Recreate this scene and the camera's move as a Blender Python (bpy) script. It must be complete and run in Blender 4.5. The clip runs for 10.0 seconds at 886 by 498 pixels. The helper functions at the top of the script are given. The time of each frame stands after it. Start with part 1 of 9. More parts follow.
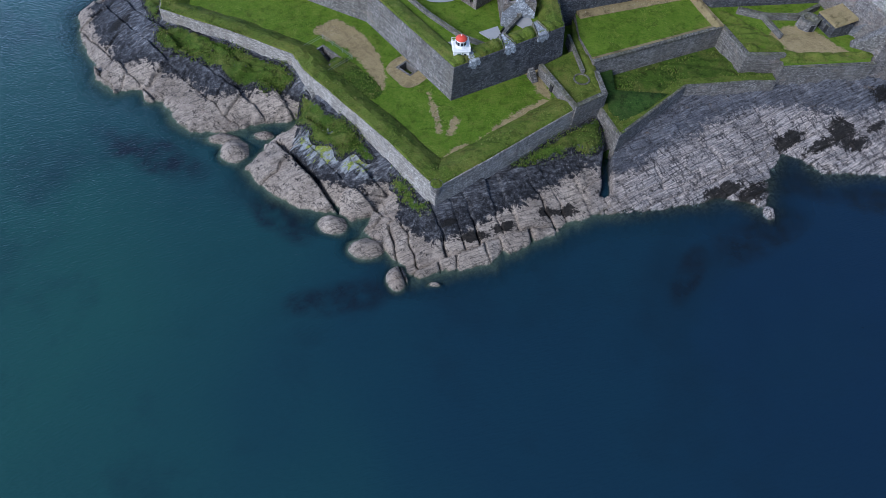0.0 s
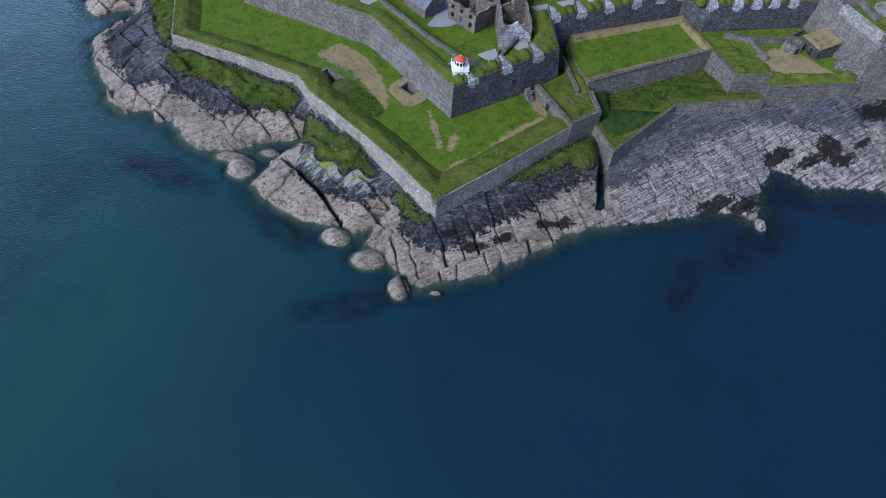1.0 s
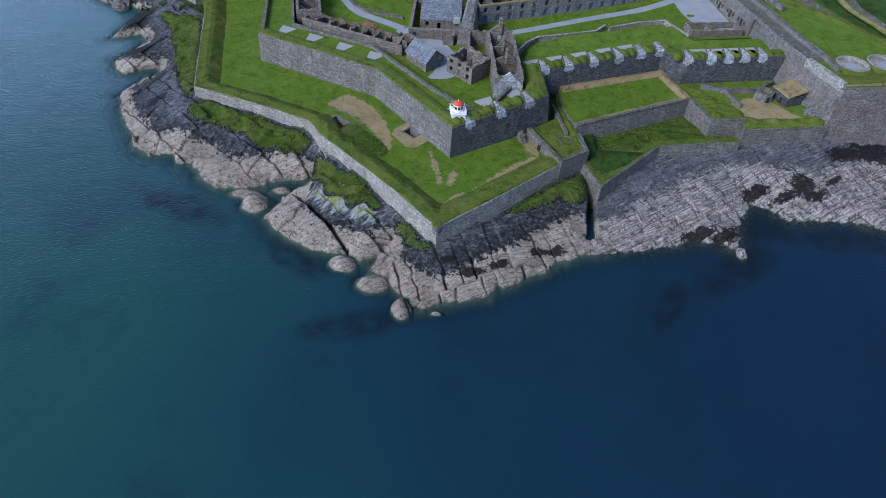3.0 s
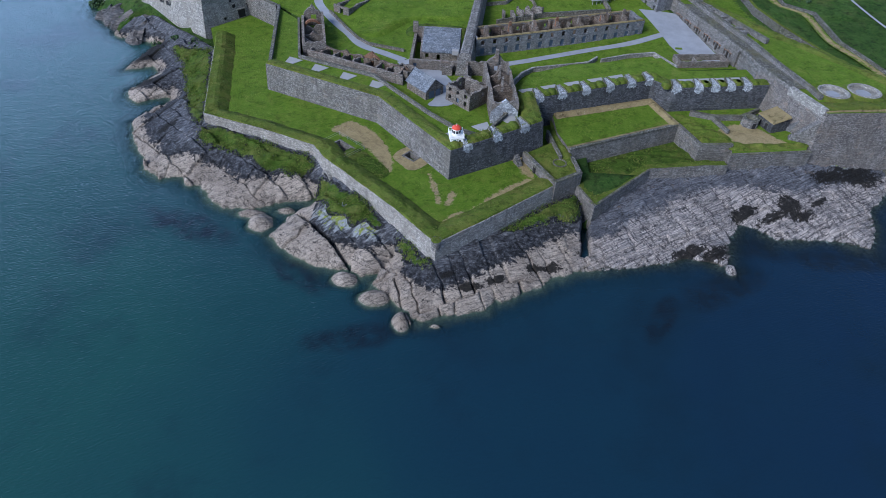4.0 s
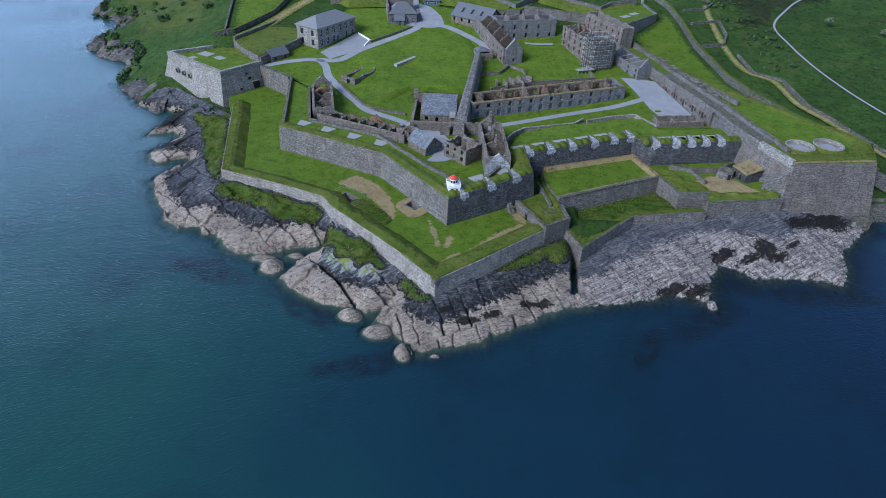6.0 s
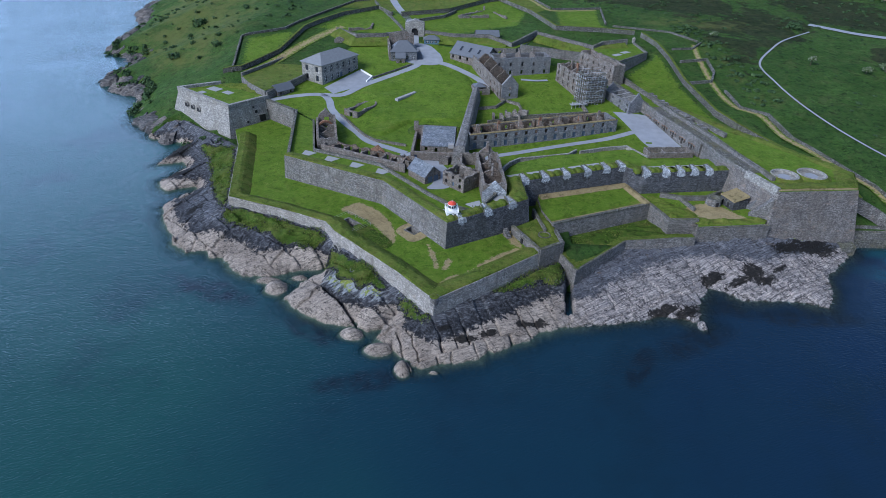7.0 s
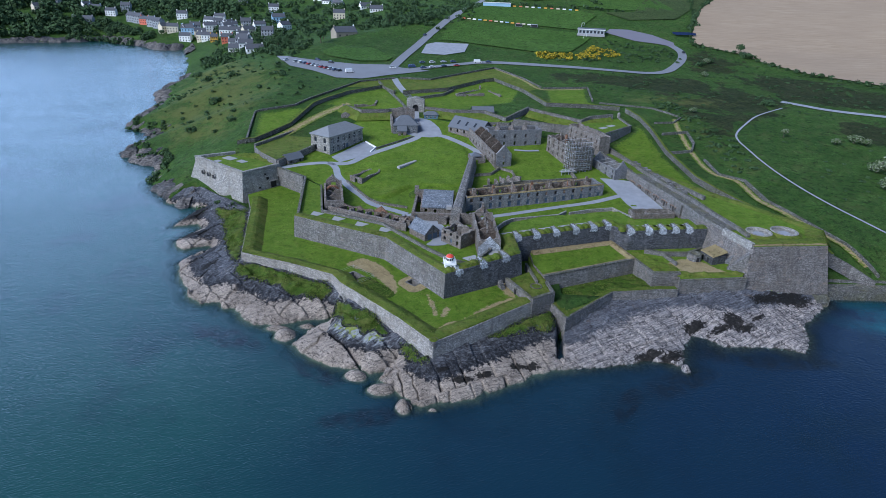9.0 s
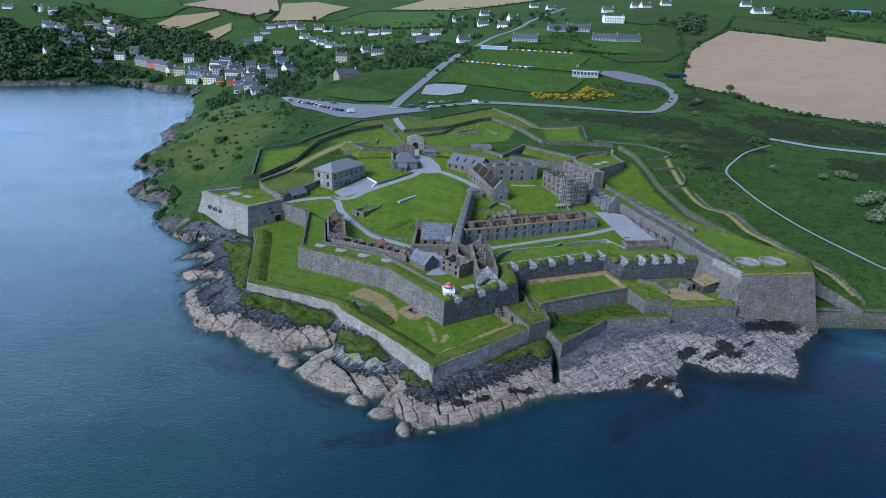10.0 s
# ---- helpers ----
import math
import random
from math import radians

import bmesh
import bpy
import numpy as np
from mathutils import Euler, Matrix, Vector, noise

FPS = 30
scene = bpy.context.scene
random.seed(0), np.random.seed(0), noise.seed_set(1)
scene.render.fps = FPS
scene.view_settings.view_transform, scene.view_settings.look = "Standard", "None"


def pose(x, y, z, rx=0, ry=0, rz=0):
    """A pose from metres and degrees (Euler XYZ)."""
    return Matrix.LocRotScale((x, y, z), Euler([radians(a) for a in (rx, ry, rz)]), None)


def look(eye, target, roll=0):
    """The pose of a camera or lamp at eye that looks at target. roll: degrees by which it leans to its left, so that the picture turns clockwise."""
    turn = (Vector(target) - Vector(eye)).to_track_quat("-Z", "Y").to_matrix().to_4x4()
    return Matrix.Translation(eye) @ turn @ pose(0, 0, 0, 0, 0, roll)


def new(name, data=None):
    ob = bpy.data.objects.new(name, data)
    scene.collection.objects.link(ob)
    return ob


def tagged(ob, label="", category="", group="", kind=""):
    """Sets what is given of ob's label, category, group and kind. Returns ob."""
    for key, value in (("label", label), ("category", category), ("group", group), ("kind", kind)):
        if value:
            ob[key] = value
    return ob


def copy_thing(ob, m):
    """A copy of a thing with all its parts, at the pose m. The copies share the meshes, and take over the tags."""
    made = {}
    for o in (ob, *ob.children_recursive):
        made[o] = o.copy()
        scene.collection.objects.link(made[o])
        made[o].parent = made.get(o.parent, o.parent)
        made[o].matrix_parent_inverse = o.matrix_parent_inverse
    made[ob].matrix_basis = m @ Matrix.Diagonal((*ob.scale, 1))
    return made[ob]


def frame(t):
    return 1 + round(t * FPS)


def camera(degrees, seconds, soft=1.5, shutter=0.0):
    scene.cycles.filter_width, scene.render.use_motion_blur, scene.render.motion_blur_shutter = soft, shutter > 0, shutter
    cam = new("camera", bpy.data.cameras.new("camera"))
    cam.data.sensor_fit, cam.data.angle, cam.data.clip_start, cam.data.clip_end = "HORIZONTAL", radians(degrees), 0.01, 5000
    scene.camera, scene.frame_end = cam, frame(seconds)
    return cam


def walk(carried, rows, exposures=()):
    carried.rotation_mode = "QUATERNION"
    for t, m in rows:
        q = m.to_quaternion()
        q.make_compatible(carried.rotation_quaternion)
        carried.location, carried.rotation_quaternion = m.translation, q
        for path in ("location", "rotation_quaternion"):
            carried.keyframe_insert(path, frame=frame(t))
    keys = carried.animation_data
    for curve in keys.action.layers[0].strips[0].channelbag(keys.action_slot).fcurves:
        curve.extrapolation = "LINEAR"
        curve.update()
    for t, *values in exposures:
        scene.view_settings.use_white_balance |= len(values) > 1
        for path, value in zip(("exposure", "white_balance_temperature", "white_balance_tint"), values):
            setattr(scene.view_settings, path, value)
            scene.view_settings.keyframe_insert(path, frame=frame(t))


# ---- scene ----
cam = camera(71.7, 10.0, 0.6)
PATH = [
    (0, (1.307, -73.959, 98.311), (1.321, -72.831, 96.659), 4.5),
    (0.5, (1.409, -76.771, 98.273), (1.419, -75.599, 96.653), 4.3),
    (1, (1.549, -79.564, 98.21), (1.555, -78.346, 96.623), 4.0),
    (1.5, (1.702, -82.503, 98.158), (1.706, -81.24, 96.607), 3.9),
    (2, (1.844, -85.65, 98.143), (1.842, -84.341, 96.63), 3.6),
    (2.5, (2.042, -88.845, 98.14), (2.037, -87.493, 96.667), 3.5),
    (3.8, (2.772, -97.299, 98.228), (2.752, -95.837, 96.863), 2.8),
    (4, (2.901, -98.621, 98.238), (2.882, -97.142, 96.891), 3.0),
    (4.5, (3.23, -101.935, 98.299), (3.207, -100.418, 96.997), 2.8),
    (5, (3.549, -105.282, 98.384), (3.52, -103.725, 97.128), 2.6),
    (5.5, (3.857, -108.714, 98.476), (3.824, -107.12, 97.268), 2.4),
    (6.8, (4.519, -117.896, 98.653), (4.477, -116.211, 97.576), 2.0),
    (7, (4.624, -119.321, 98.66), (4.583, -117.623, 97.603), 2.2),
    (7.5, (4.882, -122.923, 98.649), (4.838, -121.194, 97.645), 2.1),
    (8, (5.104, -126.576, 98.632), (5.057, -124.816, 97.682), 2.1),
    (8.5, (5.286, -130.314, 98.622), (5.237, -128.526, 97.727), 2.0),
    (9, (5.512, -134.089, 98.624), (5.461, -132.275, 97.785), 2.0),
    (9.5, (5.764, -137.836, 98.644), (5.71, -135.996, 97.862), 1.9),
    (10, (6.044, -141.607, 98.671), (5.988, -139.743, 97.948), 1.8),
]
walk(cam, [(t, look(eye, target, roll)) for t, eye, target, roll in PATH], [(0, 0.27, 5500, 12), (10, 0.27, 5350, 10)])

# ---- light ----
world = bpy.data.worlds.new("sky")
scene.world = world
world.use_nodes = True
wn = world.node_tree.nodes
wl = world.node_tree.links
sky = wn.new("ShaderNodeTexSky")
sky.sky_type, sky.sun_disc = "NISHITA", False
sky.sun_elevation, sky.sun_rotation = radians(38), radians(-133)
sky.air_density, sky.dust_density, sky.ozone_density = 1.3, 1.2, 2.0
# broken cloud over a blue sky
coord = wn.new("ShaderNodeTexCoord")
cloud = wn.new("ShaderNodeTexNoise")
cloud.inputs["Scale"].default_value, cloud.inputs["Detail"].default_value, cloud.inputs["Roughness"].default_value = 1.6, 3, 0.5
wl.new(coord.outputs["Generated"], cloud.inputs["Vector"])
cover = wn.new("ShaderNodeValToRGB")
cover.color_ramp.elements[0].position, cover.color_ramp.elements[0].color = 0.34, (0.44, 0.44, 0.44, 1)
cover.color_ramp.elements[1].position, cover.color_ramp.elements[1].color = 0.66, (0.62, 0.62, 0.62, 1)
wl.new(cloud.outputs["Fac"], cover.inputs[0])
dim = wn.new("ShaderNodeVectorMath")
dim.operation = "SCALE"
dim.inputs["Scale"].default_value = 0.12
wl.new(sky.outputs[0], dim.inputs[0])
veil = wn.new("ShaderNodeMix")
veil.data_type = "RGBA"
up = wn.new("ShaderNodeSeparateXYZ")
wl.new(coord.outputs["Generated"], up.inputs[0])
haze = wn.new("ShaderNodeValToRGB")
for _ in range(2):
    haze.color_ramp.elements.new(0.5)
for stop, place, tone in zip(haze.color_ramp.elements, (0.0, 0.2, 0.36, 0.48), ((2.0, 2.6, 3.6), (1.75, 2.3, 3.3), (0.8, 1.08, 1.65), (0.22, 0.275, 0.43))):
    stop.position, stop.color = place, (*tone, 1)
wl.new(up.outputs[2], haze.inputs[0])
# the cloud is thin and bright to the north-west, heavier to the east
bearing = wn.new("ShaderNodeVectorMath")
bearing.operation = "DOT_PRODUCT"
bearing.inputs[1].default_value = (-0.86, 0.5, 0.0)
wl.new(coord.outputs["Generated"], bearing.inputs[0])
thin = wn.new("ShaderNodeMapRange")
thin.interpolation_type = "SMOOTHSTEP"
thin.inputs["From Min"].default_value, thin.inputs["From Max"].default_value = 0.22, 0.95
thin.inputs["To Min"].default_value, thin.inputs["To Max"].default_value = 0.3, 1.7
wl.new(bearing.outputs["Value"], thin.inputs["Value"])
glow = wn.new("ShaderNodeVectorMath")
glow.operation = "SCALE"
wl.new(haze.outputs[0], glow.inputs[0])
wl.new(thin.outputs[0], glow.inputs["Scale"])
wl.new(glow.outputs[0], veil.inputs[7])
wl.new(cover.outputs[0], veil.inputs["Factor"])
wl.new(dim.outputs[0], veil.inputs[6])
wl.new(veil.outputs[2], wn["Background"].inputs[0])
wn["Background"].inputs[1].default_value = 1.0
sun = new("sun", bpy.data.lights.new("sun", "SUN"))
sun.data.energy, sun.data.angle, sun.data.color = 3.1, radians(26), (1.0, 0.94, 0.86)
sun.matrix_world = look((-104, -96, 112), (0, 0, 0))

# ---- materials ----


def rgb(c):
    return (*c, 1.0)


class Mat:
    """A small builder for node materials."""

    def __init__(self, name, rough=0.9, spec=0.3, metal=0.0):
        self.m = bpy.data.materials.new(name)
        self.m.use_nodes = True
        self.t = self.m.node_tree
        self.b = self.t.nodes["Principled BSDF"]
        self.b.inputs["Roughness"].default_value = rough
        self.b.inputs["Specular IOR Level"].default_value = spec
        self.b.inputs["Metallic"].default_value = metal
        self.pos = self.t.nodes.new("ShaderNodeNewGeometry").outputs["Position"]

    def node(self, kind, **kw):
        n = self.t.nodes.new(kind)
        for k, v in kw.items():
            n.inputs[k.replace("_", " ")].default_value = v
        return n

    def link(self, a, b):
        self.t.links.new(a, b)

    def mapped(self, scale=(1, 1, 1), rot=(0, 0, 0)):
        n = self.t.nodes.new("ShaderNodeMapping")
        n.inputs["Scale"].default_value = scale
        n.inputs["Rotation"].default_value = [radians(a) for a in rot]
        self.link(self.pos, n.inputs[0])
        return n.outputs[0]

    def along(self, turn, su, sv, sz=1.0):
        """Coordinates turned to run along a bearing, then scaled along, across and up."""
        n = self.t.nodes.new("ShaderNodeMapping")
        n.vector_type = "TEXTURE"
        n.inputs["Rotation"].default_value = (0, 0, radians(turn))
        n.inputs["Scale"].default_value = (1 / su, 1 / sv, 1 / sz)
        self.link(self.pos, n.inputs[0])
        return n.outputs[0]

    def attribute(self, name):
        n = self.t.nodes.new("ShaderNodeAttribute")
        n.attribute_name = name
        return n.outputs["Fac"]

    def noise(self, scale, detail=4, rough=0.55, vec=None, distort=0.0, gain=1.0):
        n = self.node("ShaderNodeTexNoise", Scale=scale, Detail=detail, Roughness=rough, Distortion=distort)
        self.link(vec or self.pos, n.inputs["Vector"])
        if gain == 1.0:
            return n.outputs["Fac"]
        return self.math("ADD", self.math("MULTIPLY", self.math("SUBTRACT", n.outputs["Fac"], 0.5), gain), 0.5, True)

    def voronoi(self, scale, vec=None, feature="F1"):
        n = self.node("ShaderNodeTexVoronoi", Scale=scale)
        n.feature = feature
        self.link(vec or self.pos, n.inputs["Vector"])
        return n.outputs["Distance"], n.outputs["Color"] if feature == "F1" else None

    def ramp(self, fac, stops):
        n = self.t.nodes.new("ShaderNodeValToRGB")
        e = n.color_ramp.elements
        while len(e) < len(stops):
            e.new(0.5)
        for el, (p, c) in zip(e, stops):
            el.position = p
            el.color = rgb(c) if isinstance(c, tuple) else (c, c, c, 1)
        self.link(fac, n.inputs[0])
        return n.outputs[0]

    def mix(self, fac, a, b, mode="MIX"):
        n = self.t.nodes.new("ShaderNodeMix")
        n.data_type, n.blend_type = "RGBA", mode
        for sock, v in ((n.inputs["Factor"], fac), (n.inputs[6], a), (n.inputs[7], b)):
            if isinstance(v, (int, float)):
                sock.default_value = v if sock == n.inputs["Factor"] else (v, v, v, 1)
            elif isinstance(v, tuple):
                sock.default_value = rgb(v)
            else:
                self.link(v, sock)
        return n.outputs[2]

    def math(self, op, a, b=0.0, clamp=False):
        n = self.t.nodes.new("ShaderNodeMath")
        n.operation, n.use_clamp = op, clamp
        for sock, v in zip(n.inputs, (a, b)):
            if isinstance(v, (int, float)):
                sock.default_value = v
            else:
                self.link(v, sock)
        return n.outputs[0]

    def axis(self, k):
        n = self.t.nodes.new("ShaderNodeSeparateXYZ")
        self.link(self.pos, n.inputs[0])
        return n.outputs[k]

    def bump(self, height, strength=0.5, dist=0.1):
        n = self.node("ShaderNodeBump", Strength=strength, Distance=dist)
        self.link(height, n.inputs["Height"])
        self.link(n.outputs[0], self.b.inputs["Normal"])

    def color(self, c):
        if isinstance(c, tuple):
            self.b.inputs["Base Color"].default_value = rgb(c)
        else:
            self.link(c, self.b.inputs["Base Color"])
        return self.m

    def random(self):
        return self.t.nodes.new("ShaderNodeObjectInfo").outputs["Random"]


def grass_colour(m, dark, mid, light, dry, dry_amount=0.55, coarse=0.06, rank=1.0):
    """Grass in tufts and drifts; rank: how uneven it is, low for a mown lawn."""
    big = m.noise(coarse, 5, 0.6, distort=0.4)
    blotch = m.noise(0.22, 6, 0.7, distort=0.8, gain=1.4)
    fine = m.noise(1.6, 7, 0.8, gain=1.7)
    tiny = m.noise(4.5, 4, 0.8, gain=1.6)
    c = m.ramp(fine, [(0.28, dark), (0.5, mid), (0.74, light)])
    c = m.mix(m.ramp(blotch, [(0.4, 0.0), (0.62, 0.8)]), c, m.mix(tiny, mid, light))
    c = m.mix(m.ramp(big, [(0.42, 0.0), (0.62, 0.7 * rank)]), c, m.mix(blotch, dark, mid))
    patch_ = m.noise(0.13, 7, 0.7, distort=1.0)
    c = m.mix(m.ramp(patch_, [(dry_amount - 0.06, 0.0), (dry_amount + 0.12, 0.75)]), c, m.mix(fine, mid, dry))
    c = m.mix(m.ramp(tiny, [(0.25, 0.8), (0.46, 0.0)]), c, tuple(v * 0.5 for v in dark))
    drift = m.noise(0.045, 4, 0.6, distort=1.2)
    speck = m.noise(0.55, 5, 0.8, gain=1.5)
    c = m.mix(m.ramp(drift, [(0.38, 0.55 * rank), (0.56, 0.0)]), c, m.mix(speck, tuple(v * 0.5 for v in dark), mid))
    c = m.mix(m.ramp(speck, [(0.55, 0.0), (0.8, 0.5)]), c, m.mix(tiny, light, dry))
    clump = m.noise(0.4, 6, 0.7, distort=0.6, gain=1.5)
    c = m.mix(1.0, c, m.ramp(clump, [(0.3, 1 - 0.55 * rank), (0.48, 0.96), (0.7, 1.0)]), "MULTIPLY")
    # daisies and bleached tips
    tips = m.math("MULTIPLY", m.ramp(m.noise(3.2, 2, 0.9), [(0.6, 0.0), (0.68, 0.5)]), m.ramp(m.noise(0.16, 4, 0.6), [(0.5, 0.0), (0.62, 1.0)]))
    c = m.mix(tips, c, tuple(min(0.5, v * 2.2 + 0.06) for v in light))
    return c, m.mix(0.5, fine, tiny)


def grass_material(name, *tones):
    m = Mat(name, 0.95, 0.12)
    c, relief = grass_colour(m, *tones)
    m.bump(relief, 1.0, 0.3)
    return m.color(c)


def hill_material():
    """Open hill: grass with dark heath where the ground says so."""
    m = Mat("hill_grass", 0.95, 0.12)
    c, relief = grass_colour(m, *HILL_TONES)
    dark = grass_colour(m, *HEATH_TONES)[0]
    edge = m.math("ADD", m.attribute("heath"), m.math("MULTIPLY", m.math("SUBTRACT", m.noise(0.05, 8, 0.72, distort=0.8), 0.5), 3.2))
    c = m.mix(m.ramp(edge, [(0.46, 0.0), (0.64, 0.92)]), c, dark)
    brown = m.math("ADD", m.attribute("bracken"), m.math("MULTIPLY", m.math("SUBTRACT", m.noise(0.09, 7, 0.72), 0.5), 2.4))
    c = m.mix(m.ramp(brown, [(0.45, 0.0), (0.95, 0.7)]), c, m.mix(relief, (0.075, 0.09, 0.022), (0.165, 0.17, 0.052)))
    m.bump(relief, 1.0, 0.5)
    return m.color(c)


def edged_material(name, tones, under):
    """One surface that frays out into another towards the rim of its sheet."""
    m = Mat(name, 0.95, 0.12)
    c, relief = grass_colour(m, *tones)
    below = grass_colour(m, *under)[0] if isinstance(under, tuple) else under(m)[0]
    rim = m.t.nodes.new("ShaderNodeAttribute")
    rim.attribute_name = "rim"
    fray = m.math("ADD", rim.outputs["Fac"], m.math("MULTIPLY", m.math("SUBTRACT", m.noise(0.9, 6, 0.75), 0.5), 2.4))
    c = m.mix(m.ramp(fray, [(0.36, 0.0), (0.6, 1.0)]), below, c)
    m.bump(relief, 1.0, 0.35)
    return m.color(c)


def stone_material(name, a, b, c, stain, course=2.6, warm=None):
    """Rubble masonry in rough courses, with stains, lichen and weathered joints."""
    m = Mat(name, 0.92, 0.2)
    vec = m.mapped((2.5, 2.5, course * 1.7))
    d, col = m.voronoi(1.0, vec)
    edge, _ = m.voronoi(1.0, vec, "DISTANCE_TO_EDGE")
    tone = m.t.nodes.new("ShaderNodeRGBToBW")
    m.link(col, tone.inputs[0])
    base = m.ramp(tone.outputs[0], [(0.12, tuple(v * 0.82 for v in a)), (0.35, a), (0.55, b), (0.85, tuple(min(0.8, v * 1.02) for v in c))])
    base = m.mix(m.ramp(edge, [(0.0, 0.7), (0.12, 0.0)]), base, tuple(v * 0.38 for v in a))
    big = m.noise(0.16, 6, 0.65)
    base = m.mix(m.ramp(big, [(0.42, 0.0), (0.72, 0.75)]), base, stain)
    bleach = m.noise(0.3, 6, 0.7, m.mapped((1, 1, 0.6)))
    base = m.mix(m.ramp(bleach, [(0.54, 0.0), (0.74, 0.4)]), base, tuple(min(0.8, v * 1.25) for v in c))
    streak = m.noise(0.8, 6, 0.65, m.mapped((1, 1, 0.13)))
    base = m.mix(m.ramp(streak, [(0.5, 0.0), (0.72, 0.65)]), base, tuple(v * 0.45 for v in a))
    if warm:
        base = m.mix(m.ramp(m.noise(0.35, 5, 0.6, m.mapped((1, 1, 2))), [(0.55, 0.0), (0.75, 0.6)]), base, warm)
    beds = m.noise(1.0, 3, 0.5, m.mapped((0.3, 0.3, course * 1.7)))
    base = m.mix(0.4, base, m.ramp(beds, [(0.35, 0.25), (0.65, 0.72)]), "OVERLAY")
    fine = m.noise(4.0, 5, 0.8)
    base = m.mix(0.6, base, m.ramp(fine, [(0.3, 0.15), (0.7, 0.74)]), "OVERLAY")
    m.bump(m.mix(0.5, m.ramp(edge, [(0.0, 0.0), (0.15, 1.0)]), fine), 0.9, 0.12)
    return m.color(base)


def plain_material(name, c, rough=0.7, var=0.25, scale=0.8, metal=0.0, spec=0.3):
    m = Mat(name, rough, spec, metal)
    n = m.noise(scale, 5, 0.6)
    f = m.noise(scale * 9, 3, 0.6)
    k = m.mix(n, tuple(v * (1 - var) for v in c), tuple(min(1, v * (1 + var)) for v in c))
    k = m.mix(0.25, k, m.mix(f, tuple(v * 0.6 for v in c), tuple(min(1, v * 1.3) for v in c)))
    m.bump(f, 0.2, 0.02)
    return m.color(k)


LAWN_TONES = ((0.056, 0.112, 0.008), (0.112, 0.192, 0.015), (0.178, 0.26, 0.032), (0.27, 0.235, 0.065), 0.6, 0.06, 0.6)
SLOPE_TONES = ((0.022, 0.05, 0.006), (0.06, 0.115, 0.013), (0.13, 0.18, 0.028), (0.22, 0.175, 0.065), 0.5, 0.04)
HILL_TONES = ((0.017, 0.046, 0.01), (0.044, 0.1, 0.017), (0.098, 0.175, 0.034), (0.135, 0.125, 0.05), 0.55, 0.018, 0.95)
HEATH_TONES = ((0.01, 0.017, 0.007), (0.026, 0.04, 0.013), (0.055, 0.07, 0.024), (0.08, 0.068, 0.035), 0.5, 0.03)
LAWN = grass_material("lawn", *LAWN_TONES)
MEADOW = edged_material("meadow", LAWN_TONES, HILL_TONES)
OLD = stone_material("old_dark_stone", (0.09, 0.088, 0.085), (0.17, 0.167, 0.16), (0.28, 0.275, 0.265), (0.1, 0.11, 0.06))
DRY = edged_material("worn_grass", ((0.24, 0.185, 0.095), (0.36, 0.285, 0.15), (0.46, 0.37, 0.205), (0.17, 0.18, 0.055), 0.64, 0.06, 0.5), LAWN_TONES)
BANK = grass_material("rough_grass", (0.05, 0.086, 0.01), (0.105, 0.155, 0.02), (0.17, 0.2, 0.04), (0.24, 0.18, 0.06), 0.53, 0.06, 0.7)
SLOPE = grass_material("long_grass", *SLOPE_TONES)
HILL = hill_material()
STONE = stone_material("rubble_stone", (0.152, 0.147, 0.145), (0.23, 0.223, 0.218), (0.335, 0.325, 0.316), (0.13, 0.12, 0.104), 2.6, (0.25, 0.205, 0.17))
PALE = stone_material("pale_ashlar", (0.27, 0.264, 0.252), (0.38, 0.37, 0.352), (0.5, 0.484, 0.455), (0.24, 0.22, 0.185), 2.0)
RUIN = stone_material("ruin_stone", (0.165, 0.149, 0.137), (0.26, 0.238, 0.22), (0.38, 0.348, 0.32), (0.15, 0.127, 0.105), 3.0, (0.27, 0.18, 0.13))
RUSSET = stone_material("russet_stone", (0.12, 0.096, 0.08), (0.195, 0.158, 0.132), (0.29, 0.24, 0.205), (0.1, 0.085, 0.065), 3.0, (0.25, 0.15, 0.1))
# dark slate stone, with the shade of the rampart's right-hand side put into its colour
CURTAIN = stone_material("shaded_dark_curtain_stone", (0.06, 0.063, 0.074), (0.105, 0.109, 0.124), (0.175, 0.18, 0.198), (0.065, 0.068, 0.068), 2.6, (0.13, 0.125, 0.12))
SEA_STONE = stone_material("weathered_sea_wall", (0.27, 0.256, 0.24), (0.41, 0.39, 0.366), (0.55, 0.525, 0.495), (0.23, 0.21, 0.18), 2.6, (0.42, 0.35, 0.285))
STRAW = grass_material("straw_grass", (0.21, 0.165, 0.085), (0.31, 0.245, 0.13), (0.4, 0.325, 0.18), (0.15, 0.155, 0.05), 0.6)
SLATE_WALL = stone_material("slate_hung_wall", (0.17, 0.177, 0.197), (0.245, 0.253, 0.275), (0.34, 0.348, 0.37), (0.18, 0.172, 0.165), 3.5)
BASTION = stone_material("bastion_stone", (0.15, 0.14, 0.136), (0.23, 0.216, 0.208), (0.32, 0.302, 0.29), (0.15, 0.128, 0.108), 3.2, (0.3, 0.225, 0.175))
BRICK = stone_material("old_brick", (0.2, 0.1, 0.06), (0.29, 0.15, 0.09), (0.36, 0.21, 0.13), (0.22, 0.16, 0.12), 5.0)
COPING = stone_material("coping_stone", (0.1, 0.1, 0.095), (0.17, 0.166, 0.155), (0.25, 0.245, 0.23), (0.12, 0.12, 0.05), 1.5, (0.2, 0.17, 0.1))
PAVING = plain_material("pale_paving", (0.3, 0.3, 0.305), 0.9, 0.2, 0.5)
GRAVEL = plain_material("gravel", (0.27, 0.285, 0.32), 0.95, 0.4, 0.3)
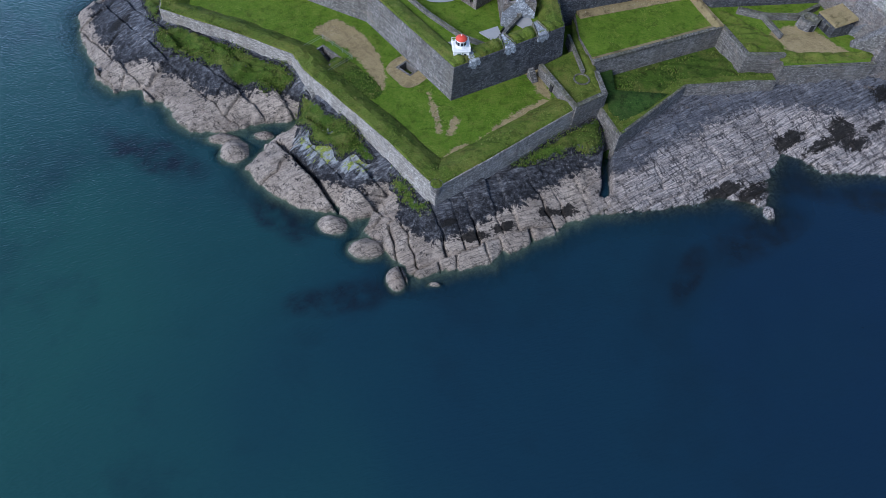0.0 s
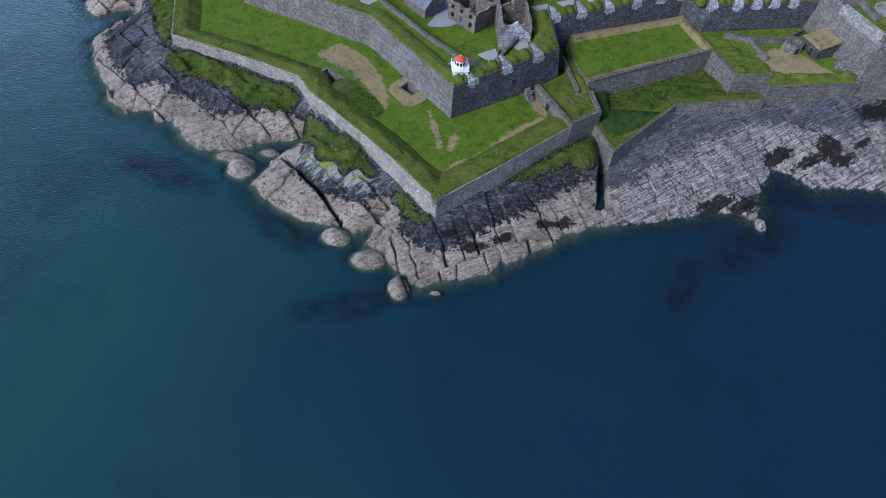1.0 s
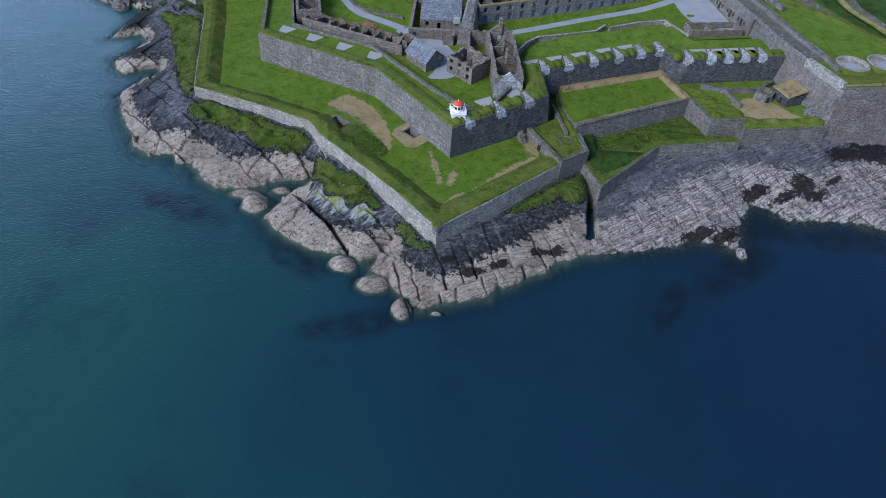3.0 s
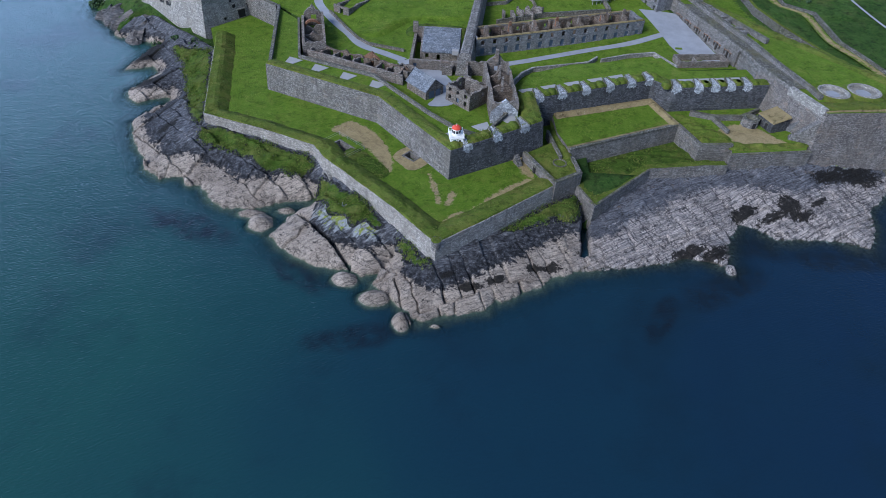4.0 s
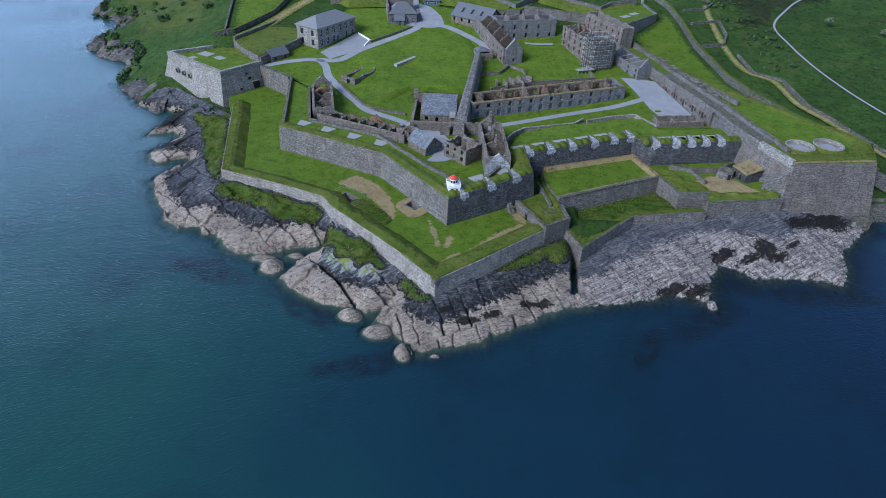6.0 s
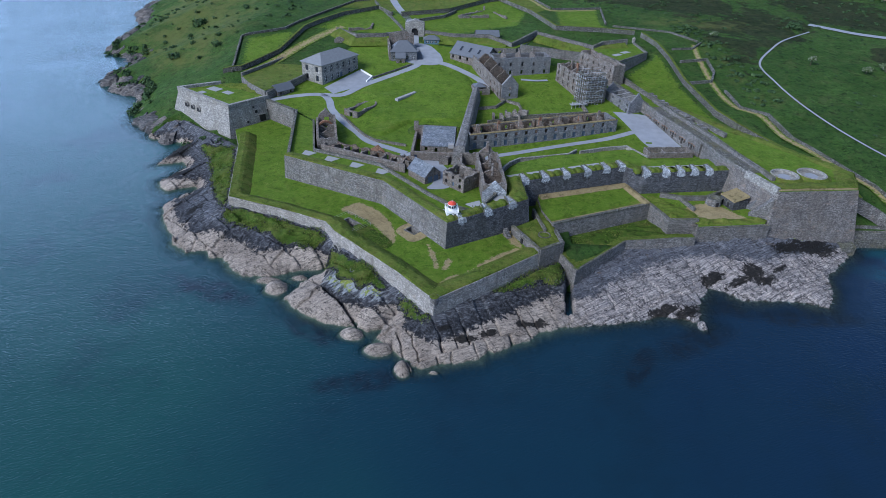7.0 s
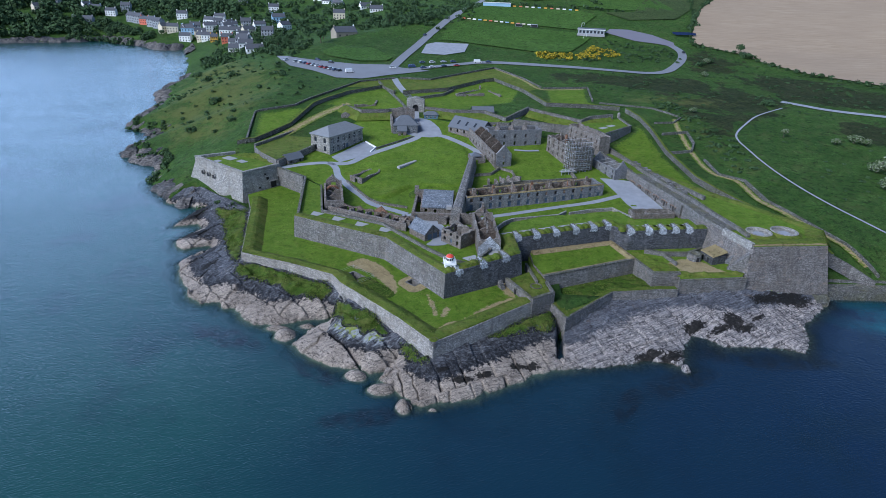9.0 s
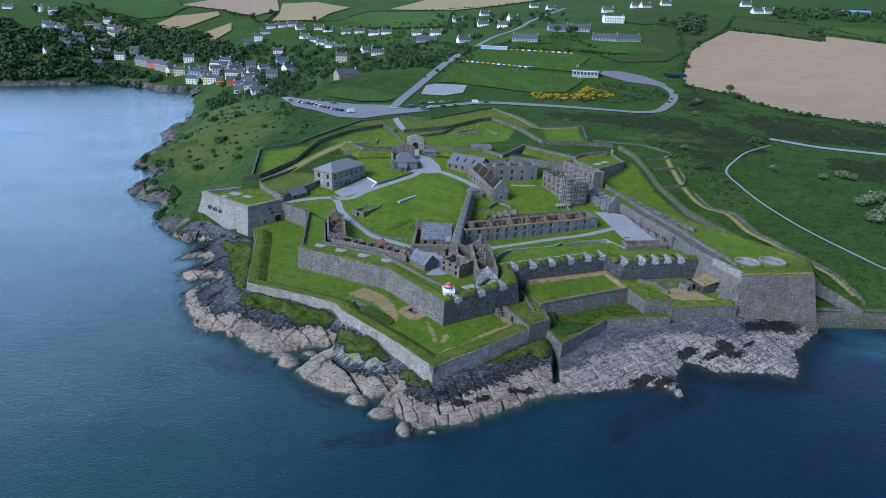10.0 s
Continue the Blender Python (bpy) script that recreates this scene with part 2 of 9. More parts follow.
ASPHALT = plain_material("asphalt", (0.19, 0.2, 0.225), 0.9, 0.2, 0.1)
SLATE = plain_material("roof_slate", (0.12, 0.13, 0.15), 0.6, 0.35, 0.9)
BLUE_SLATE = stone_material("blue_slate", (0.15, 0.172, 0.21), (0.22, 0.248, 0.295), (0.3, 0.33, 0.38), (0.2, 0.215, 0.235), 3.0)
WHITE = plain_material("white_paint", (0.84, 0.84, 0.83), 0.6, 0.06, 0.6)
RED = plain_material("red_paint", (0.6, 0.07, 0.04), 0.5, 0.15, 1.5)
DARK = plain_material("dark_opening", (0.02, 0.02, 0.022), 0.8, 0.2, 2.0)
GLASS = Mat("window_glass", 0.12, 0.6).color((0.03, 0.035, 0.045))
STEEL = plain_material("galvanised_steel", (0.5, 0.51, 0.53), 0.4, 0.15, 3.0, 0.8)
LIME = stone_material("limewash_splay", (0.3, 0.325, 0.365), (0.46, 0.49, 0.54), (0.62, 0.655, 0.71), (0.26, 0.275, 0.3), 1.6)


def rock_colour(m):
    z, band, up, east, weed, moss = m.axis(2), m.attribute("band"), m.attribute("up"), m.attribute("east"), m.attribute("weed"), m.attribute("moss")
    big = m.noise(0.12, 6, 0.65, gain=1.5)
    mid = m.noise(0.55, 8, 0.74, distort=0.6, gain=1.9)
    fine = m.noise(2.6, 7, 0.8, gain=2.2)
    blot = m.noise(1.1, 7, 0.78, distort=0.4, gain=2.1)
    grain_a = m.noise(1.0, 6, 0.7, m.along(22, 0.4, 2.2, 1.2), gain=1.8)
    grain_b = m.noise(1.0, 7, 0.75, m.along(31, 0.3, 2.8, 1.5), gain=1.8)

    def hair(n, at, w):
        return m.ramp(n, [(at - w, 0.0), (at, 1.0), (at + w, 0.0)])

    beds_a = hair(m.noise(1.0, 4, 0.6, m.along(24, 0.1, 1.2, 0.3)), 0.5, 0.03)
    beds_b = hair(m.noise(1.0, 4, 0.6, m.along(31, 0.09, 1.5, 0.4)), 0.5, 0.035)
    beds_c = hair(m.noise(1.0, 3, 0.6, m.along(33, 0.07, 2.6, 0.4)), 0.46, 0.045)
    cross = hair(m.noise(1.0, 3, 0.55, m.along(-58, 0.08, 0.42, 0.2)), 0.5, 0.024)
    crack = hair(m.noise(1.0, 4, 0.6, m.along(-35, 0.12, 0.3, 0.2)), 0.47, 0.013)
    # bleached slabs of the tidal zone, warm to the west and blue-grey to the east
    warm = m.mix(m.ramp(big, [(0.35, 0.0), (0.65, 1.0)]), (0.26, 0.217, 0.181), (0.4, 0.342, 0.29))
    warm = m.mix(m.ramp(mid, [(0.2, 0.6), (0.45, 0.0)]), warm, (0.14, 0.122, 0.11))
    warm = m.mix(m.ramp(grain_a, [(0.22, 0.55), (0.42, 0.0)]), warm, (0.12, 0.105, 0.096))
    warm = m.mix(m.math("MULTIPLY", beds_a, 0.75), warm, (0.05, 0.044, 0.04))
    warm = m.mix(m.math("MULTIPLY", crack, 0.9), warm, (0.035, 0.031, 0.03))
    cool = m.ramp(grain_b, [(0.2, (0.06, 0.06, 0.068)), (0.36, (0.27, 0.25, 0.248)), (0.54, (0.48, 0.43, 0.405)), (0.78, (0.64, 0.57, 0.52))])
    cool = m.mix(m.math("MULTIPLY", m.ramp(big, [(0.42, 0.0), (0.62, 0.7)]), m.ramp(band, [(0.6, 1.0), (1.0, 0.25)])), cool, m.mix(fine, (0.13, 0.136, 0.16), (0.27, 0.268, 0.29)))
    cool = m.mix(m.math("MULTIPLY", beds_b, 0.85), cool, (0.03, 0.03, 0.036))
    cool = m.mix(m.math("MULTIPLY", beds_c, 0.6), cool, (0.05, 0.05, 0.058))
    cool = m.mix(m.math("MULTIPLY", cross, 0.9), cool, (0.022, 0.022, 0.027))
    pale = m.mix(east, warm, cool)
    # black lichen, then blue-grey slate with pale crusts above it
    black = m.ramp(blot, [(0.3, (0.008, 0.008, 0.01)), (0.5, (0.026, 0.027, 0.032)), (0.66, (0.07, 0.072, 0.083)), (0.84, (0.2, 0.195, 0.2))])
    slate = m.ramp(m.mix(east, grain_a, grain_b), [(0.22, (0.022, 0.023, 0.029)), (0.42, (0.068, 0.071, 0.086)), (0.6, (0.15, 0.157, 0.178)), (0.8, (0.34, 0.345, 0.36))])
    slate = m.mix(m.math("MULTIPLY", east, 0.55), slate, m.mix(grain_b, (0.1, 0.106, 0.135), (0.27, 0.275, 0.31)))
    slate = m.mix(m.ramp(mid, [(0.24, 0.75), (0.46, 0.0)]), slate, (0.02, 0.021, 0.026))
    slate = m.mix(m.math("MULTIPLY", m.mix(east, beds_a, beds_b), 0.8), slate, (0.012, 0.012, 0.015))
    rust = m.ramp(m.noise(0.3, 5, 0.7), [(0.6, 0.0), (0.72, 0.5)])
    slate = m.mix(rust, slate, (0.17, 0.115, 0.06))
    rise = m.math("ADD", up, m.math("MULTIPLY", m.math("SUBTRACT", mid, 0.5), 0.5))
    dark = m.mix(m.mix(m.math("MULTIPLY", east, 0.75), m.ramp(rise, [(0.08, 0.0), (0.3, 0.85)]), 1.0), black, slate)
    edge = m.math("ADD", band, m.math("MULTIPLY", m.math("SUBTRACT", mid, 0.5), 1.0))
    edge = m.math("ADD", edge, m.math("MULTIPLY", m.math("SUBTRACT", blot, 0.5), 0.8))
    edge = m.math("ADD", edge, m.math("MULTIPLY", m.math("SUBTRACT", big, 0.5), 0.7))
    c = m.mix(m.ramp(edge, [(0.42, 0.0), (0.56, 1.0)]), dark, pale)
    # bladder weed in patches and along the water's edge
    spot = m.math("ADD", weed, m.math("MULTIPLY", m.math("SUBTRACT", m.mix(0.5, blot, mid), 0.5), 2.0))
    c = m.mix(m.ramp(spot, [(0.55, 0.0), (0.64, 0.95)]), c, m.ramp(fine, [(0.35, (0.004, 0.004, 0.004)), (0.7, (0.013, 0.011, 0.009))]))
    small = m.math("ADD", m.math("MULTIPLY", m.noise(0.9, 5, 0.7), 0.75), m.math("MULTIPLY", fine, 0.25))
    c = m.mix(m.ramp(small, [(0.585, 0.0), (0.61, 0.9)]), c, (0.014, 0.013, 0.013))
    # lime-green algae and pale crusts in the damp gully
    algae = m.math("ADD", moss, m.math("MULTIPLY", m.math("SUBTRACT", m.noise(1.0, 5, 0.7, m.along(40, 0.35, 0.9, 0.5)), 0.5), 2.4))
    crust = m.math("ADD", moss, m.math("MULTIPLY", m.math("SUBTRACT", m.noise(1.0, 6, 0.7, m.along(48, 0.25, 0.8, 0.6)), 0.5), 2.2))
    c = m.mix(m.math("MULTIPLY", m.ramp(crust, [(0.6, 0.0), (0.85, 0.85)]), m.ramp(moss, [(0.05, 0.0), (0.3, 1.0)])), c, (0.34, 0.36, 0.38))
    c = m.mix(m.math("MULTIPLY", m.ramp(algae, [(0.88, 0.0), (1.0, 0.9)]), m.ramp(moss, [(0.05, 0.0), (0.3, 1.0)])), c, m.mix(fine, (0.12, 0.16, 0.012), (0.33, 0.38, 0.05)))
    tide = m.math("ADD", z, m.math("MULTIPLY", m.math("SUBTRACT", mid, 0.5), 1.3))
    fringe = m.mix(m.ramp(blot, [(0.42, 0.0), (0.58, 1.0)]), (0.02, 0.017, 0.012), (0.075, 0.065, 0.045))
    c = m.mix(m.ramp(m.math("ADD", m.math("MULTIPLY", tide, 0.5), 0.5), [(0.44, 0.9), (0.62, 0.0)]), c, m.mix(east, (0.14, 0.138, 0.1), fringe))
    c = m.mix(m.ramp(m.math("ADD", m.math("MULTIPLY", tide, 0.5), 1.0), [(0.2, 1.0), (0.75, 0.0)]), c, (0.03, 0.04, 0.038))
    c = m.mix(0.6, c, m.ramp(fine, [(0.2, 0.15), (0.8, 0.8)]), "OVERLAY")
    return c, m.mix(0.45, m.mix(east, grain_a, grain_b), fine)


def rock_material():
    m = Mat("foreshore_rock", 0.85, 0.25)
    c, relief = rock_colour(m)
    m.bump(relief, 1.0, 0.3)
    return m.color(c)


ROCK = rock_material()
ROCK_GRASS = edged_material("grass_on_rock", SLOPE_TONES, rock_colour)


def tuft_material():
    m = Mat("grass_tuft", 0.9, 0.15)
    island = m.t.nodes.new("ShaderNodeNewGeometry").outputs["Random Per Island"]
    c = m.ramp(island, [(0.0, (0.045, 0.09, 0.01)), (0.4, (0.1, 0.17, 0.02)), (0.75, (0.17, 0.23, 0.04)), (0.88, (0.24, 0.22, 0.08)), (1.0, (0.3, 0.22, 0.1))])
    return m.color(m.mix(m.ramp(m.noise(0.25, 5, 0.6), [(0.4, 0.0), (0.65, 0.6)]), c, (0.075, 0.13, 0.018)))


TUFT = tuft_material()


def sea_material():
    m = Mat("sea_water", 0.15, 0.5)
    m.b.inputs["IOR"].default_value = 1.33
    x, y = m.axis(0), m.axis(1)
    side = m.math("ADD", m.math("MULTIPLY", x, 0.0052), m.math("MULTIPLY", y, 0.0012))
    side = m.math("ADD", side, m.math("MULTIPLY", m.math("SUBTRACT", m.noise(0.012, 3, 0.5), 0.5), 0.9))
    c = m.ramp(m.math("ADD", side, 0.42), [(0.0, (0.013, 0.058, 0.056)), (0.42, (0.0078, 0.032, 0.049)), (0.75, (0.0066, 0.0225, 0.045)), (1.0, (0.0058, 0.0195, 0.047))])
    weed = m.noise(0.03, 5, 0.6)
    c = m.mix(m.ramp(weed, [(0.52, 0.0), (0.68, 0.55)]), c, (0.006, 0.018, 0.031))
    reef = m.t.nodes.new("ShaderNodeAttribute")
    reef.attribute_name = "reef"
    c = m.mix(m.math("MULTIPLY", reef.outputs["Fac"], m.ramp(m.noise(0.25, 5, 0.65), [(0.35, 0.2), (0.6, 0.95)])), c, (0.006, 0.012, 0.02))
    c = m.mix(m.math("MULTIPLY", m.attribute("sand"), m.ramp(m.noise(0.06, 5, 0.65), [(0.38, 0.0), (0.62, 0.9)])), c, (0.012, 0.085, 0.115))
    m.color(c)
    swell = m.noise(0.14, 2, 0.5, m.along(12, 0.6, 2.4))
    chop = m.noise(1.3, 3, 0.5, m.along(24, 0.6, 2.0))
    lanes = m.ramp(m.noise(0.02, 3, 0.6, m.along(15, 0.5, 1.4)), [(0.35, 0.72), (0.65, 1.0)])
    m.bump(m.math("MULTIPLY", m.mix(0.72, swell, chop), lanes), 0.3, 0.66)
    depth = m.t.nodes.new("ShaderNodeAttribute")
    depth.attribute_name = "depth"
    clear = m.ramp(m.math("MULTIPLY", depth.outputs["Fac"], 0.25), [(0.0, 0.9), (0.15, 0.62), (0.45, 0.2), (0.9, 0.0)])
    see = m.t.nodes.new("ShaderNodeBsdfTransparent")
    see.inputs[0].default_value = (0.75, 0.9, 0.88, 1)
    mix = m.t.nodes.new("ShaderNodeMixShader")
    m.link(clear, mix.inputs[0])
    m.link(m.b.outputs[0], mix.inputs[1])
    m.link(see.outputs[0], mix.inputs[2])
    m.link(mix.outputs[0], m.t.nodes["Material Output"].inputs[0])
    return m.m


SEA = sea_material()
SEABED = plain_material("weedy_seabed", (0.03, 0.038, 0.034), 0.9, 0.5, 0.25)

# ---- mesh helpers ----


def mesh_from(name, verts, faces, mats, slots=None, smooth=False):
    me = bpy.data.meshes.new(name)
    me.from_pydata([tuple(v) for v in verts], [], faces)
    for k in mats if isinstance(mats, (list, tuple)) else [mats]:
        me.materials.append(k)
    if slots is not None:
        me.polygons.foreach_set("material_index", slots)
    if smooth:
        me.polygons.foreach_set("use_smooth", [True] * len(me.polygons))
    me.update()
    return me


def part(name, me, parent=None, label="", m=None):
    ob = new(name, me)
    if parent is not None:
        ob.parent = parent
    if m is not None:
        ob.matrix_basis = m
    if label:
        ob["label"] = label
    return ob


def thing(name, x, y, z, turn, label, category, group="", kind=""):
    ob = new(name)
    ob.matrix_basis = pose(x, y, z, 0, 0, turn)
    return tagged(ob, label, category, group, kind)


def structure(name, me, label, category, kind="structure"):
    return tagged(new(name, me), label, category, "", kind)


class Build:
    """Collects boxes, prisms and quads for one mesh."""

    def __init__(self):
        self.v, self.f, self.s = [], [], []

    def add(self, verts, faces, slot=0):
        n = len(self.v)
        self.v += [tuple(p) for p in verts]
        self.f += [tuple(n + i for i in f) for f in faces]
        self.s += [slot] * len(faces)
        return self

    def box(self, x0, y0, z0, x1, y1, z1, slot=0, taper=0.0):
        t = taper
        vs = [(x0, y0, z0), (x1, y0, z0), (x1, y1, z0), (x0, y1, z0), (x0 + t, y0 + t, z1), (x1 - t, y0 + t, z1), (x1 - t, y1 - t, z1), (x0 + t, y1 - t, z1)]
        return self.add(vs, [(3, 2, 1, 0), (4, 5, 6, 7), (0, 1, 5, 4), (1, 2, 6, 5), (2, 3, 7, 6), (3, 0, 4, 7)], slot)

    def prism(self, poly, z0, z1, slot=0, top_slot=None, batter=0.0):
        n = len(poly)
        if area(poly) < 0:
            poly = poly[::-1]
        top, poly = poly, offset(poly, -batter, True) if batter else poly
        self.add([(x, y, z0) for x, y in poly] + [(x, y, z1) for x, y in top], [(i, (i + 1) % n, n + (i + 1) % n, n + i) for i in range(n)], slot)
        self.add([(x, y, z1) for x, y in top], [tuple(range(n))], slot if top_slot is None else top_slot)
        return self.add([(x, y, z0) for x, y in poly], [tuple(range(n - 1, -1, -1))], slot)

    def tube(self, a, b, r0, r1, n=8, slot=0):
        a, b = Vector(a), Vector(b)
        q = (b - a).to_track_quat("Z", "Y")
        ring = [q @ Vector((math.cos(2 * math.pi * i / n), math.sin(2 * math.pi * i / n), 0)) for i in range(n)]
        vs = [a + r * r0 for r in ring] + [b + r * r1 for r in ring]
        fs = [(i, (i + 1) % n, n + (i + 1) % n, n + i) for i in range(n)] + [tuple(range(n - 1, -1, -1)), tuple(range(n, 2 * n))]
        return self.add(vs, fs, slot)

    def mesh(self, name, mats, smooth=False):
        return mesh_from(name, self.v, self.f, mats, self.s, smooth)


def area(p):
    return 0.5 * sum(p[i][0] * p[(i + 1) % len(p)][1] - p[(i + 1) % len(p)][0] * p[i][1] for i in range(len(p)))


def offset(line, d, closed=False):
    """The line moved d metres to its left, with mitred corners; d may be a list."""
    n, res = len(line), []
    for i in range(n):
        a, b, c = line[i - 1], line[i], line[(i + 1) % n]
        u = Vector((b[0] - a[0], b[1] - a[1])).normalized() if closed or i > 0 else None
        w = Vector((c[0] - b[0], c[1] - b[1])).normalized() if closed or i < n - 1 else None
        u, w = u or w, w or u
        nu, nw = Vector((-u.y, u.x)), Vector((-w.y, w.x))
        k = nu + nw
        k = k / max(0.35, k.dot(nu)) if k.length > 1e-4 else nu
        res.append((b[0] + k.x * d, b[1] + k.y * d))
    return res


def resample(line, step, closed=False):
    res, pts = [], list(line) + ([line[0]] if closed else [])
    for a, b in zip(pts, pts[1:]):
        n = max(1, round(math.dist(a[:2], b[:2]) / step))
        res += [tuple(p + (q - p) * i / n for p, q in zip(a, b)) for i in range(n)]
    return res if closed else res + [tuple(pts[-1])]


def swept(line, profile, mats, slots=None, closed=False, step=0, rough=0.0, cap=True, name="swept"):
    """A profile of (metres to the left, height) carried along a line of (x, y[, z]); heights add to the line's z."""
    if step:
        line = resample(line, step, closed)
    zs = [p[2] if len(p) > 2 else 0.0 for p in line]
    rails = [offset([p[:2] for p in line], o, closed) for o, _ in profile]
    n, k, vs, fs, sl = len(line), len(profile), [], [], []
    for i in range(n):
        for j in range(k):
            x, y = rails[j][i]
            dz = rough * noise.noise((x * 0.45, y * 0.45, j * 1.7)) if rough and 0 < j else 0.0
            vs.append((x, y, zs[i] + profile[j][1] + dz))
    for i in range(n if closed else n - 1):
        for j in range(k - 1):
            a, b = i * k + j, ((i + 1) % n) * k + j
            fs.append((a, a + 1, b + 1, b))
            sl.append(slots[j] if slots else 0)
    if cap and not closed:
        fs += [tuple(range(k)), tuple((n - 1) * k + j for j in range(k - 1, -1, -1))]
        sl += [slots[0] if slots else 0] * 2
    return mesh_from(name, vs, [f[::-1] for f in fs], mats, sl)


def swept_piece(line, i0, i1, profile, mats, name):
    """One stretch of a longer swept wall, mitred to its neighbours."""
    rails = [offset([p[:2] for p in line], o) for o, _ in profile]
    k, vs, fs = len(profile), [], []
    for i in range(i0, i1 + 1):
        vs += [(*rails[j][i], line[i][2] + profile[j][1]) for j in range(k)]
    for i in range(i1 - i0):
        fs += [(i * k + k + j, i * k + k + j + 1, i * k + j + 1, i * k + j) for j in range(k - 1)]
    return mesh_from(name, vs, [f[::-1] for f in fs], mats)


def inside(px, py, poly):
    """Which of the points lie in the polygon."""
    px, py = np.asarray(px, float), np.asarray(py, float)
    res = np.zeros(px.shape, bool)
    n = len(poly)
    for i in range(n):
        (x0, y0), (x1, y1) = poly[i], poly[(i + 1) % n]
        if y0 != y1:
            res ^= ((y0 > py) != (y1 > py)) & (px < (x1 - x0) * (py - y0) / (y1 - y0) + x0)
    return res


def line_distance(px, py, line, closed=False):
    px, py = np.asarray(px, float), np.asarray(py, float)
    best = np.full(px.shape, 1e9)
    pts = list(line) + ([line[0]] if closed else [])
    for (x0, y0), (x1, y1) in zip(pts, pts[1:]):
        dx, dy = x1 - x0, y1 - y0
        t = np.clip(((px - x0) * dx + (py - y0) * dy) / (dx * dx + dy * dy + 1e-9), 0, 1)
        best = np.minimum(best, np.hypot(px - x0 - t * dx, py - y0 - t * dy))
    return best


def wobble(x, y, scale, seed=0):
    """Smooth noise for arrays, about -1 to 1."""
    rs = np.random.RandomState(seed)
    res = np.zeros(np.shape(x))
    for k in range(5):
        a, p = rs.uniform(0, 6.28), rs.uniform(0, 6.28)
        f = scale * rs.uniform(0.6, 1.7)
        res = res + np.sin((x * np.cos(a) + y * np.sin(a)) * f + p + 1.3 * np.sin((y * np.cos(a) - x * np.sin(a)) * f * 0.7 + p * 2))
    return res / 3.2


# ---- the plan: shore, ground heights, fort outlines ----
SHORE_FAR = [(-3500, 500), (-900, 560), (-552, 591), (-524, 600), (-478, 627), (-447, 649), (-376, 609), (-341, 582), (-325, 606), (-278, 501), (-241, 402), (-236, 345), (-219, 316), (-214, 300), (-205, 237), (-176, 221), (-178, 184), (-150, 161), (-140, 134), (-122, 113)]
SHORE_LEFT = [(-104, 109), (-107, 103), (-109, 89), (-101, 92), (-97, 88), (-102, 75), (-100, 70), (-96, 68), (-88, 73.5), (-86, 70), (-89, 66), (-93, 57), (-88, 46), (-81.3, 37.6), (-80.4, 33.5), (-74.5, 30.4), (-68.6, 31.6), (-66.3, 27.8), (-63, 28), (-61.8, 26.2), (-57, 21), (-52, 19), (-43.5, 21), (-41.9, 22.5), (-34, 24.2), (-31.5, 26)]
SHORE_TIP = [(-36.3, 17.5), (-40.3, 10.2), (-36.9, 6.4), (-30.7, 2.2), (-26.2, 0.2), (-22.7, 0.1), (-19.8, 0), (-16.6, -1.6), (-12.3, 0.7), (-9.8, 4.8), (-13.4, -3.9), (-10.6, -6.5), (-7.1, -10.4), (-4.8, -10.9), (-4.1, -12.8), (-1.8, -13.7), (7.3, -11), (11.8, -9.5), (14, -6.6), (15.1, -7.2), (19.2, -4.1), (23.9, -1.5), (25.8, 0.9), (29.5, 2.4)]
SHORE_RIGHT = [(34.4, 4.2), (45.5, 6.9), (51.9, 8.6), (58.4, 10.7), (63.3, 11.2), (67.6, 9.2), (69.6, 10), (70.8, 13), (72.4, 20), (76.5, 25), (81, 24), (84, 20), (96, 21.5), (106.9, 19), (111.7, 25.4), (114.1, 34), (127.7, 48.2), (131, 54), (157, 56), (300, 62), (900, 20), (3500, -300)]
SHORE = SHORE_FAR + SHORE_LEFT + SHORE_TIP + SHORE_RIGHT + [(3500, 4200), (-3500, 4200)]
FACE = [(-115, 124), (-84, 98), (-78, 92), (-67, 48), (-49.5, 42), (-34, 35.5), (-25, 25.5), (0, 0), (28, 24), (34.5, 29), (37.8, 20.3), (54.6, 37.5), (70, 41.5), (77, 43.3), (97, 46.8), (112, 48.4), (126, 50.4), (134, 57)]
RISE_Y = [0, 60, 100, 160, 215, 330, 400, 510, 660, 900, 1500, 2500, 4500]
RISE_Z = [7, 8.5, 13, 19, 26.5, 34, 43, 68, 95, 122, 175, 240, 330]
WARD_Z = [13, 13, 13.4, 19, 26.5, 34, 43, 68, 95, 122, 175, 240, 330]
OUTER = [(-77.5, 90), (-66.8, 48), (-49.5, 42), (-34, 35.5), (-30.3, 30.3), (-25, 25.3), (-10.8, 11.8), (0, 0), (10, 8.4), (28, 24.2)]
TERRACE = OUTER + [(34.5, 28.8), (32.5, 38.7), (31, 44), (29.8, 56.5), (22, 62), (-10, 62), (-45, 85), (-58, 110), (-73.2, 121.6), (-84.5, 107)]
RAMPART = [(-53.6, 67), (-18.8, 51.5), (1.9, 27), (25.3, 42), (24.2, 54), (59, 69), (64.5, 64.5), (93.3, 70)]
WARD = [(-53.6, 67), (-18.8, 51.5), (1.9, 27), (25.3, 42), (24.2, 54), (59, 69), (64.5, 64.5), (93.3, 70), (100, 95), (88, 120), (84, 150), (80, 190), (60, 215), (20, 235), (-20, 225), (-50, 200), (-76, 160), (-80, 120), (-60, 108)]


def shore_depth(x, y):
    """Metres inland of the shore; negative out at sea."""
    d = line_distance(x, y, SHORE, True)
    return np.where(inside(x, y, SHORE), d, -d)


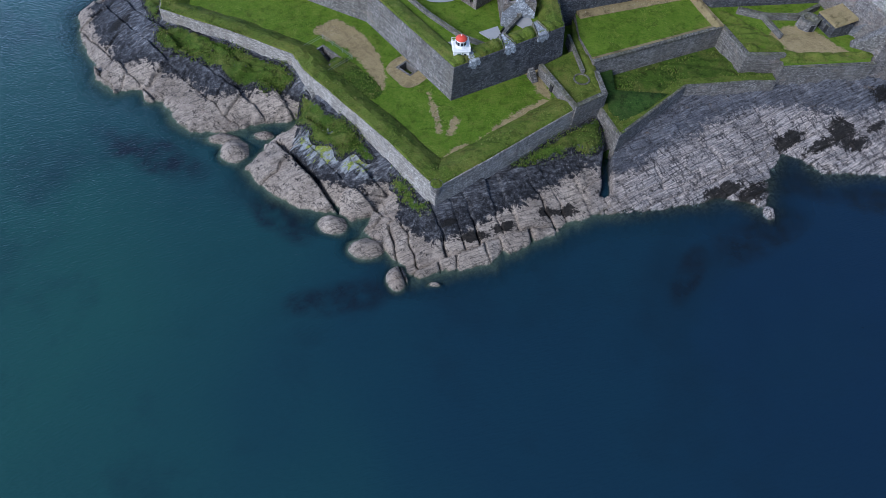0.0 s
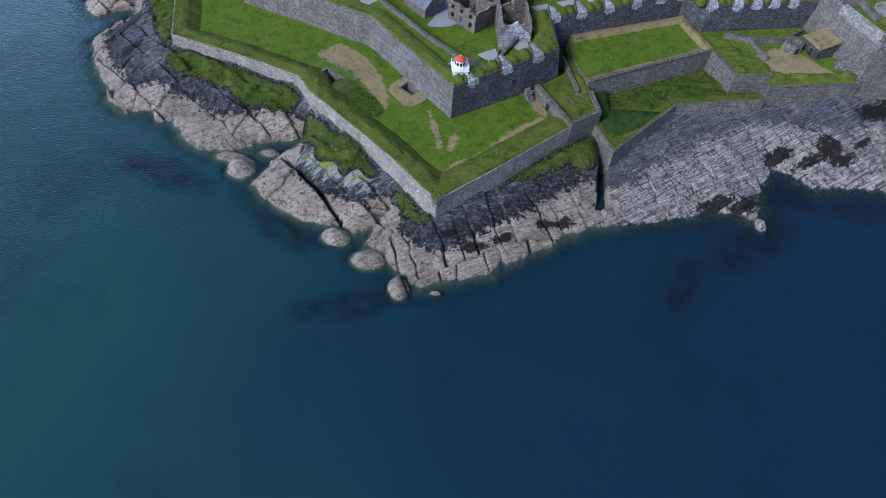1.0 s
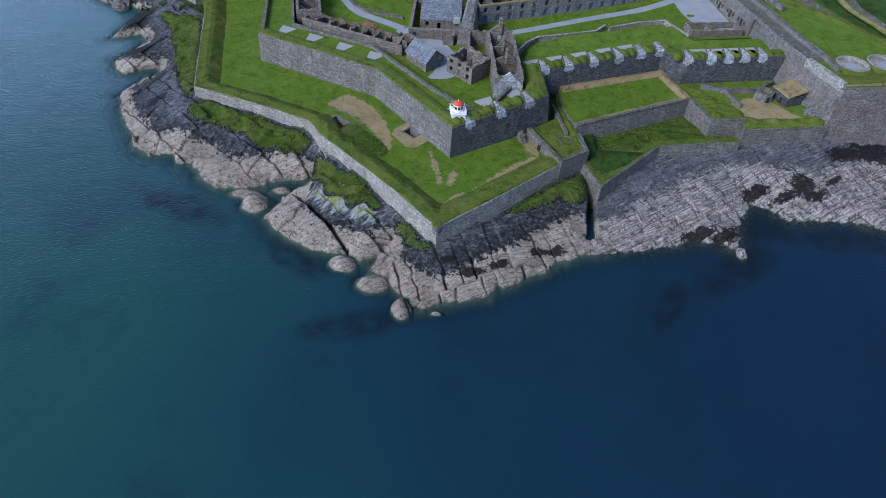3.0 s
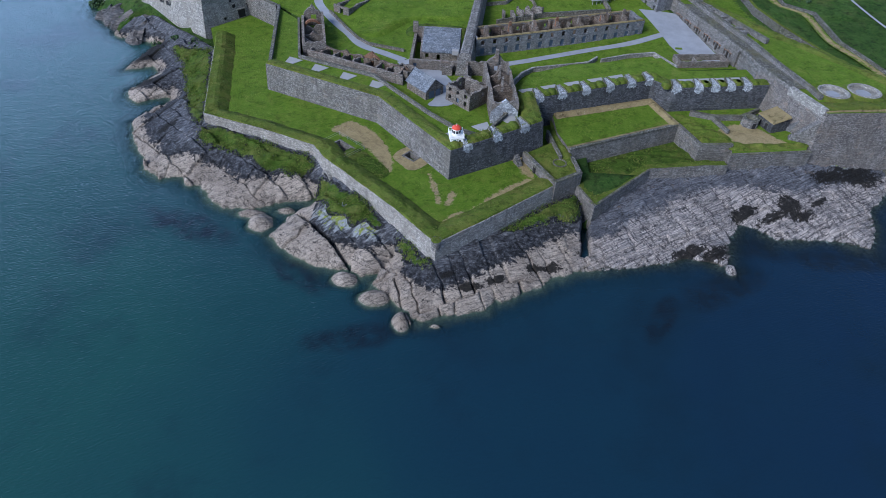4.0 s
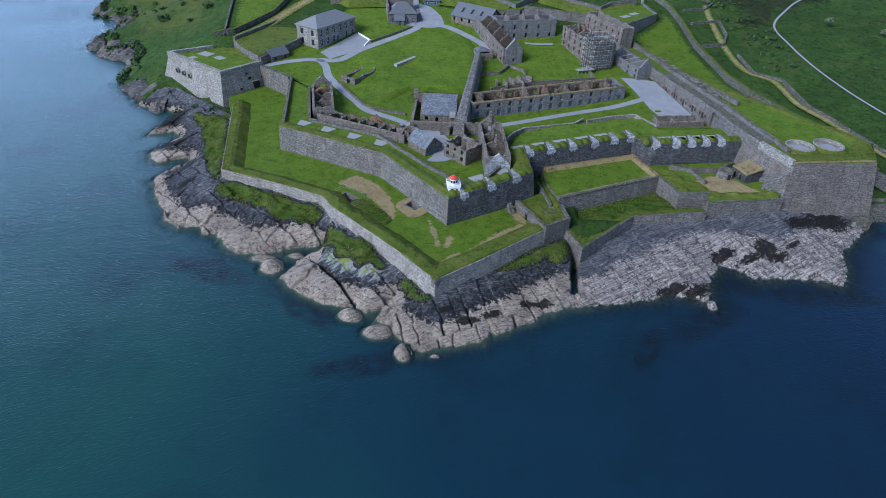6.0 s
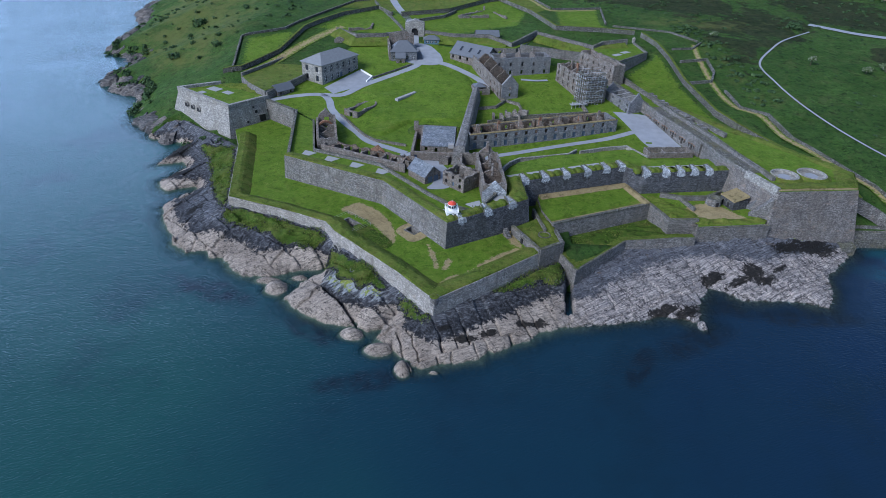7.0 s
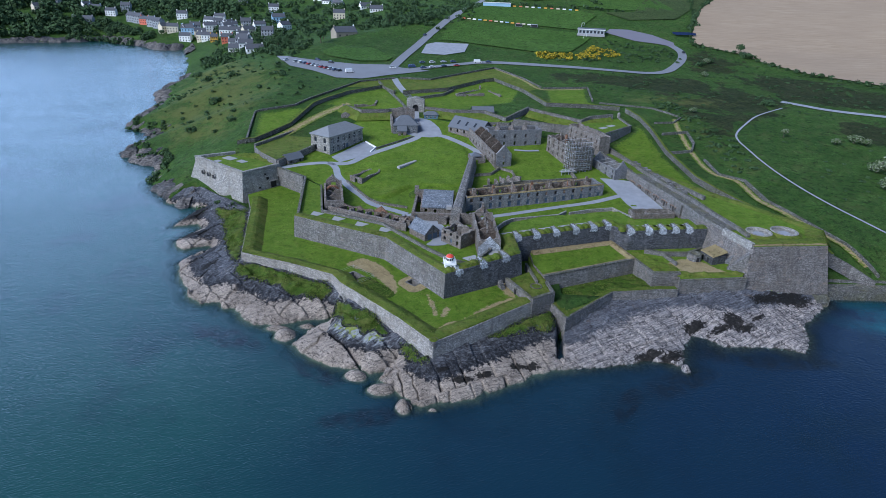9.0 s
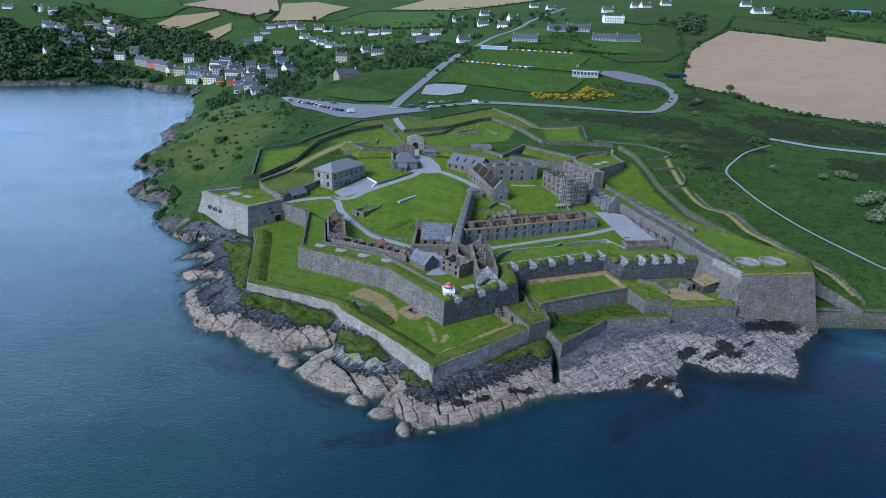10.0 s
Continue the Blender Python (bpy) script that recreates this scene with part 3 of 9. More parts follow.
def ground_z(x, y, full=False):
    x, y = np.asarray(x, float), np.asarray(y, float)
    d = shore_depth(x, y)
    rise = np.interp(y, RISE_Y, RISE_Z)
    rise = rise + wobble(x, y, 0.012, 3) * np.clip((y - 250) / 400, 0, 1) * 3.0
    rise = rise + np.clip((y - 1000) / 1500, 0, 1) * wobble(x, y, 0.0022, 5) * 20
    steep = np.clip((y - 330) / 200, 0, 1)
    cliff = np.interp(d, [0, 2, 10, 25, 50, 100, 200, 400, 900], [0.1, 2.2, 6.5, 12, 22, 36, 58, 110, 180]) * (1 - 0.2 * steep)
    land = np.minimum(rise, cliff)
    w = line_distance(x, y, FACE)
    shelf = 5.0 * np.clip(d, 0, None) / (np.clip(d, 0, None) + w + 0.01)
    front = inside(x, y, FRONT)
    z = np.where(front, shelf, land)
    ward = inside(x, y, WARD)
    z = np.where(ward, np.interp(y, RISE_Y, WARD_Z), z)
    z = np.where(d < 0, np.maximum(-9, d * 0.22), z)
    return (z, d, w, front, ward) if full else z


FRONT = FACE + [(134, -60), (-140, -60), (-140, 100)]


def ground_at(x, y):
    return float(ground_z(np.array([x]), np.array([y]))[0])


HEATHS = [
    [(62, 290), (100, 282), (128, 262), (160, 270), (175, 300), (140, 308), (95, 318), (66, 308)],
    [(130, 232), (160, 216), (185, 232), (200, 262), (176, 290), (150, 262), (132, 250)],
    [(205, 262), (250, 240), (300, 240), (290, 280), (245, 318), (212, 330), (196, 300)],
    [(148, 200), (158, 210), (170, 224), (150, 222), (132, 226), (126, 214), (136, 200), (134, 170), (142, 170)],
    [(205, 200), (240, 160), (300, 120), (330, 170), (280, 205), (230, 222)],
    [(172, 330), (200, 330), (215, 360), (195, 392), (180, 372)],
]
BRACKEN = [
    [(-190, 400), (-130, 310), (-110, 245), (-108, 200), (-122, 165), (-150, 172), (-190, 235), (-205, 300), (-225, 380)],
    [(120, 232), (135, 190), (140, 140), (128, 140), (122, 190), (110, 232)],
    [(90, 255), (150, 262), (180, 250), (150, 230), (100, 240)],
]
# ---- ground sheet ----
def lines(spans):
    res = []
    for a, b, s in spans:
        res += list(np.arange(a, b, s))
    return np.array(res + [spans[-1][1]])


def sheet(xs, ys):
    gx, gy = np.meshgrid(xs, ys)
    nx, ny = len(xs), len(ys)
    idx = np.arange(nx * ny).reshape(ny, nx)
    faces = np.stack([idx[:-1, :-1], idx[:-1, 1:], idx[1:, 1:], idx[1:, :-1]], -1).reshape(-1, 4)
    return gx, gy, faces


XS = lines([(-3400, -700, 90), (-700, -280, 14), (-280, -130, 4), (-130, 180, 2), (180, 320, 7), (320, 900, 20), (900, 3400, 100)])
YS = lines([(-70, -20, 10), (-20, 130, 2), (130, 340, 3), (340, 720, 10), (720, 1600, 30), (1600, 4100, 100)])
gx, gy, gf = sheet(XS, YS)
gz, gd, gw, gfront, gward = ground_z(gx, gy, True)
inner = inside(gx, gy, TERRACE)
gz = np.where(gfront & ~inner, gz - 4.5, gz)
gz = np.where((gd < 3) & (gd > -12), gz - 0.8, gz)
gz = np.where(inner, np.minimum(gz, 7.0), gz)
gz = gz - 5.0 * ((gx > 38) & (gx < 130) & (gy > 34) & (gy < 62))
gz = gz - 0.5 * ((gy < 130) & (gx > -130) & (gx < 150) & ~gward) - np.where(inner | inside(gx, gy, WARD) & (gy < 72), 3.0, 0)
under_water = (gz.reshape(-1)[gf] < 0.05).all(1) & (gd.reshape(-1)[gf] < 1.0).all(1)
gz = np.where(inside(gx, gy, [(-94, 108), (-88, 100), (-80, 91), (-62, 100), (-60, 110), (-73, 122), (-77, 126)]), np.minimum(gz, 5.0), gz)
ground_mesh = mesh_from("ground", np.stack([gx, gy, gz], -1).reshape(-1, 3), gf.tolist(), [HILL, SEABED], under_water.astype(np.int32), smooth=True)


def cover(name, me, outlines, soft, gain=1.0):
    """How far the ground lies inside any of the outlines, from 0 at the rim to 1."""
    best = np.zeros(gx.shape)
    for o in outlines:
        d = line_distance(gx, gy, o, True)
        best = np.maximum(best, np.clip(0.5 + np.where(inside(gx, gy, o), d, -d) / soft, 0, 1))
    me.attributes.new(name, "FLOAT", "POINT").data.foreach_set("value", (gain * best).reshape(-1).astype(np.float32))


cover("heath", ground_mesh, HEATHS, 26.0)
cover("bracken", ground_mesh, BRACKEN, 30.0, 0.8)
structure("ground", ground_mesh, "green hillside of rough grass and scrub above the harbour", "ground")

# ---- foreshore rock ----
ISLETS = [(-20, -2.9, 3.0, 2.2, 1.2), (-12.8, -8, 3.4, 2.6, 1.3), (-6.2, -14.4, 2.1, 2.6, 1.5), (-43.5, 14.6, 3.2, 3.3, 1.3), (1.0, -15, 1.1, 0.5, 0.5), (-38.5, 19.8, 2.4, 1.2, 0.6), (-47, 18, 3.5, 1.6, 0.7), (69.4, 7.6, 1.1, 1.9, 0.6)]


def hashed(a, b, k):
    h = np.sin(a * 127.1 + b * 311.7 + k * 74.7) * 43758.5453
    return h - np.floor(h)


def bedded(x, y, turn, wu, wv, seed):
    """Long slabs in beds: distance to the nearest joint and bed edge, a random number, and the place across the bed."""
    c, s = math.cos(radians(turn)), math.sin(radians(turn))
    u = x * c + y * s + 0.22 * wu * wobble(x, y, 0.16, seed) + 0.07 * wu * wobble(x, y, 0.9, seed + 5)
    v = -x * s + y * c + 0.3 * wv * wobble(x, y, 0.1, seed + 1) + 0.05 * wv * wobble(x, y, 0.8, seed + 6)
    rv = v / wv + 0.25 * np.sin(v / wv * 2.1 + seed)
    row = np.floor(rv)
    fv = rv - row
    width = wu * (0.65 + 0.8 * hashed(row, 3.0, seed))
    ru = (u + hashed(row, 1.0, seed) * 40 + 0.25 * wv * fv * (hashed(row, 5.0, seed) - 0.5)) / width
    ru = ru + 0.22 * np.sin(ru * 2.7 + row)
    col = np.floor(ru)
    fu = ru - col
    eu, ev = np.minimum(fu, 1 - fu) * width, np.minimum(fv, 1 - fv) * wv
    return eu, ev, hashed(row, col, seed + 2.0), fv - 0.5, fu - 0.5


CRAG = [(17, 13.8), (28.2, 23.4), (34.6, 28.2), (35.6, 24), (35.4, 18.2), (33.2, 16.6), (29.5, 17), (25.5, 15.4), (21, 14.0)]


def rock_z(x, y):
    d = shore_depth(x, y)
    w = line_distance(x, y, FACE)
    dd = d + 0.5 * wobble(x, y, 0.6, 11) + 0.25 * wobble(x, y, 1.7, 12)
    t = np.clip(dd, 0, None) / (np.clip(dd, 0, None) + w + 0.01)
    foot = np.interp(x, [-90, -67, -49.5, -34, -25, -17, -10.8, 0, 10, 28, 34.5, 37.8, 54.6, 70, 77, 98, 126], [6.0, 6.3, 6.5, 6.6, 6.6, 5.6, 4.6, 4.1, 4.6, 5.0, 4.6, 3.0, 4.0, 4.4, 5.0, 4.8, 2.4])
    base = foot * t ** 0.8
    edge = line_distance(x, y, CRAG, True)
    crag = np.clip(np.where(inside(x, y, CRAG), edge, -edge) + 0.5 * wobble(x, y, 0.9, 14), 0, None)
    base = np.maximum(base, 6.3 * (1 - np.exp(-crag / 0.7)) - 0.06 * np.clip(30 - y, 0, 30) * (crag > 0))
    base = np.where(dd < 0, dd * np.interp(x, [20, 60], [0.6, 0.36]), base + 0.35)
    base = np.maximum(base, -3.5)
    for cx, cy, rx, ry, h in ISLETS:
        r2 = ((x - cx) / rx) ** 2 + ((y - cy) / ry) ** 2 + 0.25 * wobble(x, y, 1.1, 31)
        base = np.maximum(base, h * (1.25 - 1.2 * r2))
    live = np.clip((base + 0.3) / 0.9, 0, 1)
    west, east = np.clip((-8 - x) / 5, 0, 1), np.clip((x - 26) / 10, 0, 1)
    mid = (1 - west) * (1 - east)
    z = base.copy()
    for weight, turn, wu, wv, seed, rise, cut, fine in ((west, -40, 9.0, 6.4, 2, 1.0, 0.9, 0.2), (mid, 24, 5.6, 9.0, 4, 0.6, 1.7, 0.45), (east, 31, 6.5, 2.6, 6, 0.85, 1.1, 1.2)):
        eu, ev, pick, fv, fu = bedded(x, y, turn, wu, wv, seed)
        slab = (pick - 0.5) * rise + fv * 0.1 * wv * (0.4 + pick) + fu * (pick - 0.5) * 0.8 - 0.05 * np.exp(-eu / 0.4)
        gap = cut * np.exp(-(eu / 0.15) ** 2) * np.clip(1.6 * pick, 0.2, 1.3) + cut * 0.6 * np.exp(-(ev / 0.18) ** 2) * np.clip(2.2 - 2.5 * pick, 0.1, 1.0)
        z = z + weight * live * (slab - gap * np.clip(1.5 - 2.0 * t, 0.22, 1))
        e2, v2, p2, f2, _ = bedded(x, y, turn + 4, wu * 0.6, 0.9, seed + 20)
        z = z + weight * live * fine * ((p2 - 0.5) * 0.2 + f2 * 0.24 - 0.14 * np.exp(-(v2 / 0.12) ** 2))
    z = z + live * (0.16 * wobble(x, y, 0.45, 51) + 0.06 * wobble(x, y, 1.5, 53))
    crack = np.abs((x + 34) * 0.72 + (y - 16) * 0.69 + 0.25 * wobble(x, y, 0.5, 23))
    crack = np.where((x < -19) & (x > -35), crack, 9)
    cleft = np.abs(x - 35.6 - 0.1 * (y - 14) + 0.3 * wobble(x, y, 0.8, 25))
    cleft = np.where((y > 8) & (y < 24), cleft, 9)
    return z - 2.2 * np.exp(-(crack / 0.4) ** 2) - 4.5 * np.exp(-(cleft / 1.0) ** 4)


rx_, ry_ = lines([(-132, 134, 0.24)]), lines([(-22, 120, 0.24)])
kx, ky, kf = sheet(rx_, ry_)
kd = shore_depth(kx, ky)
keep = ((kd > -9) & inside(kx, ky, FRONT) | (line_distance(kx, ky, FACE) < 1.2)) & (kx > -130)
for cx, cy, rx, ry, h in ISLETS:
    keep |= (np.abs(kx - cx) < rx * 1.8 + 1) & (np.abs(ky - cy) < ry * 1.8 + 1)
kz = 0 * kx
kz[keep] = rock_z(kx[keep], ky[keep])
ok = keep.reshape(-1)[kf].all(1)
kf = kf[ok]
used, back = np.unique(kf, return_inverse=True)
rock_mesh = mesh_from("rock", np.stack([kx, ky, kz], -1).reshape(-1, 3)[used], back.reshape(-1, 4).tolist(), [ROCK], smooth=True)
bx, by = kx.reshape(-1)[used], ky.reshape(-1)[used]
bd = np.clip(kd.reshape(-1)[used], 0, None)
up_shore = bd / (bd + line_distance(bx, by, FACE) + 0.01)
far_east = np.clip((bx - 30) / 12, 0, 1)
limit = np.interp(bx, [-130, -86, -74, -60, -36, -29, -14, -8, 0, 25, 34, 45, 70, 130], [0.1, 0.16, 0.3, 0.36, 0.42, 0.32, 0.32, 0.46, 0.44, 0.46, 0.54, 0.66, 0.66, 0.6])
rock_mesh.attributes.new("band", "FLOAT", "POINT").data.foreach_set("value", np.clip(0.5 + (limit - up_shore) * 4, 0, 1).astype(np.float32))
rock_mesh.attributes.new("up", "FLOAT", "POINT").data.foreach_set("value", np.clip((up_shore - limit) * np.interp(bx, [-20, 0, 26, 40], [1.0, 0.55, 0.55, 1.3]), 0, 1).astype(np.float32))


def spots(name, rows):
    """Soft ellipses on the rock: centre, half width, half depth, turn."""
    v = np.zeros(bx.shape)
    for cx, cy, rx, ry, turn in rows:
        c, s_ = math.cos(radians(turn)), math.sin(radians(turn))
        u, w = (bx - cx) * c + (by - cy) * s_, -(bx - cx) * s_ + (by - cy) * c
        v = np.maximum(v, np.clip(1.0 - 0.55 * ((u / rx) ** 2 + (w / ry) ** 2), 0, 1))
    rock_mesh.attributes.new(name, "FLOAT", "POINT").data.foreach_set("value", v.astype(np.float32))


spots("weed", [(7.8, -4.9, 3.4, 1.2, 22), (13.7, -2, 2.6, 1.1, 24), (22.6, 2.6, 2.2, 1.2, 24), (26.8, 3.9, 2.8, 1.4, 24), (3, -3, 2.0, 0.9, 22), (114.3, 46.5, 9, 5, 10), (106, 44, 7, 3, 20), (90.6, 31, 3.4, 4.5, -10), (85.2, 27.2, 5, 1.6, 30), (93, 28, 4, 2, 20), (99, 33, 3, 1.2, 35), (67, 12.5, 6, 2.2, 40), (60, 12, 6, 1.6, 25), (78, 28, 5, 2, 30), (-104, 99, 5, 9, -30), (-97, 78, 6, 3, 30), (-100, 86, 5, 3, 20), (-79, 50, 4, 1.6, 50), (-83, 62, 5, 2, 60)])
spots("moss", [(-24, 15, 8, 6, -40), (-17, 11, 6, 4, -40), (112.2, 49.5, 6, 1.4, 8)])
rock_mesh.attributes.new("east", "FLOAT", "POINT").data.foreach_set("value", far_east.astype(np.float32))
structure("foreshore_rock", rock_mesh, "pale slabs of jointed foreshore rock with dark weed, below the fort walls", "rocks")

# ---- sea ----
SXS = lines([(-3400, -600, 140), (-600, -140, 20), (-140, 160, 1.0), (160, 600, 20), (600, 3400, 140)])
SYS = lines([(-3000, -400, 130), (-400, -40, 20), (-40, 140, 1.0), (140, 660, 10), (660, 800, 35)])
sx, sy, sf = sheet(SXS, SYS)
sd = shore_depth(sx, sy)
sea_mesh = mesh_from("water", np.stack([sx, sy, 0 * sx], -1).reshape(-1, 3), sf.tolist(), [SEA], smooth=True)
sea_mesh.attributes.new("sand", "FLOAT", "POINT").data.foreach_set("value", np.clip(1.6 - 1.2 * (((sx - 150) / 26) ** 2 + ((sy - 42) / 12) ** 2), 0, 1).reshape(-1).astype(np.float32))
depth_attr = sea_mesh.attributes.new("depth", "FLOAT", "POINT")
depth_attr.data.foreach_set("value", np.where((sx > -132) & (sx < 134) & (sy > -30) & (sy < 120), np.clip(-rock_z(sx, sy) + 0.2 * wobble(sx, sy, 0.5, 9), 0, 9), np.clip(-sd * 0.4, 0, 9)).reshape(-1).astype(np.float32))
reef_value = np.zeros(sx.shape)
for cx, cy, rx, ry, turn in ((-15, -19, 13, 4, 14), (50, -8, 9, 3, 60), (66, 2, 14, 5, 30), (100, 14, 18, 5, 5), (78, 18, 7, 7, 0), (-30, -2, 10, 4, -35), (-60, 12, 14, 5, -25)):
    c_, s_ = math.cos(radians(turn)), math.sin(radians(turn))
    u_, v_ = (sx - cx) * c_ + (sy - cy) * s_, -(sx - cx) * s_ + (sy - cy) * c_
    reef_value = np.maximum(reef_value, np.clip(1.5 - 1.4 * ((u_ / rx) ** 2 + (v_ / ry) ** 2) + 0.35 * wobble(sx, sy, 0.5, 77), 0, 1))
sea_mesh.attributes.new("reef", "FLOAT", "POINT").data.foreach_set("value", reef_value.reshape(-1).astype(np.float32))
structure("water", sea_mesh, "calm blue-green sea with fine ripples", "sea")


# ---- fort platforms and walls ----


def flat_with_holes(poly, holes, z):
    """A level sheet with openings in it."""
    from mathutils.geometry import tessellate_polygon
    loops = [[Vector((x, y, 0)) for x, y in p] for p in [poly] + holes]
    flat = [v for p in loops for v in p]
    tris = []
    for t in tessellate_polygon(loops):
        a, b, c = (flat[i] for i in t)
        tris.append(tuple(t) if (b - a).cross(c - a).z > 0 else tuple(t[::-1]))
    return [(v.x, v.y, z) for v in flat], tris


def rect(cx, cy, w, d, turn):
    c, s = math.cos(radians(turn)), math.sin(radians(turn))
    return [(cx + x * c - y * s, cy + x * s + y * c) for x, y in ((-w / 2, -d / 2), (w / 2, -d / 2), (w / 2, d / 2), (-w / 2, d / 2))]


def blob(poly, step=1.0, amount=0.35, seed=0):
    """A rounded, uneven outline through the corners of poly."""
    p = [Vector(q) for q in poly]
    res = []
    for i in range(len(p)):
        a, b, c, d = p[i - 1], p[i], p[(i + 1) % len(p)], p[(i + 2) % len(p)]
        n = max(2, round((c - b).length / step))
        for k in range(n):
            t = k / n
            q = 0.5 * (2 * b + (c - a) * t + (2 * a - 5 * b + 4 * c - d) * t * t + (3 * b - a - 3 * c + d) * t ** 3)
            w = noise.noise((q.x * 0.6, q.y * 0.6, seed * 3.1)) * amount
            res.append((q.x + w, q.y + w * 0.7))
    return res


PATCHES = []


def patch(name, poly, z, mat, label, category, lift=0.03):
    PATCHES.append(name)
    lift += 0.006 * len(PATCHES)
    return draped(name, offset(poly, -0.5, True) if area(poly) > 0 else offset(poly, 0.5, True), mat, label, category, 0.8, lift, 0.0, 0.6, lambda x, y: 0 * x + z)


def draped(name, poly, mat, label, category, step=3.0, lift=0.06, bumps=0.0, scale=0.6, height=None, kind="structure", rim=1.6):
    """A sheet that follows the ground inside an outline, cut into a grid so that it lies close."""
    bm = bmesh.new()
    vs, fs = flat_with_holes(poly, [], 0)
    bv = [bm.verts.new(v) for v in vs]
    for f in fs:
        bm.faces.new([bv[i] for i in f])
    x0, x1 = min(p[0] for p in poly), max(p[0] for p in poly)
    y0, y1 = min(p[1] for p in poly), max(p[1] for p in poly)
    for k in range(1, int((x1 - x0) / step) + 1):
        bmesh.ops.bisect_plane(bm, geom=bm.verts[:] + bm.edges[:] + bm.faces[:], plane_co=(x0 + k * step, 0, 0), plane_no=(1, 0, 0))
    for k in range(1, int((y1 - y0) / step) + 1):
        bmesh.ops.bisect_plane(bm, geom=bm.verts[:] + bm.edges[:] + bm.faces[:], plane_co=(0, y0 + k * step, 0), plane_no=(0, 1, 0))
    co = np.array([v.co[:] for v in bm.verts])
    zs = (height or ground_z)(co[:, 0], co[:, 1]) + lift
    if bumps:
        edge = np.clip(line_distance(co[:, 0], co[:, 1], poly, True) / 1.5, 0, 1)
        zs = zs + edge * bumps * (0.6 + 0.5 * wobble(co[:, 0], co[:, 1], scale * 2, 41) + 0.4 * wobble(co[:, 0], co[:, 1], scale * 5, 43))
    for v, z in zip(bm.verts, zs):
        v.co.z = z
    me = bpy.data.meshes.new(name)
    bm.to_mesh(me)
    bm.free()
    me.materials.append(mat)
    me.polygons.foreach_set("use_smooth", [True] * len(me.polygons))
    rim_values(me, poly, rim)
    return structure(name, me, label, category, kind)


def rim_values(me, poly, width=1.6):
    """How far each corner lies inside the rim, for surfaces that fray out."""
    co = np.zeros(len(me.vertices) * 3)
    me.vertices.foreach_get("co", co)
    co = co.reshape(-1, 3)
    r = np.clip(line_distance(co[:, 0], co[:, 1], poly, True) / width, 0, 1)
    me.attributes.new("rim", "FLOAT", "POINT").data.foreach_set("value", r.astype(np.float32))


def strip(name, line, width, mat, label, category, lift=0.08, step=3.0, height=None):
    """A road or path of one width along a line, lying on the ground."""
    line = resample(smooth_line(line), step)
    left, right = offset(line, width / 2), offset(line, -width / 2)
    vs, fs = [], []
    mids = [((a[0] + b[0]) / 2, (a[1] + b[1]) / 2) for a, b in zip(left, right)]
    for rail in (left, mids, right):
        xy = np.array(rail)
        z = (height or ground_z)(xy[:, 0], xy[:, 1]) + lift
        vs += [(x, y, h) for (x, y), h in zip(rail, z)]
    n = len(line)
    for r in (0, n):
        fs += [(r + i, r + n + i, r + n + i + 1, r + i + 1) for i in range(n - 1)]
    me = mesh_from(name, vs, fs, [mat], smooth=True)
    me.attributes.new("rim", "FLOAT", "POINT").data.foreach_set("value", np.repeat([0.25, 0.75, 0.25], n).astype(np.float32))
    return structure(name, me, label, category)


def smooth_line(line):
    p = [Vector(q[:2]) for q in line]
    p = [p[0] * 2 - p[1]] + p + [p[-1] * 2 - p[-2]]
    res = []
    for a, b, c, d in zip(p, p[1:], p[2:], p[3:]):
        for k in range(6):
            t = k / 6
            q = 0.5 * (2 * b + (c - a) * t + (2 * a - 5 * b + 4 * c - d) * t * t + (3 * b - a - 3 * c + d) * t ** 3)
            res.append((q.x, q.y))
    return res + [tuple(p[-2])]


def platform(name, poly, z0, z1, label, category, mats=(STONE, LAWN), batter=0.5, holes=()):
    poly = poly if area(poly) > 0 else poly[::-1]
    n, low = len(poly), offset(poly, -batter, True)
    b = Build().add([(x, y, z0) for x, y in low] + [(x, y, z1) for x, y in poly], [(i, (i + 1) % n, n + (i + 1) % n, n + i) for i in range(n)], 0)
    vs, fs = flat_with_holes(poly, list(holes), z1)
    b.add(vs, fs, 1)
    return structure(name, b.mesh(name, list(mats)), label, category)


def stone_wall(name, line, height, thick, label, mat=STONE, cap=COPING, base=None, batter=0.0, deep=0.6, category="wall", step=0, uneven=0.0):
    """A free-standing wall along a line of (x, y, z) or, with no z, along the ground."""
    if len(line[0]) == 2:
        line = resample(line, step or 4.0)
        z = ground_z(*np.array(line).T)
        line = [(x, y, float(h)) for (x, y), h in zip(line, z)]
    h = thick / 2
    prof = [(-h - batter, -deep), (-h, height - 0.12), (-h - 0.06, height - 0.12), (-h - 0.06, height), (h + 0.06, height), (h + 0.06, height - 0.12), (h, height - 0.12), (h + batter, -deep)]
    return structure(name, swept(line, prof, [mat, cap], [0, 1, 1, 1, 1, 1, 0], step=step, rough=uneven, name=name), label, category)


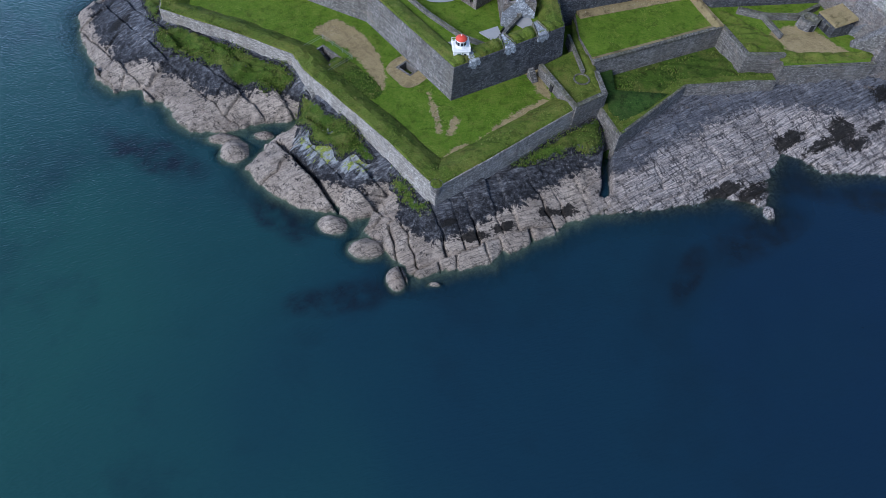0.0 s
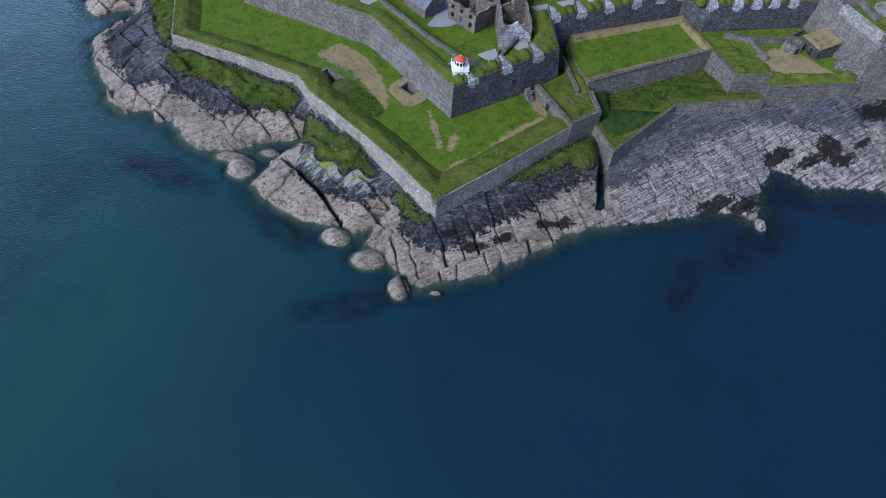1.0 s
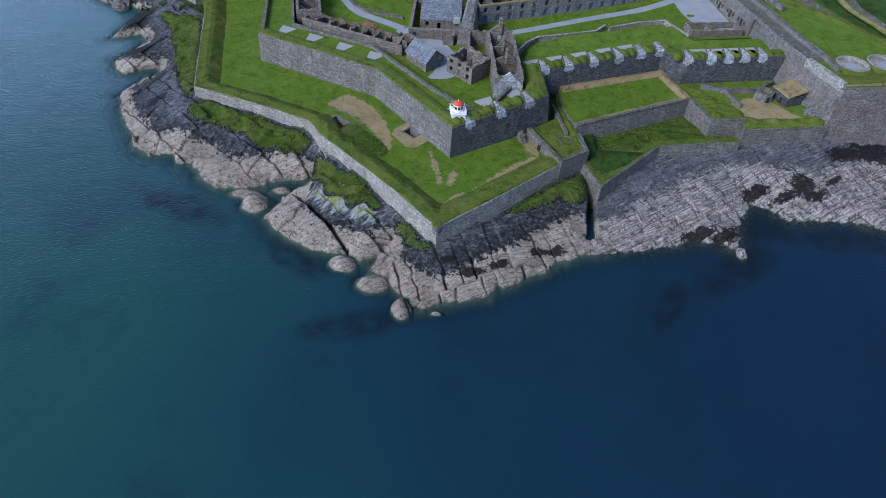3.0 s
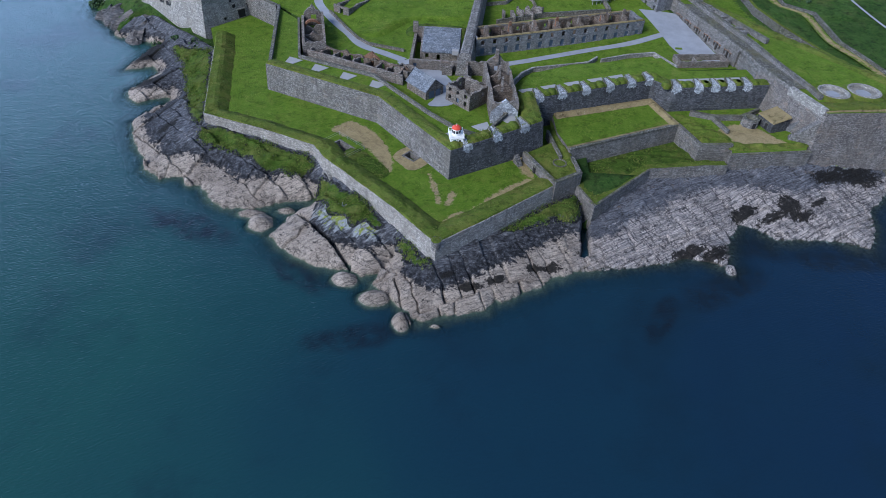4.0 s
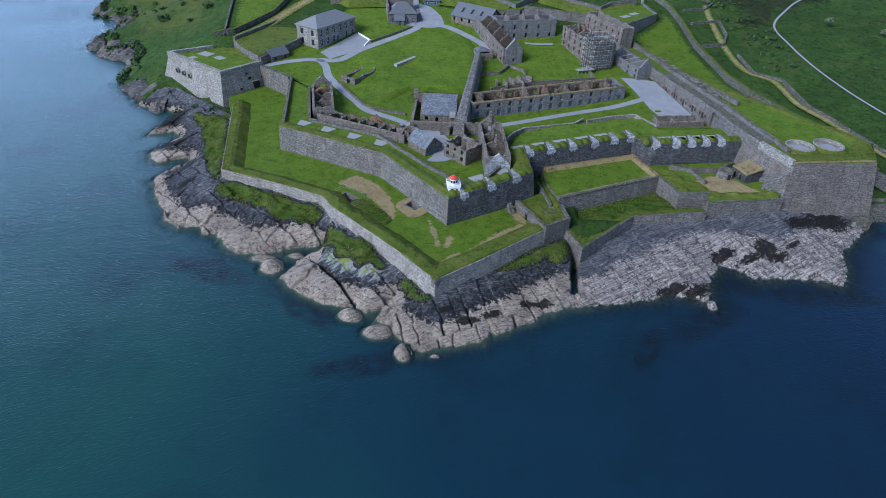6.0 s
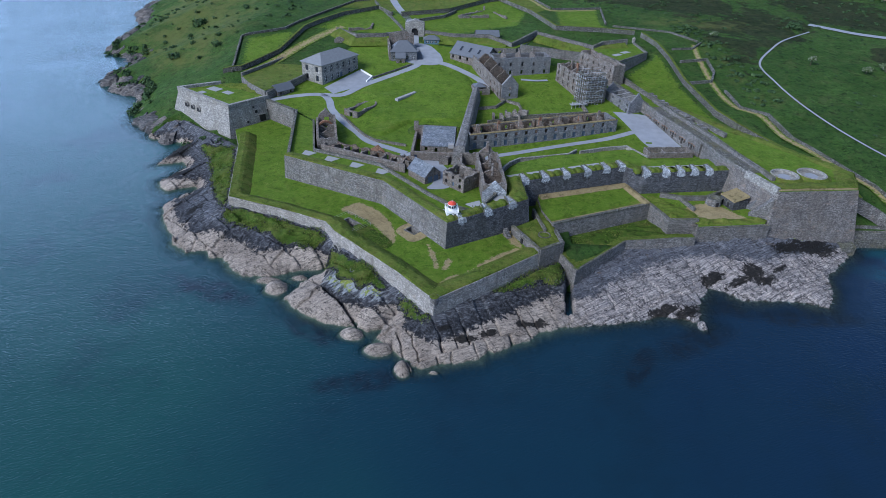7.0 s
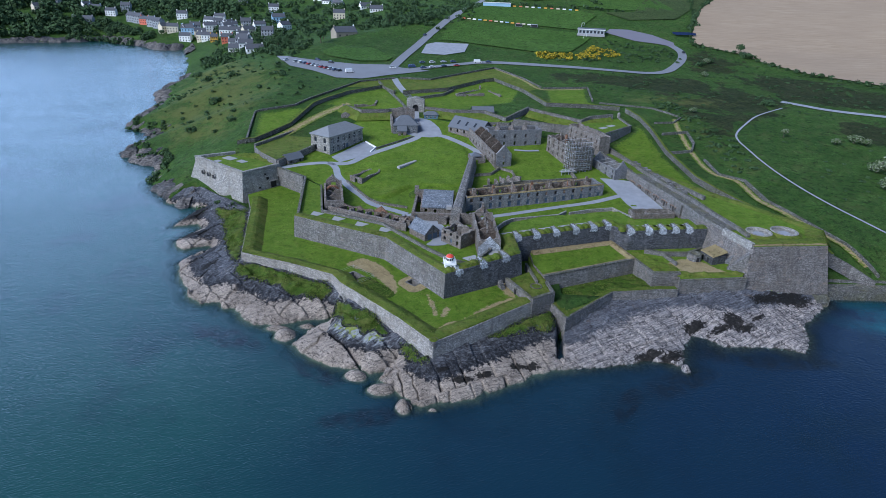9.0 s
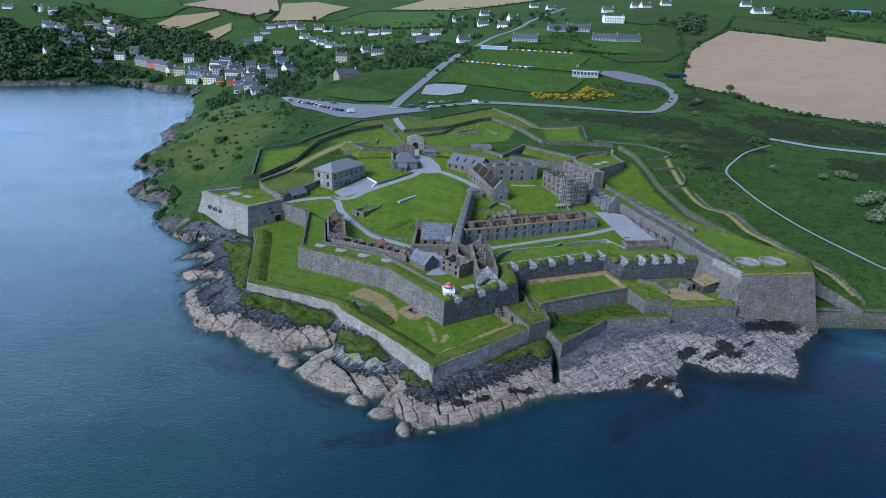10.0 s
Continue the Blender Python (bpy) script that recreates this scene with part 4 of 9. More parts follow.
# ---- the outer terrace ----
PIT = rect(-8.2, 35.3, 3.4, 2.4, -38)
SHAFT = rect(-27.2, 37.2, 5.6, 4.4, -40)
platform("terrace", TERRACE, 0.5, 8.2, "flat mown lawn of the outer terrace inside the sea wall", "lawn", batter=0.2, holes=(PIT, SHAFT))
structure("wall_sea", swept(OUTER, [(-0.55, 0.3), (0.0, 9.7), (0.8, 9.75), (0.9, 8.3)], [SEA_STONE], [0, 0, 0], name="wall_sea"), "grey rubble sea wall round the outer terrace", "wall")
structure("bank_outer", swept([(-80.5, 100.5)] + OUTER, [(0.12, 9.62), (0.5, 9.95), (2.4, 10.05), (3.6, 9.75), (5.4, 8.75), (6.6, 8.1)], [BANK], None, False, 1.2, 0.3, name="bank_outer"), "grassy earth bank behind the sea wall", "bank")


def lined_pit(name, outline, z, depth, label):
    b = Build()
    n = len(outline)
    rim = offset(outline, -0.45, True)
    low = [(x, y, z - depth) for x, y in outline]
    b.add([(x, y, z + 0.12) for x, y in outline] + low, [(i, n + i, n + (i + 1) % n, (i + 1) % n) for i in range(n)], 0)
    b.add(low, [tuple(range(n))], 1)
    b.add([(x, y, z + 0.12) for x, y in outline] + [(x, y, z + 0.12) for x, y in rim] + [(x, y, z - 0.1) for x, y in rim], [(i, (i + 1) % n, n + (i + 1) % n, n + i) for i in range(n)] + [(n + i, n + (i + 1) % n, 2 * n + (i + 1) % n, 2 * n + i) for i in range(n)], 0)
    return structure(name, b.mesh(name, [STONE, SLOPE]), label, "pit")


lined_pit("pit", PIT, 8.2, 1.8, "small square stone-lined pit in the lawn")
lined_pit("shaft", SHAFT, 8.2, 3.0, "sunken stone-lined stair well behind a wire fence")
fence = thing("wire_fence", -27.2, 37.2, 8.2, -40, "thin post and wire fence round the sunken stair", "fence")
for fx in (-5, -1.7, 1.7, 5):
    for fy in (-4, 4):
        part("post", Build().tube((fx, fy, -0.1), (fx, fy, 1.15), 0.05, 0.05, 6).mesh("post", [STEEL]), fence)
for fz in (0.55, 1.1):
    for fy in (-4, 4):
        part("wire", Build().tube((-5, fy, fz), (5, fy, fz), 0.025, 0.025, 5).mesh("wire", [STEEL]), fence)
    for fx in (-5, 5):
        part("wire", Build().tube((fx, -4, fz), (fx, 4, fz), 0.025, 0.025, 5).mesh("wire", [STEEL]), fence)
stairs = thing("shaft_stair", -27.2, 37.2, 8.2, -40, "worn stone steps going down into the stair well", "stairs")
for k in range(7):
    part("step", Build().box(-2.3 + k * 0.55, -1.0, -3.0, -1.75 + k * 0.55, 1.2, -0.3 - k * 0.32).mesh("step", [COPING]), stairs)

patch("worn_ground_a", blob([(-31, 45.5), (-25.8, 51), (-16.7, 42.8), (-12.4, 31), (-13.3, 27.3), (-16.8, 32.5), (-22.5, 40)], 1.0, 0.5, 1), 8.2, DRY, "bleached dry grass beside the sunken path", "worn grass")
RIM = blob([(-13, 34.8), (-9.2, 39.8), (-4, 37.2), (-3.8, 32.6), (-8, 29)], 1.0, 0.3, 2)
vs, fs = flat_with_holes(RIM, [offset(PIT, -0.4, True)], 8.24)
ring_mesh = mesh_from("worn_ground_b", vs, fs, [DRY])
rim_values(ring_mesh, [(-40, 0), (40, 0), (40, 80), (-40, 80)])
structure("worn_ground_b", ring_mesh, "ring of worn dry grass round the pit", "worn grass")
patch("worn_ground_c", blob([(-3.6, 27.6), (-2.4, 27.4), (-0.2, 21), (0.6, 17.2), (0.2, 15.4), (-1.2, 17.5)], 0.8, 0.25, 3), 8.2, DRY, "narrow worn track in the lawn", "worn grass")
patch("worn_ground_d", blob([(1.2, 15.8), (2.8, 15.4), (3.9, 20.5), (2.6, 21.4), (1.6, 18.5)], 0.8, 0.25, 4), 8.2, DRY, "short worn track in the lawn", "worn grass")
patch("worn_ground_e", blob([(0.8, 8.2), (5.2, 12.4), (9, 15.2), (9.8, 16.4), (6.4, 14.4), (2.4, 12.0)], 0.8, 0.4, 5), 8.2, DRY, "worn bare ground at the foot of the bank", "worn grass")
patch("worn_ground_f", blob([(9.2, 15.4), (14, 19.3), (20, 23), (24.8, 27.4), (23.2, 29.5), (18.4, 26.2), (15, 23.4), (11, 19.2)], 0.8, 0.6, 6), 8.2, DRY, "worn bare ground at the foot of the bank", "worn grass")
patch("worn_ground_g", blob([(17.8, 37.4), (20.8, 40.4), (22.2, 34.5), (23.6, 28.8), (20.6, 29.8), (19, 33.5)], 0.8, 0.3, 7), 8.2, DRY, "worn dry ground before the stone stair", "worn grass")
draped("sunken_path", blob([(-25.6, 34.6), (-22.6, 37.4), (-13.6, 28.6), (-14.4, 24.8), (-18, 26.4)], 1.2, 0.3, 8), SLOPE, "long rank grass in a sunken path", "long grass", 1.0, 0.05, 0.35, 0.9, lambda x, y: 0 * x + 8.2)

# stair traverse at the shoulder of the terrace
platform("traverse", [(21.3, 37.2), (28.2, 24.6), (34.3, 29), (32.2, 39.2), (29.5, 44)], 7.6, 9.9, "raised grassy shoulder of the terrace", "bank", (STONE, BANK), 0.1)
stone_wall("wall_traverse_a", [(20.9, 36.6, 8.2), (27.9, 23.9, 8.2)], 2.7, 0.9, "grey stone wall with a small doorway", deep=3)
stone_wall("wall_traverse_b", [(27.6, 23.9, 8.2), (34.7, 28.9, 8.2)], 2.8, 0.9, "grey stone end wall of the raised shoulder", deep=6)
stone_wall("wall_traverse_c", [(34.5, 28.9, 8.2), (33.2, 36.0, 8.2)], 2.5, 0.8, "grey stone wall above the ditch", deep=6)
stone_wall("wall_traverse_d", [(27.8, 47.9, 8.2), (30.3, 35.6, 8.2)], 2.6, 0.6, "grey stone wall across the shoulder", deep=1)
draped("bank_traverse", blob([(29, 47), (31.3, 35), (33.6, 31), (33.3, 38.5), (31, 46), (29.4, 55)], 1.2, 0.1, 3), BANK, "grassy bank along the shoulder of the terrace", "bank", 0.9, 0.0, 1.4, 0.4, lambda x, y: 0 * x + 9.9)
ring = thing("gun_ring", 29.9, 33.6, 9.9, 0, "round stone kerb of an old gun position in the grass", "gun ring")
b = Build()
for k in range(16):
    a0, a1 = 2 * math.pi * k / 16, 2 * math.pi * (k + 0.9) / 16
    q = [(math.cos(a) * r, math.sin(a) * r) for a, r in ((a0, 1.5), (a0, 1.85), (a1, 1.85), (a1, 1.5))]
    part("kerb_stone", Build().prism(q, -0.1, 0.22).mesh("kerb_stone", [COPING]), ring)
door = thing("wall_doorway", 23.6, 31.2, 8.2, -61.5, "small dark doorway in the grey stone wall", "doorway")
part("opening", Build().box(-0.45, -0.52, 0, 0.45, -0.3, 1.9).mesh("opening", [DARK]), door)
part("lintel", Build().box(-0.7, -0.56, 1.9, 0.7, -0.3, 2.15).mesh("lintel", [COPING]), door)
steps = thing("stone_stair", 20.4, 35.4, 8.2, -61.5, "short flight of pale stone steps against the wall", "stairs")
for k in range(6):
    part("step", Build().box(-1.0 + k * 0.42, -2.0, 0, -0.58 + k * 0.42 + 0.02, -0.6, 2.2 - k * 0.36).mesh("step", [STONE]), steps)

# turret stub at the salient
stub = thing("turret_stub", 0.05, 1.1, 8.6, 0, "round stub of a lost corner turret with grass on it", "turret stub")
part("drum", Build().tube((0, 0, -1.6), (0, 0, 1.35), 0.95, 1.25, 16).mesh("drum", [STONE]), stub)
part("turf", Build().tube((0, 0, 1.35), (0, 0, 1.6), 1.15, 0.7, 12).mesh("turf", [BANK]), stub)

# tunnel mouth in the sea wall
arch = thing("tunnel_arch", -28.9, 28.9, 3.6, -48, "dark arched drain tunnel through the sea wall", "archway")
b = Build()
n = 10
out_r = [(math.cos(math.pi * k / n) * 1.9, 1.2 + math.sin(math.pi * k / n) * 1.9) for k in range(n + 1)]
in_r = [(math.cos(math.pi * k / n) * 1.35, 1.2 + math.sin(math.pi * k / n) * 1.35) for k in range(n + 1)]
b.add([(x, -0.95, z) for x, z in out_r] + [(x, -0.95, z) for x, z in in_r] + [(x, 0.4, z) for x, z in out_r] + [(x, 0.4, z) for x, z in in_r],
      [(k, k + 1, n + 2 + k, n + 1 + k) for k in range(n)] + [(k + 1, k, 2 * n + 2 + k, 2 * n + 3 + k) for k in range(n)] + [(n + 1 + k, n + 2 + k, 3 * n + 4 + k, 3 * n + 3 + k) for k in range(n)])
part("ring", b.mesh("ring", [PALE]), arch)
part("hollow", Build().add([(x, -0.75, z) for x, z in in_r] + [(1.35, -0.75, -1.5), (-1.35, -0.75, -1.5)], [tuple(range(n + 2, -1, -1))]).mesh("hollow", [DARK]), arch)

# ---- the rampart ----
RAMP_LINE = [(-53.6, 67, 15.9), (-18.8, 51.5, 15.9), (1.9, 27, 15.9), (25.3, 42, 16.9), (24.2, 54, 16.9), (59, 69, 16.9), (64.5, 64.5, 16.9), (93.3, 70, 16.9)]
RAMP_FACE = [(-1.2, -11), (0, 0), (0.8, 0.02), (0.9, -1.2)]
INNER = [(-51.5, 101), (-45.2, 73.5), (-21.5, 64), (-16.5, 58.2), (-4.3, 44.6), (3, 37.8), (9.4, 34.6), (16.6, 47.6), (18, 51)]
rampart_poly = [p[:2] for p in RAMP_LINE] + [(95, 84), (70.5, 79.5), (66, 88), (36.5, 79.5), (24, 72), (19.5, 61), (20.5, 55)] + INNER[::-1] + [(-60, 110)]
platform("rampart", rampart_poly, 4, 15.2, "level grass walk on top of the rampart", "rampart", batter=0.3)
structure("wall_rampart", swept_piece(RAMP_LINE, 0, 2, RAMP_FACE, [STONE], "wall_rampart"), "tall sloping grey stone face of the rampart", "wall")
# from the salient on, the face away from the sun has its shade painted in
structure("wall_curtain", swept_piece(RAMP_LINE, 2, 7, RAMP_FACE, [CURTAIN], "wall_curtain"), "tall dark blue-grey stone face of the rampart, deepened with painted shade", "wall")
structure("bank_rampart", swept(RAMP_LINE, [(0.15, -0.1), (0.45, 0.35), (2.0, 0.55), (3.6, 0.2), (4.8, -0.9), (5.0, -1.9)], [BANK], None, False, 1.2, 0.25, name="bank_rampart"), "grassy parapet bank on the rampart, browned along its edge", "bank")
stone_wall("wall_inner", [(x, y, 15.2) for x, y in INNER], 1.0, 0.6, "low wall with pale coping along the back of the rampart", deep=3)
stone_wall("wall_flank", [(-52.6, 68, 15.2), (-60.5, 111, 15.2)], 1.1, 0.8, "low parapet wall with pale coping on the rampart's flank", deep=9)
stone_wall("wall_curtain_walk", [(18.2, 63, 14.6), (19, 68, 14.3), (21.6, 73.5, 14), (25, 77.3, 13.9), (34, 80.4, 13.9), (42.6, 83.4, 13.9), (46, 87.6, 13.9)], 0.8, 0.5, "low pale stone wall along the grassy walk", PALE, PALE, deep=2)
stone_wall("wall_curtain_walk_b", [(47, 86, 13.9), (56, 90.5, 13.9), (65, 93.2, 13.9), (69.8, 82.5, 14.6)], 0.8, 0.5, "low pale stone wall along the grassy walk", PALE, PALE, deep=2)


def embrasure(x, y, z, turn, pale=True, paved=True):
    """A gun embrasure: a sloping sill between splayed cheeks, a stone spill below, and sometimes a paved platform behind."""
    ob = thing("gun_embrasure", x, y, z, turn, "splayed gun embrasure of whitened stone in the parapet" if pale else "gun embrasure cut through the grassy parapet", "embrasure", "gun embrasures of the rampart")
    rows_ = [(-0.15, 0.1, 1.25), (0.55, 0.55, 1.05), (2.2, 0.8, 0.55), (3.6, 0.95, 0.3)]
    if pale:
        b = Build()
        for (y0, z0, w0), (y1, z1, w1) in zip(rows_, rows_[1:]):
            b.add([(-w0, y0, z0), (w0, y0, z0), (w1, y1, z1), (-w1, y1, z1), (-w0, y0, -1.1), (w0, y0, -1.1), (w1, y1, -1.1), (-w1, y1, -1.1)], [(0, 1, 2, 3), (0, 4, 5, 1), (1, 5, 6, 2), (3, 7, 4, 0)])
        part("sill", b.mesh("sill", [LIME]), ob)
        for s in (-1, 1):
            b = Build().add([(s * 1.25, -0.1, 0.05), (s * 1.5, 0.15, 0.5), (s * 0.6, 3.5, 1.3), (s * 0.3, 3.6, 0.95), (s * 1.8, 0.5, -0.6), (s * 0.9, 3.5, -0.6)], [(0, 1, 2, 3), (1, 4, 5, 2), (0, 4, 1), (3, 2, 5)])
            part("cheek", b.mesh("cheek", [COPING]), ob)
            hump = [(1.95, 0.25), (2.7, 0.15), (3.7, 0.3), (3.75, 2.6), (2.5, 3.5), (1.5, 3.3)]
            hump = [(s * x, y) for x, y in hump]
            top_ = [(s * 2.1, 0.9), (s * 2.7, 0.8), (s * 3.2, 1.0), (s * 3.2, 2.1), (s * 2.4, 2.7), (s * 1.8, 2.5)]
            b = Build().add([(x, y, -0.4) for x, y in hump] + [(x, y, 0.5) for x, y in hump] + [(x, y, 0.92) for x, y in top_], [(i, (i + 1) % 6, 6 + (i + 1) % 6, 6 + i) for i in range(6)] + [(6 + i, 6 + (i + 1) % 6, 12 + (i + 1) % 6, 12 + i) for i in range(6)] + [tuple(range(12, 18))])
            part("merlon", b.mesh("merlon", [BANK], True), ob, "grassy hump of the parapet")
    if pale:
        r = random.Random(int(x * 10) + 7)
        fan = [(1.25, -0.14, 0.1)] + [(1.6 - 0.32 * i + r.uniform(-0.1, 0.1), -0.2, -(0.9 + 0.6 * math.sin(math.pi * i / 10)) + r.uniform(-0.35, 0.35)) for i in range(11)] + [(-1.25, -0.14, 0.1)]
        fan = [(px, -0.16 + 0.11 * pz, pz) for px, _, pz in fan]
        k = len(fan)
        b = Build().add(fan + [(px * 0.9, 0.4, pz) for px, _, pz in fan], [(i, i + 1, k + i + 1, k + i) for i in range(k - 1)] + [(0, i + 1, i) for i in range(1, k - 1)])
        part("spill", b.mesh("spill", [LIME]), ob, "whitened stone below the sill")
    if paved:
        part("platform_slab", Build().prism([(-1.2, 4.6), (1.2, 4.6), (2.4, 8.4), (-2.4, 8.4)], 15.1 - z, 15.32 - z).mesh("platform_slab", [PAVING]), ob)
    return ob


for k, (ex, ey, ez, et) in enumerate([(6.0, 29.7, 15.95, 32.7), (13.4, 34.4, 16.3, 32.7), (20.5, 38.9, 16.7, 32.7), (25.2, 54.4, 16.9, 23.3), (31.8, 57.3, 16.9, 23.3), (38.8, 60.3, 16.9, 23.3), (46, 63.4, 16.9, 23.3), (52.6, 66.2, 16.9, 23.3), (58.2, 68.6, 16.9, 23.3), (65.2, 64.7, 16.9, 10.8), (71.8, 65.9, 16.9, 10.8), (76.8, 66.8, 16.9, 10.8), (81.6, 67.8, 16.9, 10.8), (86.6, 68.7, 16.9, 10.8)]):
    embrasure(ex, ey, ez, et, True, k != 8)
for ex, ey in [(-49.5, 65.2), (-41, 61.4), (-32, 57.4), (-23, 53.4)]:
    embrasure(ex, ey, 15.9, -24.0, False)

# lighthouse on the salient of the rampart
light = thing("lighthouse", 3.0, 31.8, 15.7, 10, "small white lighthouse with a railed gallery and red dome", "lighthouse")
b = Build().box(-1.75, -1.75, -0.8, 1.75, 1.75, 2.1)
part("base", b.mesh("base", [WHITE]), light)
part("gallery", Build().box(-2.0, -2.0, 2.1, 2.0, 2.0, 2.3).mesh("gallery", [WHITE]), light)
for k in range(4):
    for s in range(5):
        q = [(-1.9 + 0.95 * s, -1.9), (1.9, -1.9 + 0.95 * s), (1.9 - 0.95 * s, 1.9), (-1.9, 1.9 - 0.95 * s)][k]
        if s < 4:
            part("baluster", Build().tube((*q, 2.3), (*q, 3.3), 0.045, 0.045, 6).mesh("baluster", [WHITE]), light)
    for h in (2.8, 3.3):
        a, c = [((-1.9, -1.9), (1.9, -1.9)), ((1.9, -1.9), (1.9, 1.9)), ((1.9, 1.9), (-1.9, 1.9)), ((-1.9, 1.9), (-1.9, -1.9))][k]
        part("rail", Build().tube((*a, h), (*c, h), 0.04, 0.04, 6).mesh("rail", [WHITE]), light)
lantern = part("lantern", Build().tube((0, 0, 2.3), (0, 0, 4.3), 1.2, 1.15, 12).mesh("lantern", [WHITE]), light)
for k in range(5):
    a = radians(-90 + (k - 2) * 40)
    c, s = math.cos(a), math.sin(a)
    m = Matrix.Translation((c * 1.16, s * 1.16, 3.5)) @ Matrix.Rotation(a, 4, "Z")
    part("pane", Build().box(-0.02, -0.3, -0.4, 0.06, 0.3, 0.4).mesh("pane", [GLASS]), lantern, "", m)
b = Build()
for r0, z0, r1, z1 in ((1.35, 4.3, 1.2, 4.6), (1.2, 4.6, 0.75, 4.95), (0.75, 4.95, 0.2, 5.1)):
    b.tube((0, 0, z0), (0, 0, z1), r0, r1, 14)
part("dome", b.mesh("dome", [RED]), light, "red painted dome")
part("finial", Build().tube((0, 0, 5.05), (0, 0, 5.6), 0.1, 0.04, 6).mesh("finial", [WHITE]), light)
part("door", Build().box(-1.0, -1.8, -0.1, -0.2, -1.74, 1.6).mesh("door", [plain_material("green_paint", (0.03, 0.1, 0.06))]), light, "dark green door")
part("window", Build().box(0.5, -1.8, 0.7, 1.1, -1.74, 1.5).mesh("window", [GLASS]), light)

light.scale = (0.9, 0.9, 0.9)

# ---- works to the right of the terrace ----
RAV = [(32.9, 38.4), (65.2, 54.6), (60, 68.6), (29.8, 56.3), (30.2, 47)]
platform("ravelin", RAV, 4, 11.0, "lawn on a stone-faced outwork below the rampart", "lawn", batter=0.35)
structure("bank_ravelin", swept(RAV[1:4], [(0.2, 11.0), (0.5, 11.7), (1.6, 11.8), (2.8, 11.05)], [STRAW], None, False, 1.2, 0.15, name="bank_ravelin"), "low dry grassy rim round the outwork lawn", "bank")
structure("rim_ravelin", swept(RAV[:2], [(-0.1, 10.7), (-0.1, 11.25), (0.7, 11.25), (1.6, 11.02)], [COPING, STRAW], [0, 0, 1], False, 1.5, 0.08, name="rim_ravelin"), "pale stone edge of the outwork lawn", "coping")
platform("ditch_lawn", [(32, 37.5), (65, 54.5), (77, 46.5), (76.5, 42.5), (54.2, 38.6), (38.0, 21.8), (34.0, 29)], 2, 5.7, "rough green lawn in the sunken ditch", "lawn", (STONE, SLOPE))
for outline in ([(34.4, 37.4), (50, 45.6), (55.5, 41.2), (38.5, 24), (35.2, 29.5)], [(49, 45.4), (64, 52.8), (74.6, 46), (74.6, 43.2), (55, 40.4)]):
    draped("ditch_grass", resample(outline, 1.5, True), SLOPE, "uneven rank grass in the ditch", "long grass", 1.2, 0.0, 0.5, 0.3, lambda x, y: 0 * x + 5.72)
SEAWALL = [(34.0, 29.0), (37.6, 20.4), (54.4, 37.4), (69.8, 40.4), (76.0, 41.2)]
structure("wall_ditch", swept(SEAWALL, [(-0.8, 0.2), (-0.25, 7.2), (0.3, 7.25), (2.3, 7.1), (2.7, 5.6)], [STONE, COPING, BANK], [0, 1, 2, 2], False, 1.5, 0.12, name="wall_ditch"), "low grey sea wall with a grassy top round the ditch", "wall")
BATT = [(65, 55.5), (68.7, 45.4), (77.6, 46.6), (76.8, 43.2), (98, 46.9), (104, 58), (94, 70.5), (64.5, 64.5), (60, 69)]
platform("battery", BATT, 1, 9.9, "lower battery yard with worn grass", "yard", batter=0.5)
stone_wall("wall_battery_a", [(64.9, 55.6, 9.9), (68.7, 45.2, 9.9), (77.6, 46.3, 9.9)], 1.1, 0.9, "grey stone wall of the lower battery", deep=8)
stone_wall("wall_battery_b", [(76.5, 43.1, 9.0), (99.5, 47.1, 9.0)], 0.7, 0.9, "low grey stone sea wall of the lower battery", deep=9)
draped("bank_battery", blob([(66, 55), (69.6, 47), (77, 48.4), (77.8, 44.4), (97, 47.8), (98, 50.4), (80, 48.6), (78.4, 52), (72, 58), (66.5, 63)], 1.0, 0.15, 4), BANK, "green earth bank of the lower battery", "bank", 0.9, 0.0, 1.0, 0.4, lambda x, y: 0 * x + 9.9)
patch("worn_yard", blob([(76.4, 55.2), (85, 59), (92, 52.5), (94.5, 48.6), (80.5, 48), (78.5, 51)], 1.0, 0.3, 9), 9.9, DRY, "bleached grass in the lower battery yard", "worn grass")
stone_wall("wall_yard_a", [(70, 62.2, 9.9), (76.3, 60.4, 9.9), (84.5, 61.2, 9.9), (91, 66, 9.9)], 1.6, 0.7, "curved grey stone wall at the back of the yard")
stone_wall("wall_yard_b", [(76.2, 60, 9.9), (78.4, 53, 9.9)], 1.3, 0.6, "short grey stone wall of the yard")
cas = thing("guard_hut", 86.2, 58.8, 9.9, 10, "small eight-sided stone cell with a whitened broken vault", "hut")
ring8 = [(math.cos(math.pi * (k + 0.5) / 4), math.sin(math.pi * (k + 0.5) / 4)) for k in range(8)]
b = Build()
for r0, z0, r1, z1, sl in ((2.5, -0.2, 2.3, 2.1, 0), (2.3, 2.1, 2.45, 2.15, 1), (2.45, 2.15, 2.4, 2.4, 1), (2.4, 2.4, 1.7, 2.45, 1), (1.7, 2.45, 1.1, 1.5, 1), (1.1, 1.5, 0.05, 1.7, 1)):
    b.add([(x * r, y * r, z) for r, z in ((r0, z0), (r1, z1)) for x, y in ring8], [(k, (k + 1) % 8, 8 + (k + 1) % 8, 8 + k) for k in range(8)], sl)
part("wall", b.mesh("wall", [STONE, COPING]), cas)
part("doorway", Build().box(-0.45, -2.36, 0, 0.45, -2.1, 1.7).mesh("doorway", [DARK]), cas)
cas2 = thing("casemate", 91.6, 58.4, 9.9, -70, "small stone casemate with a brown turf roof and dark openings", "casemate")
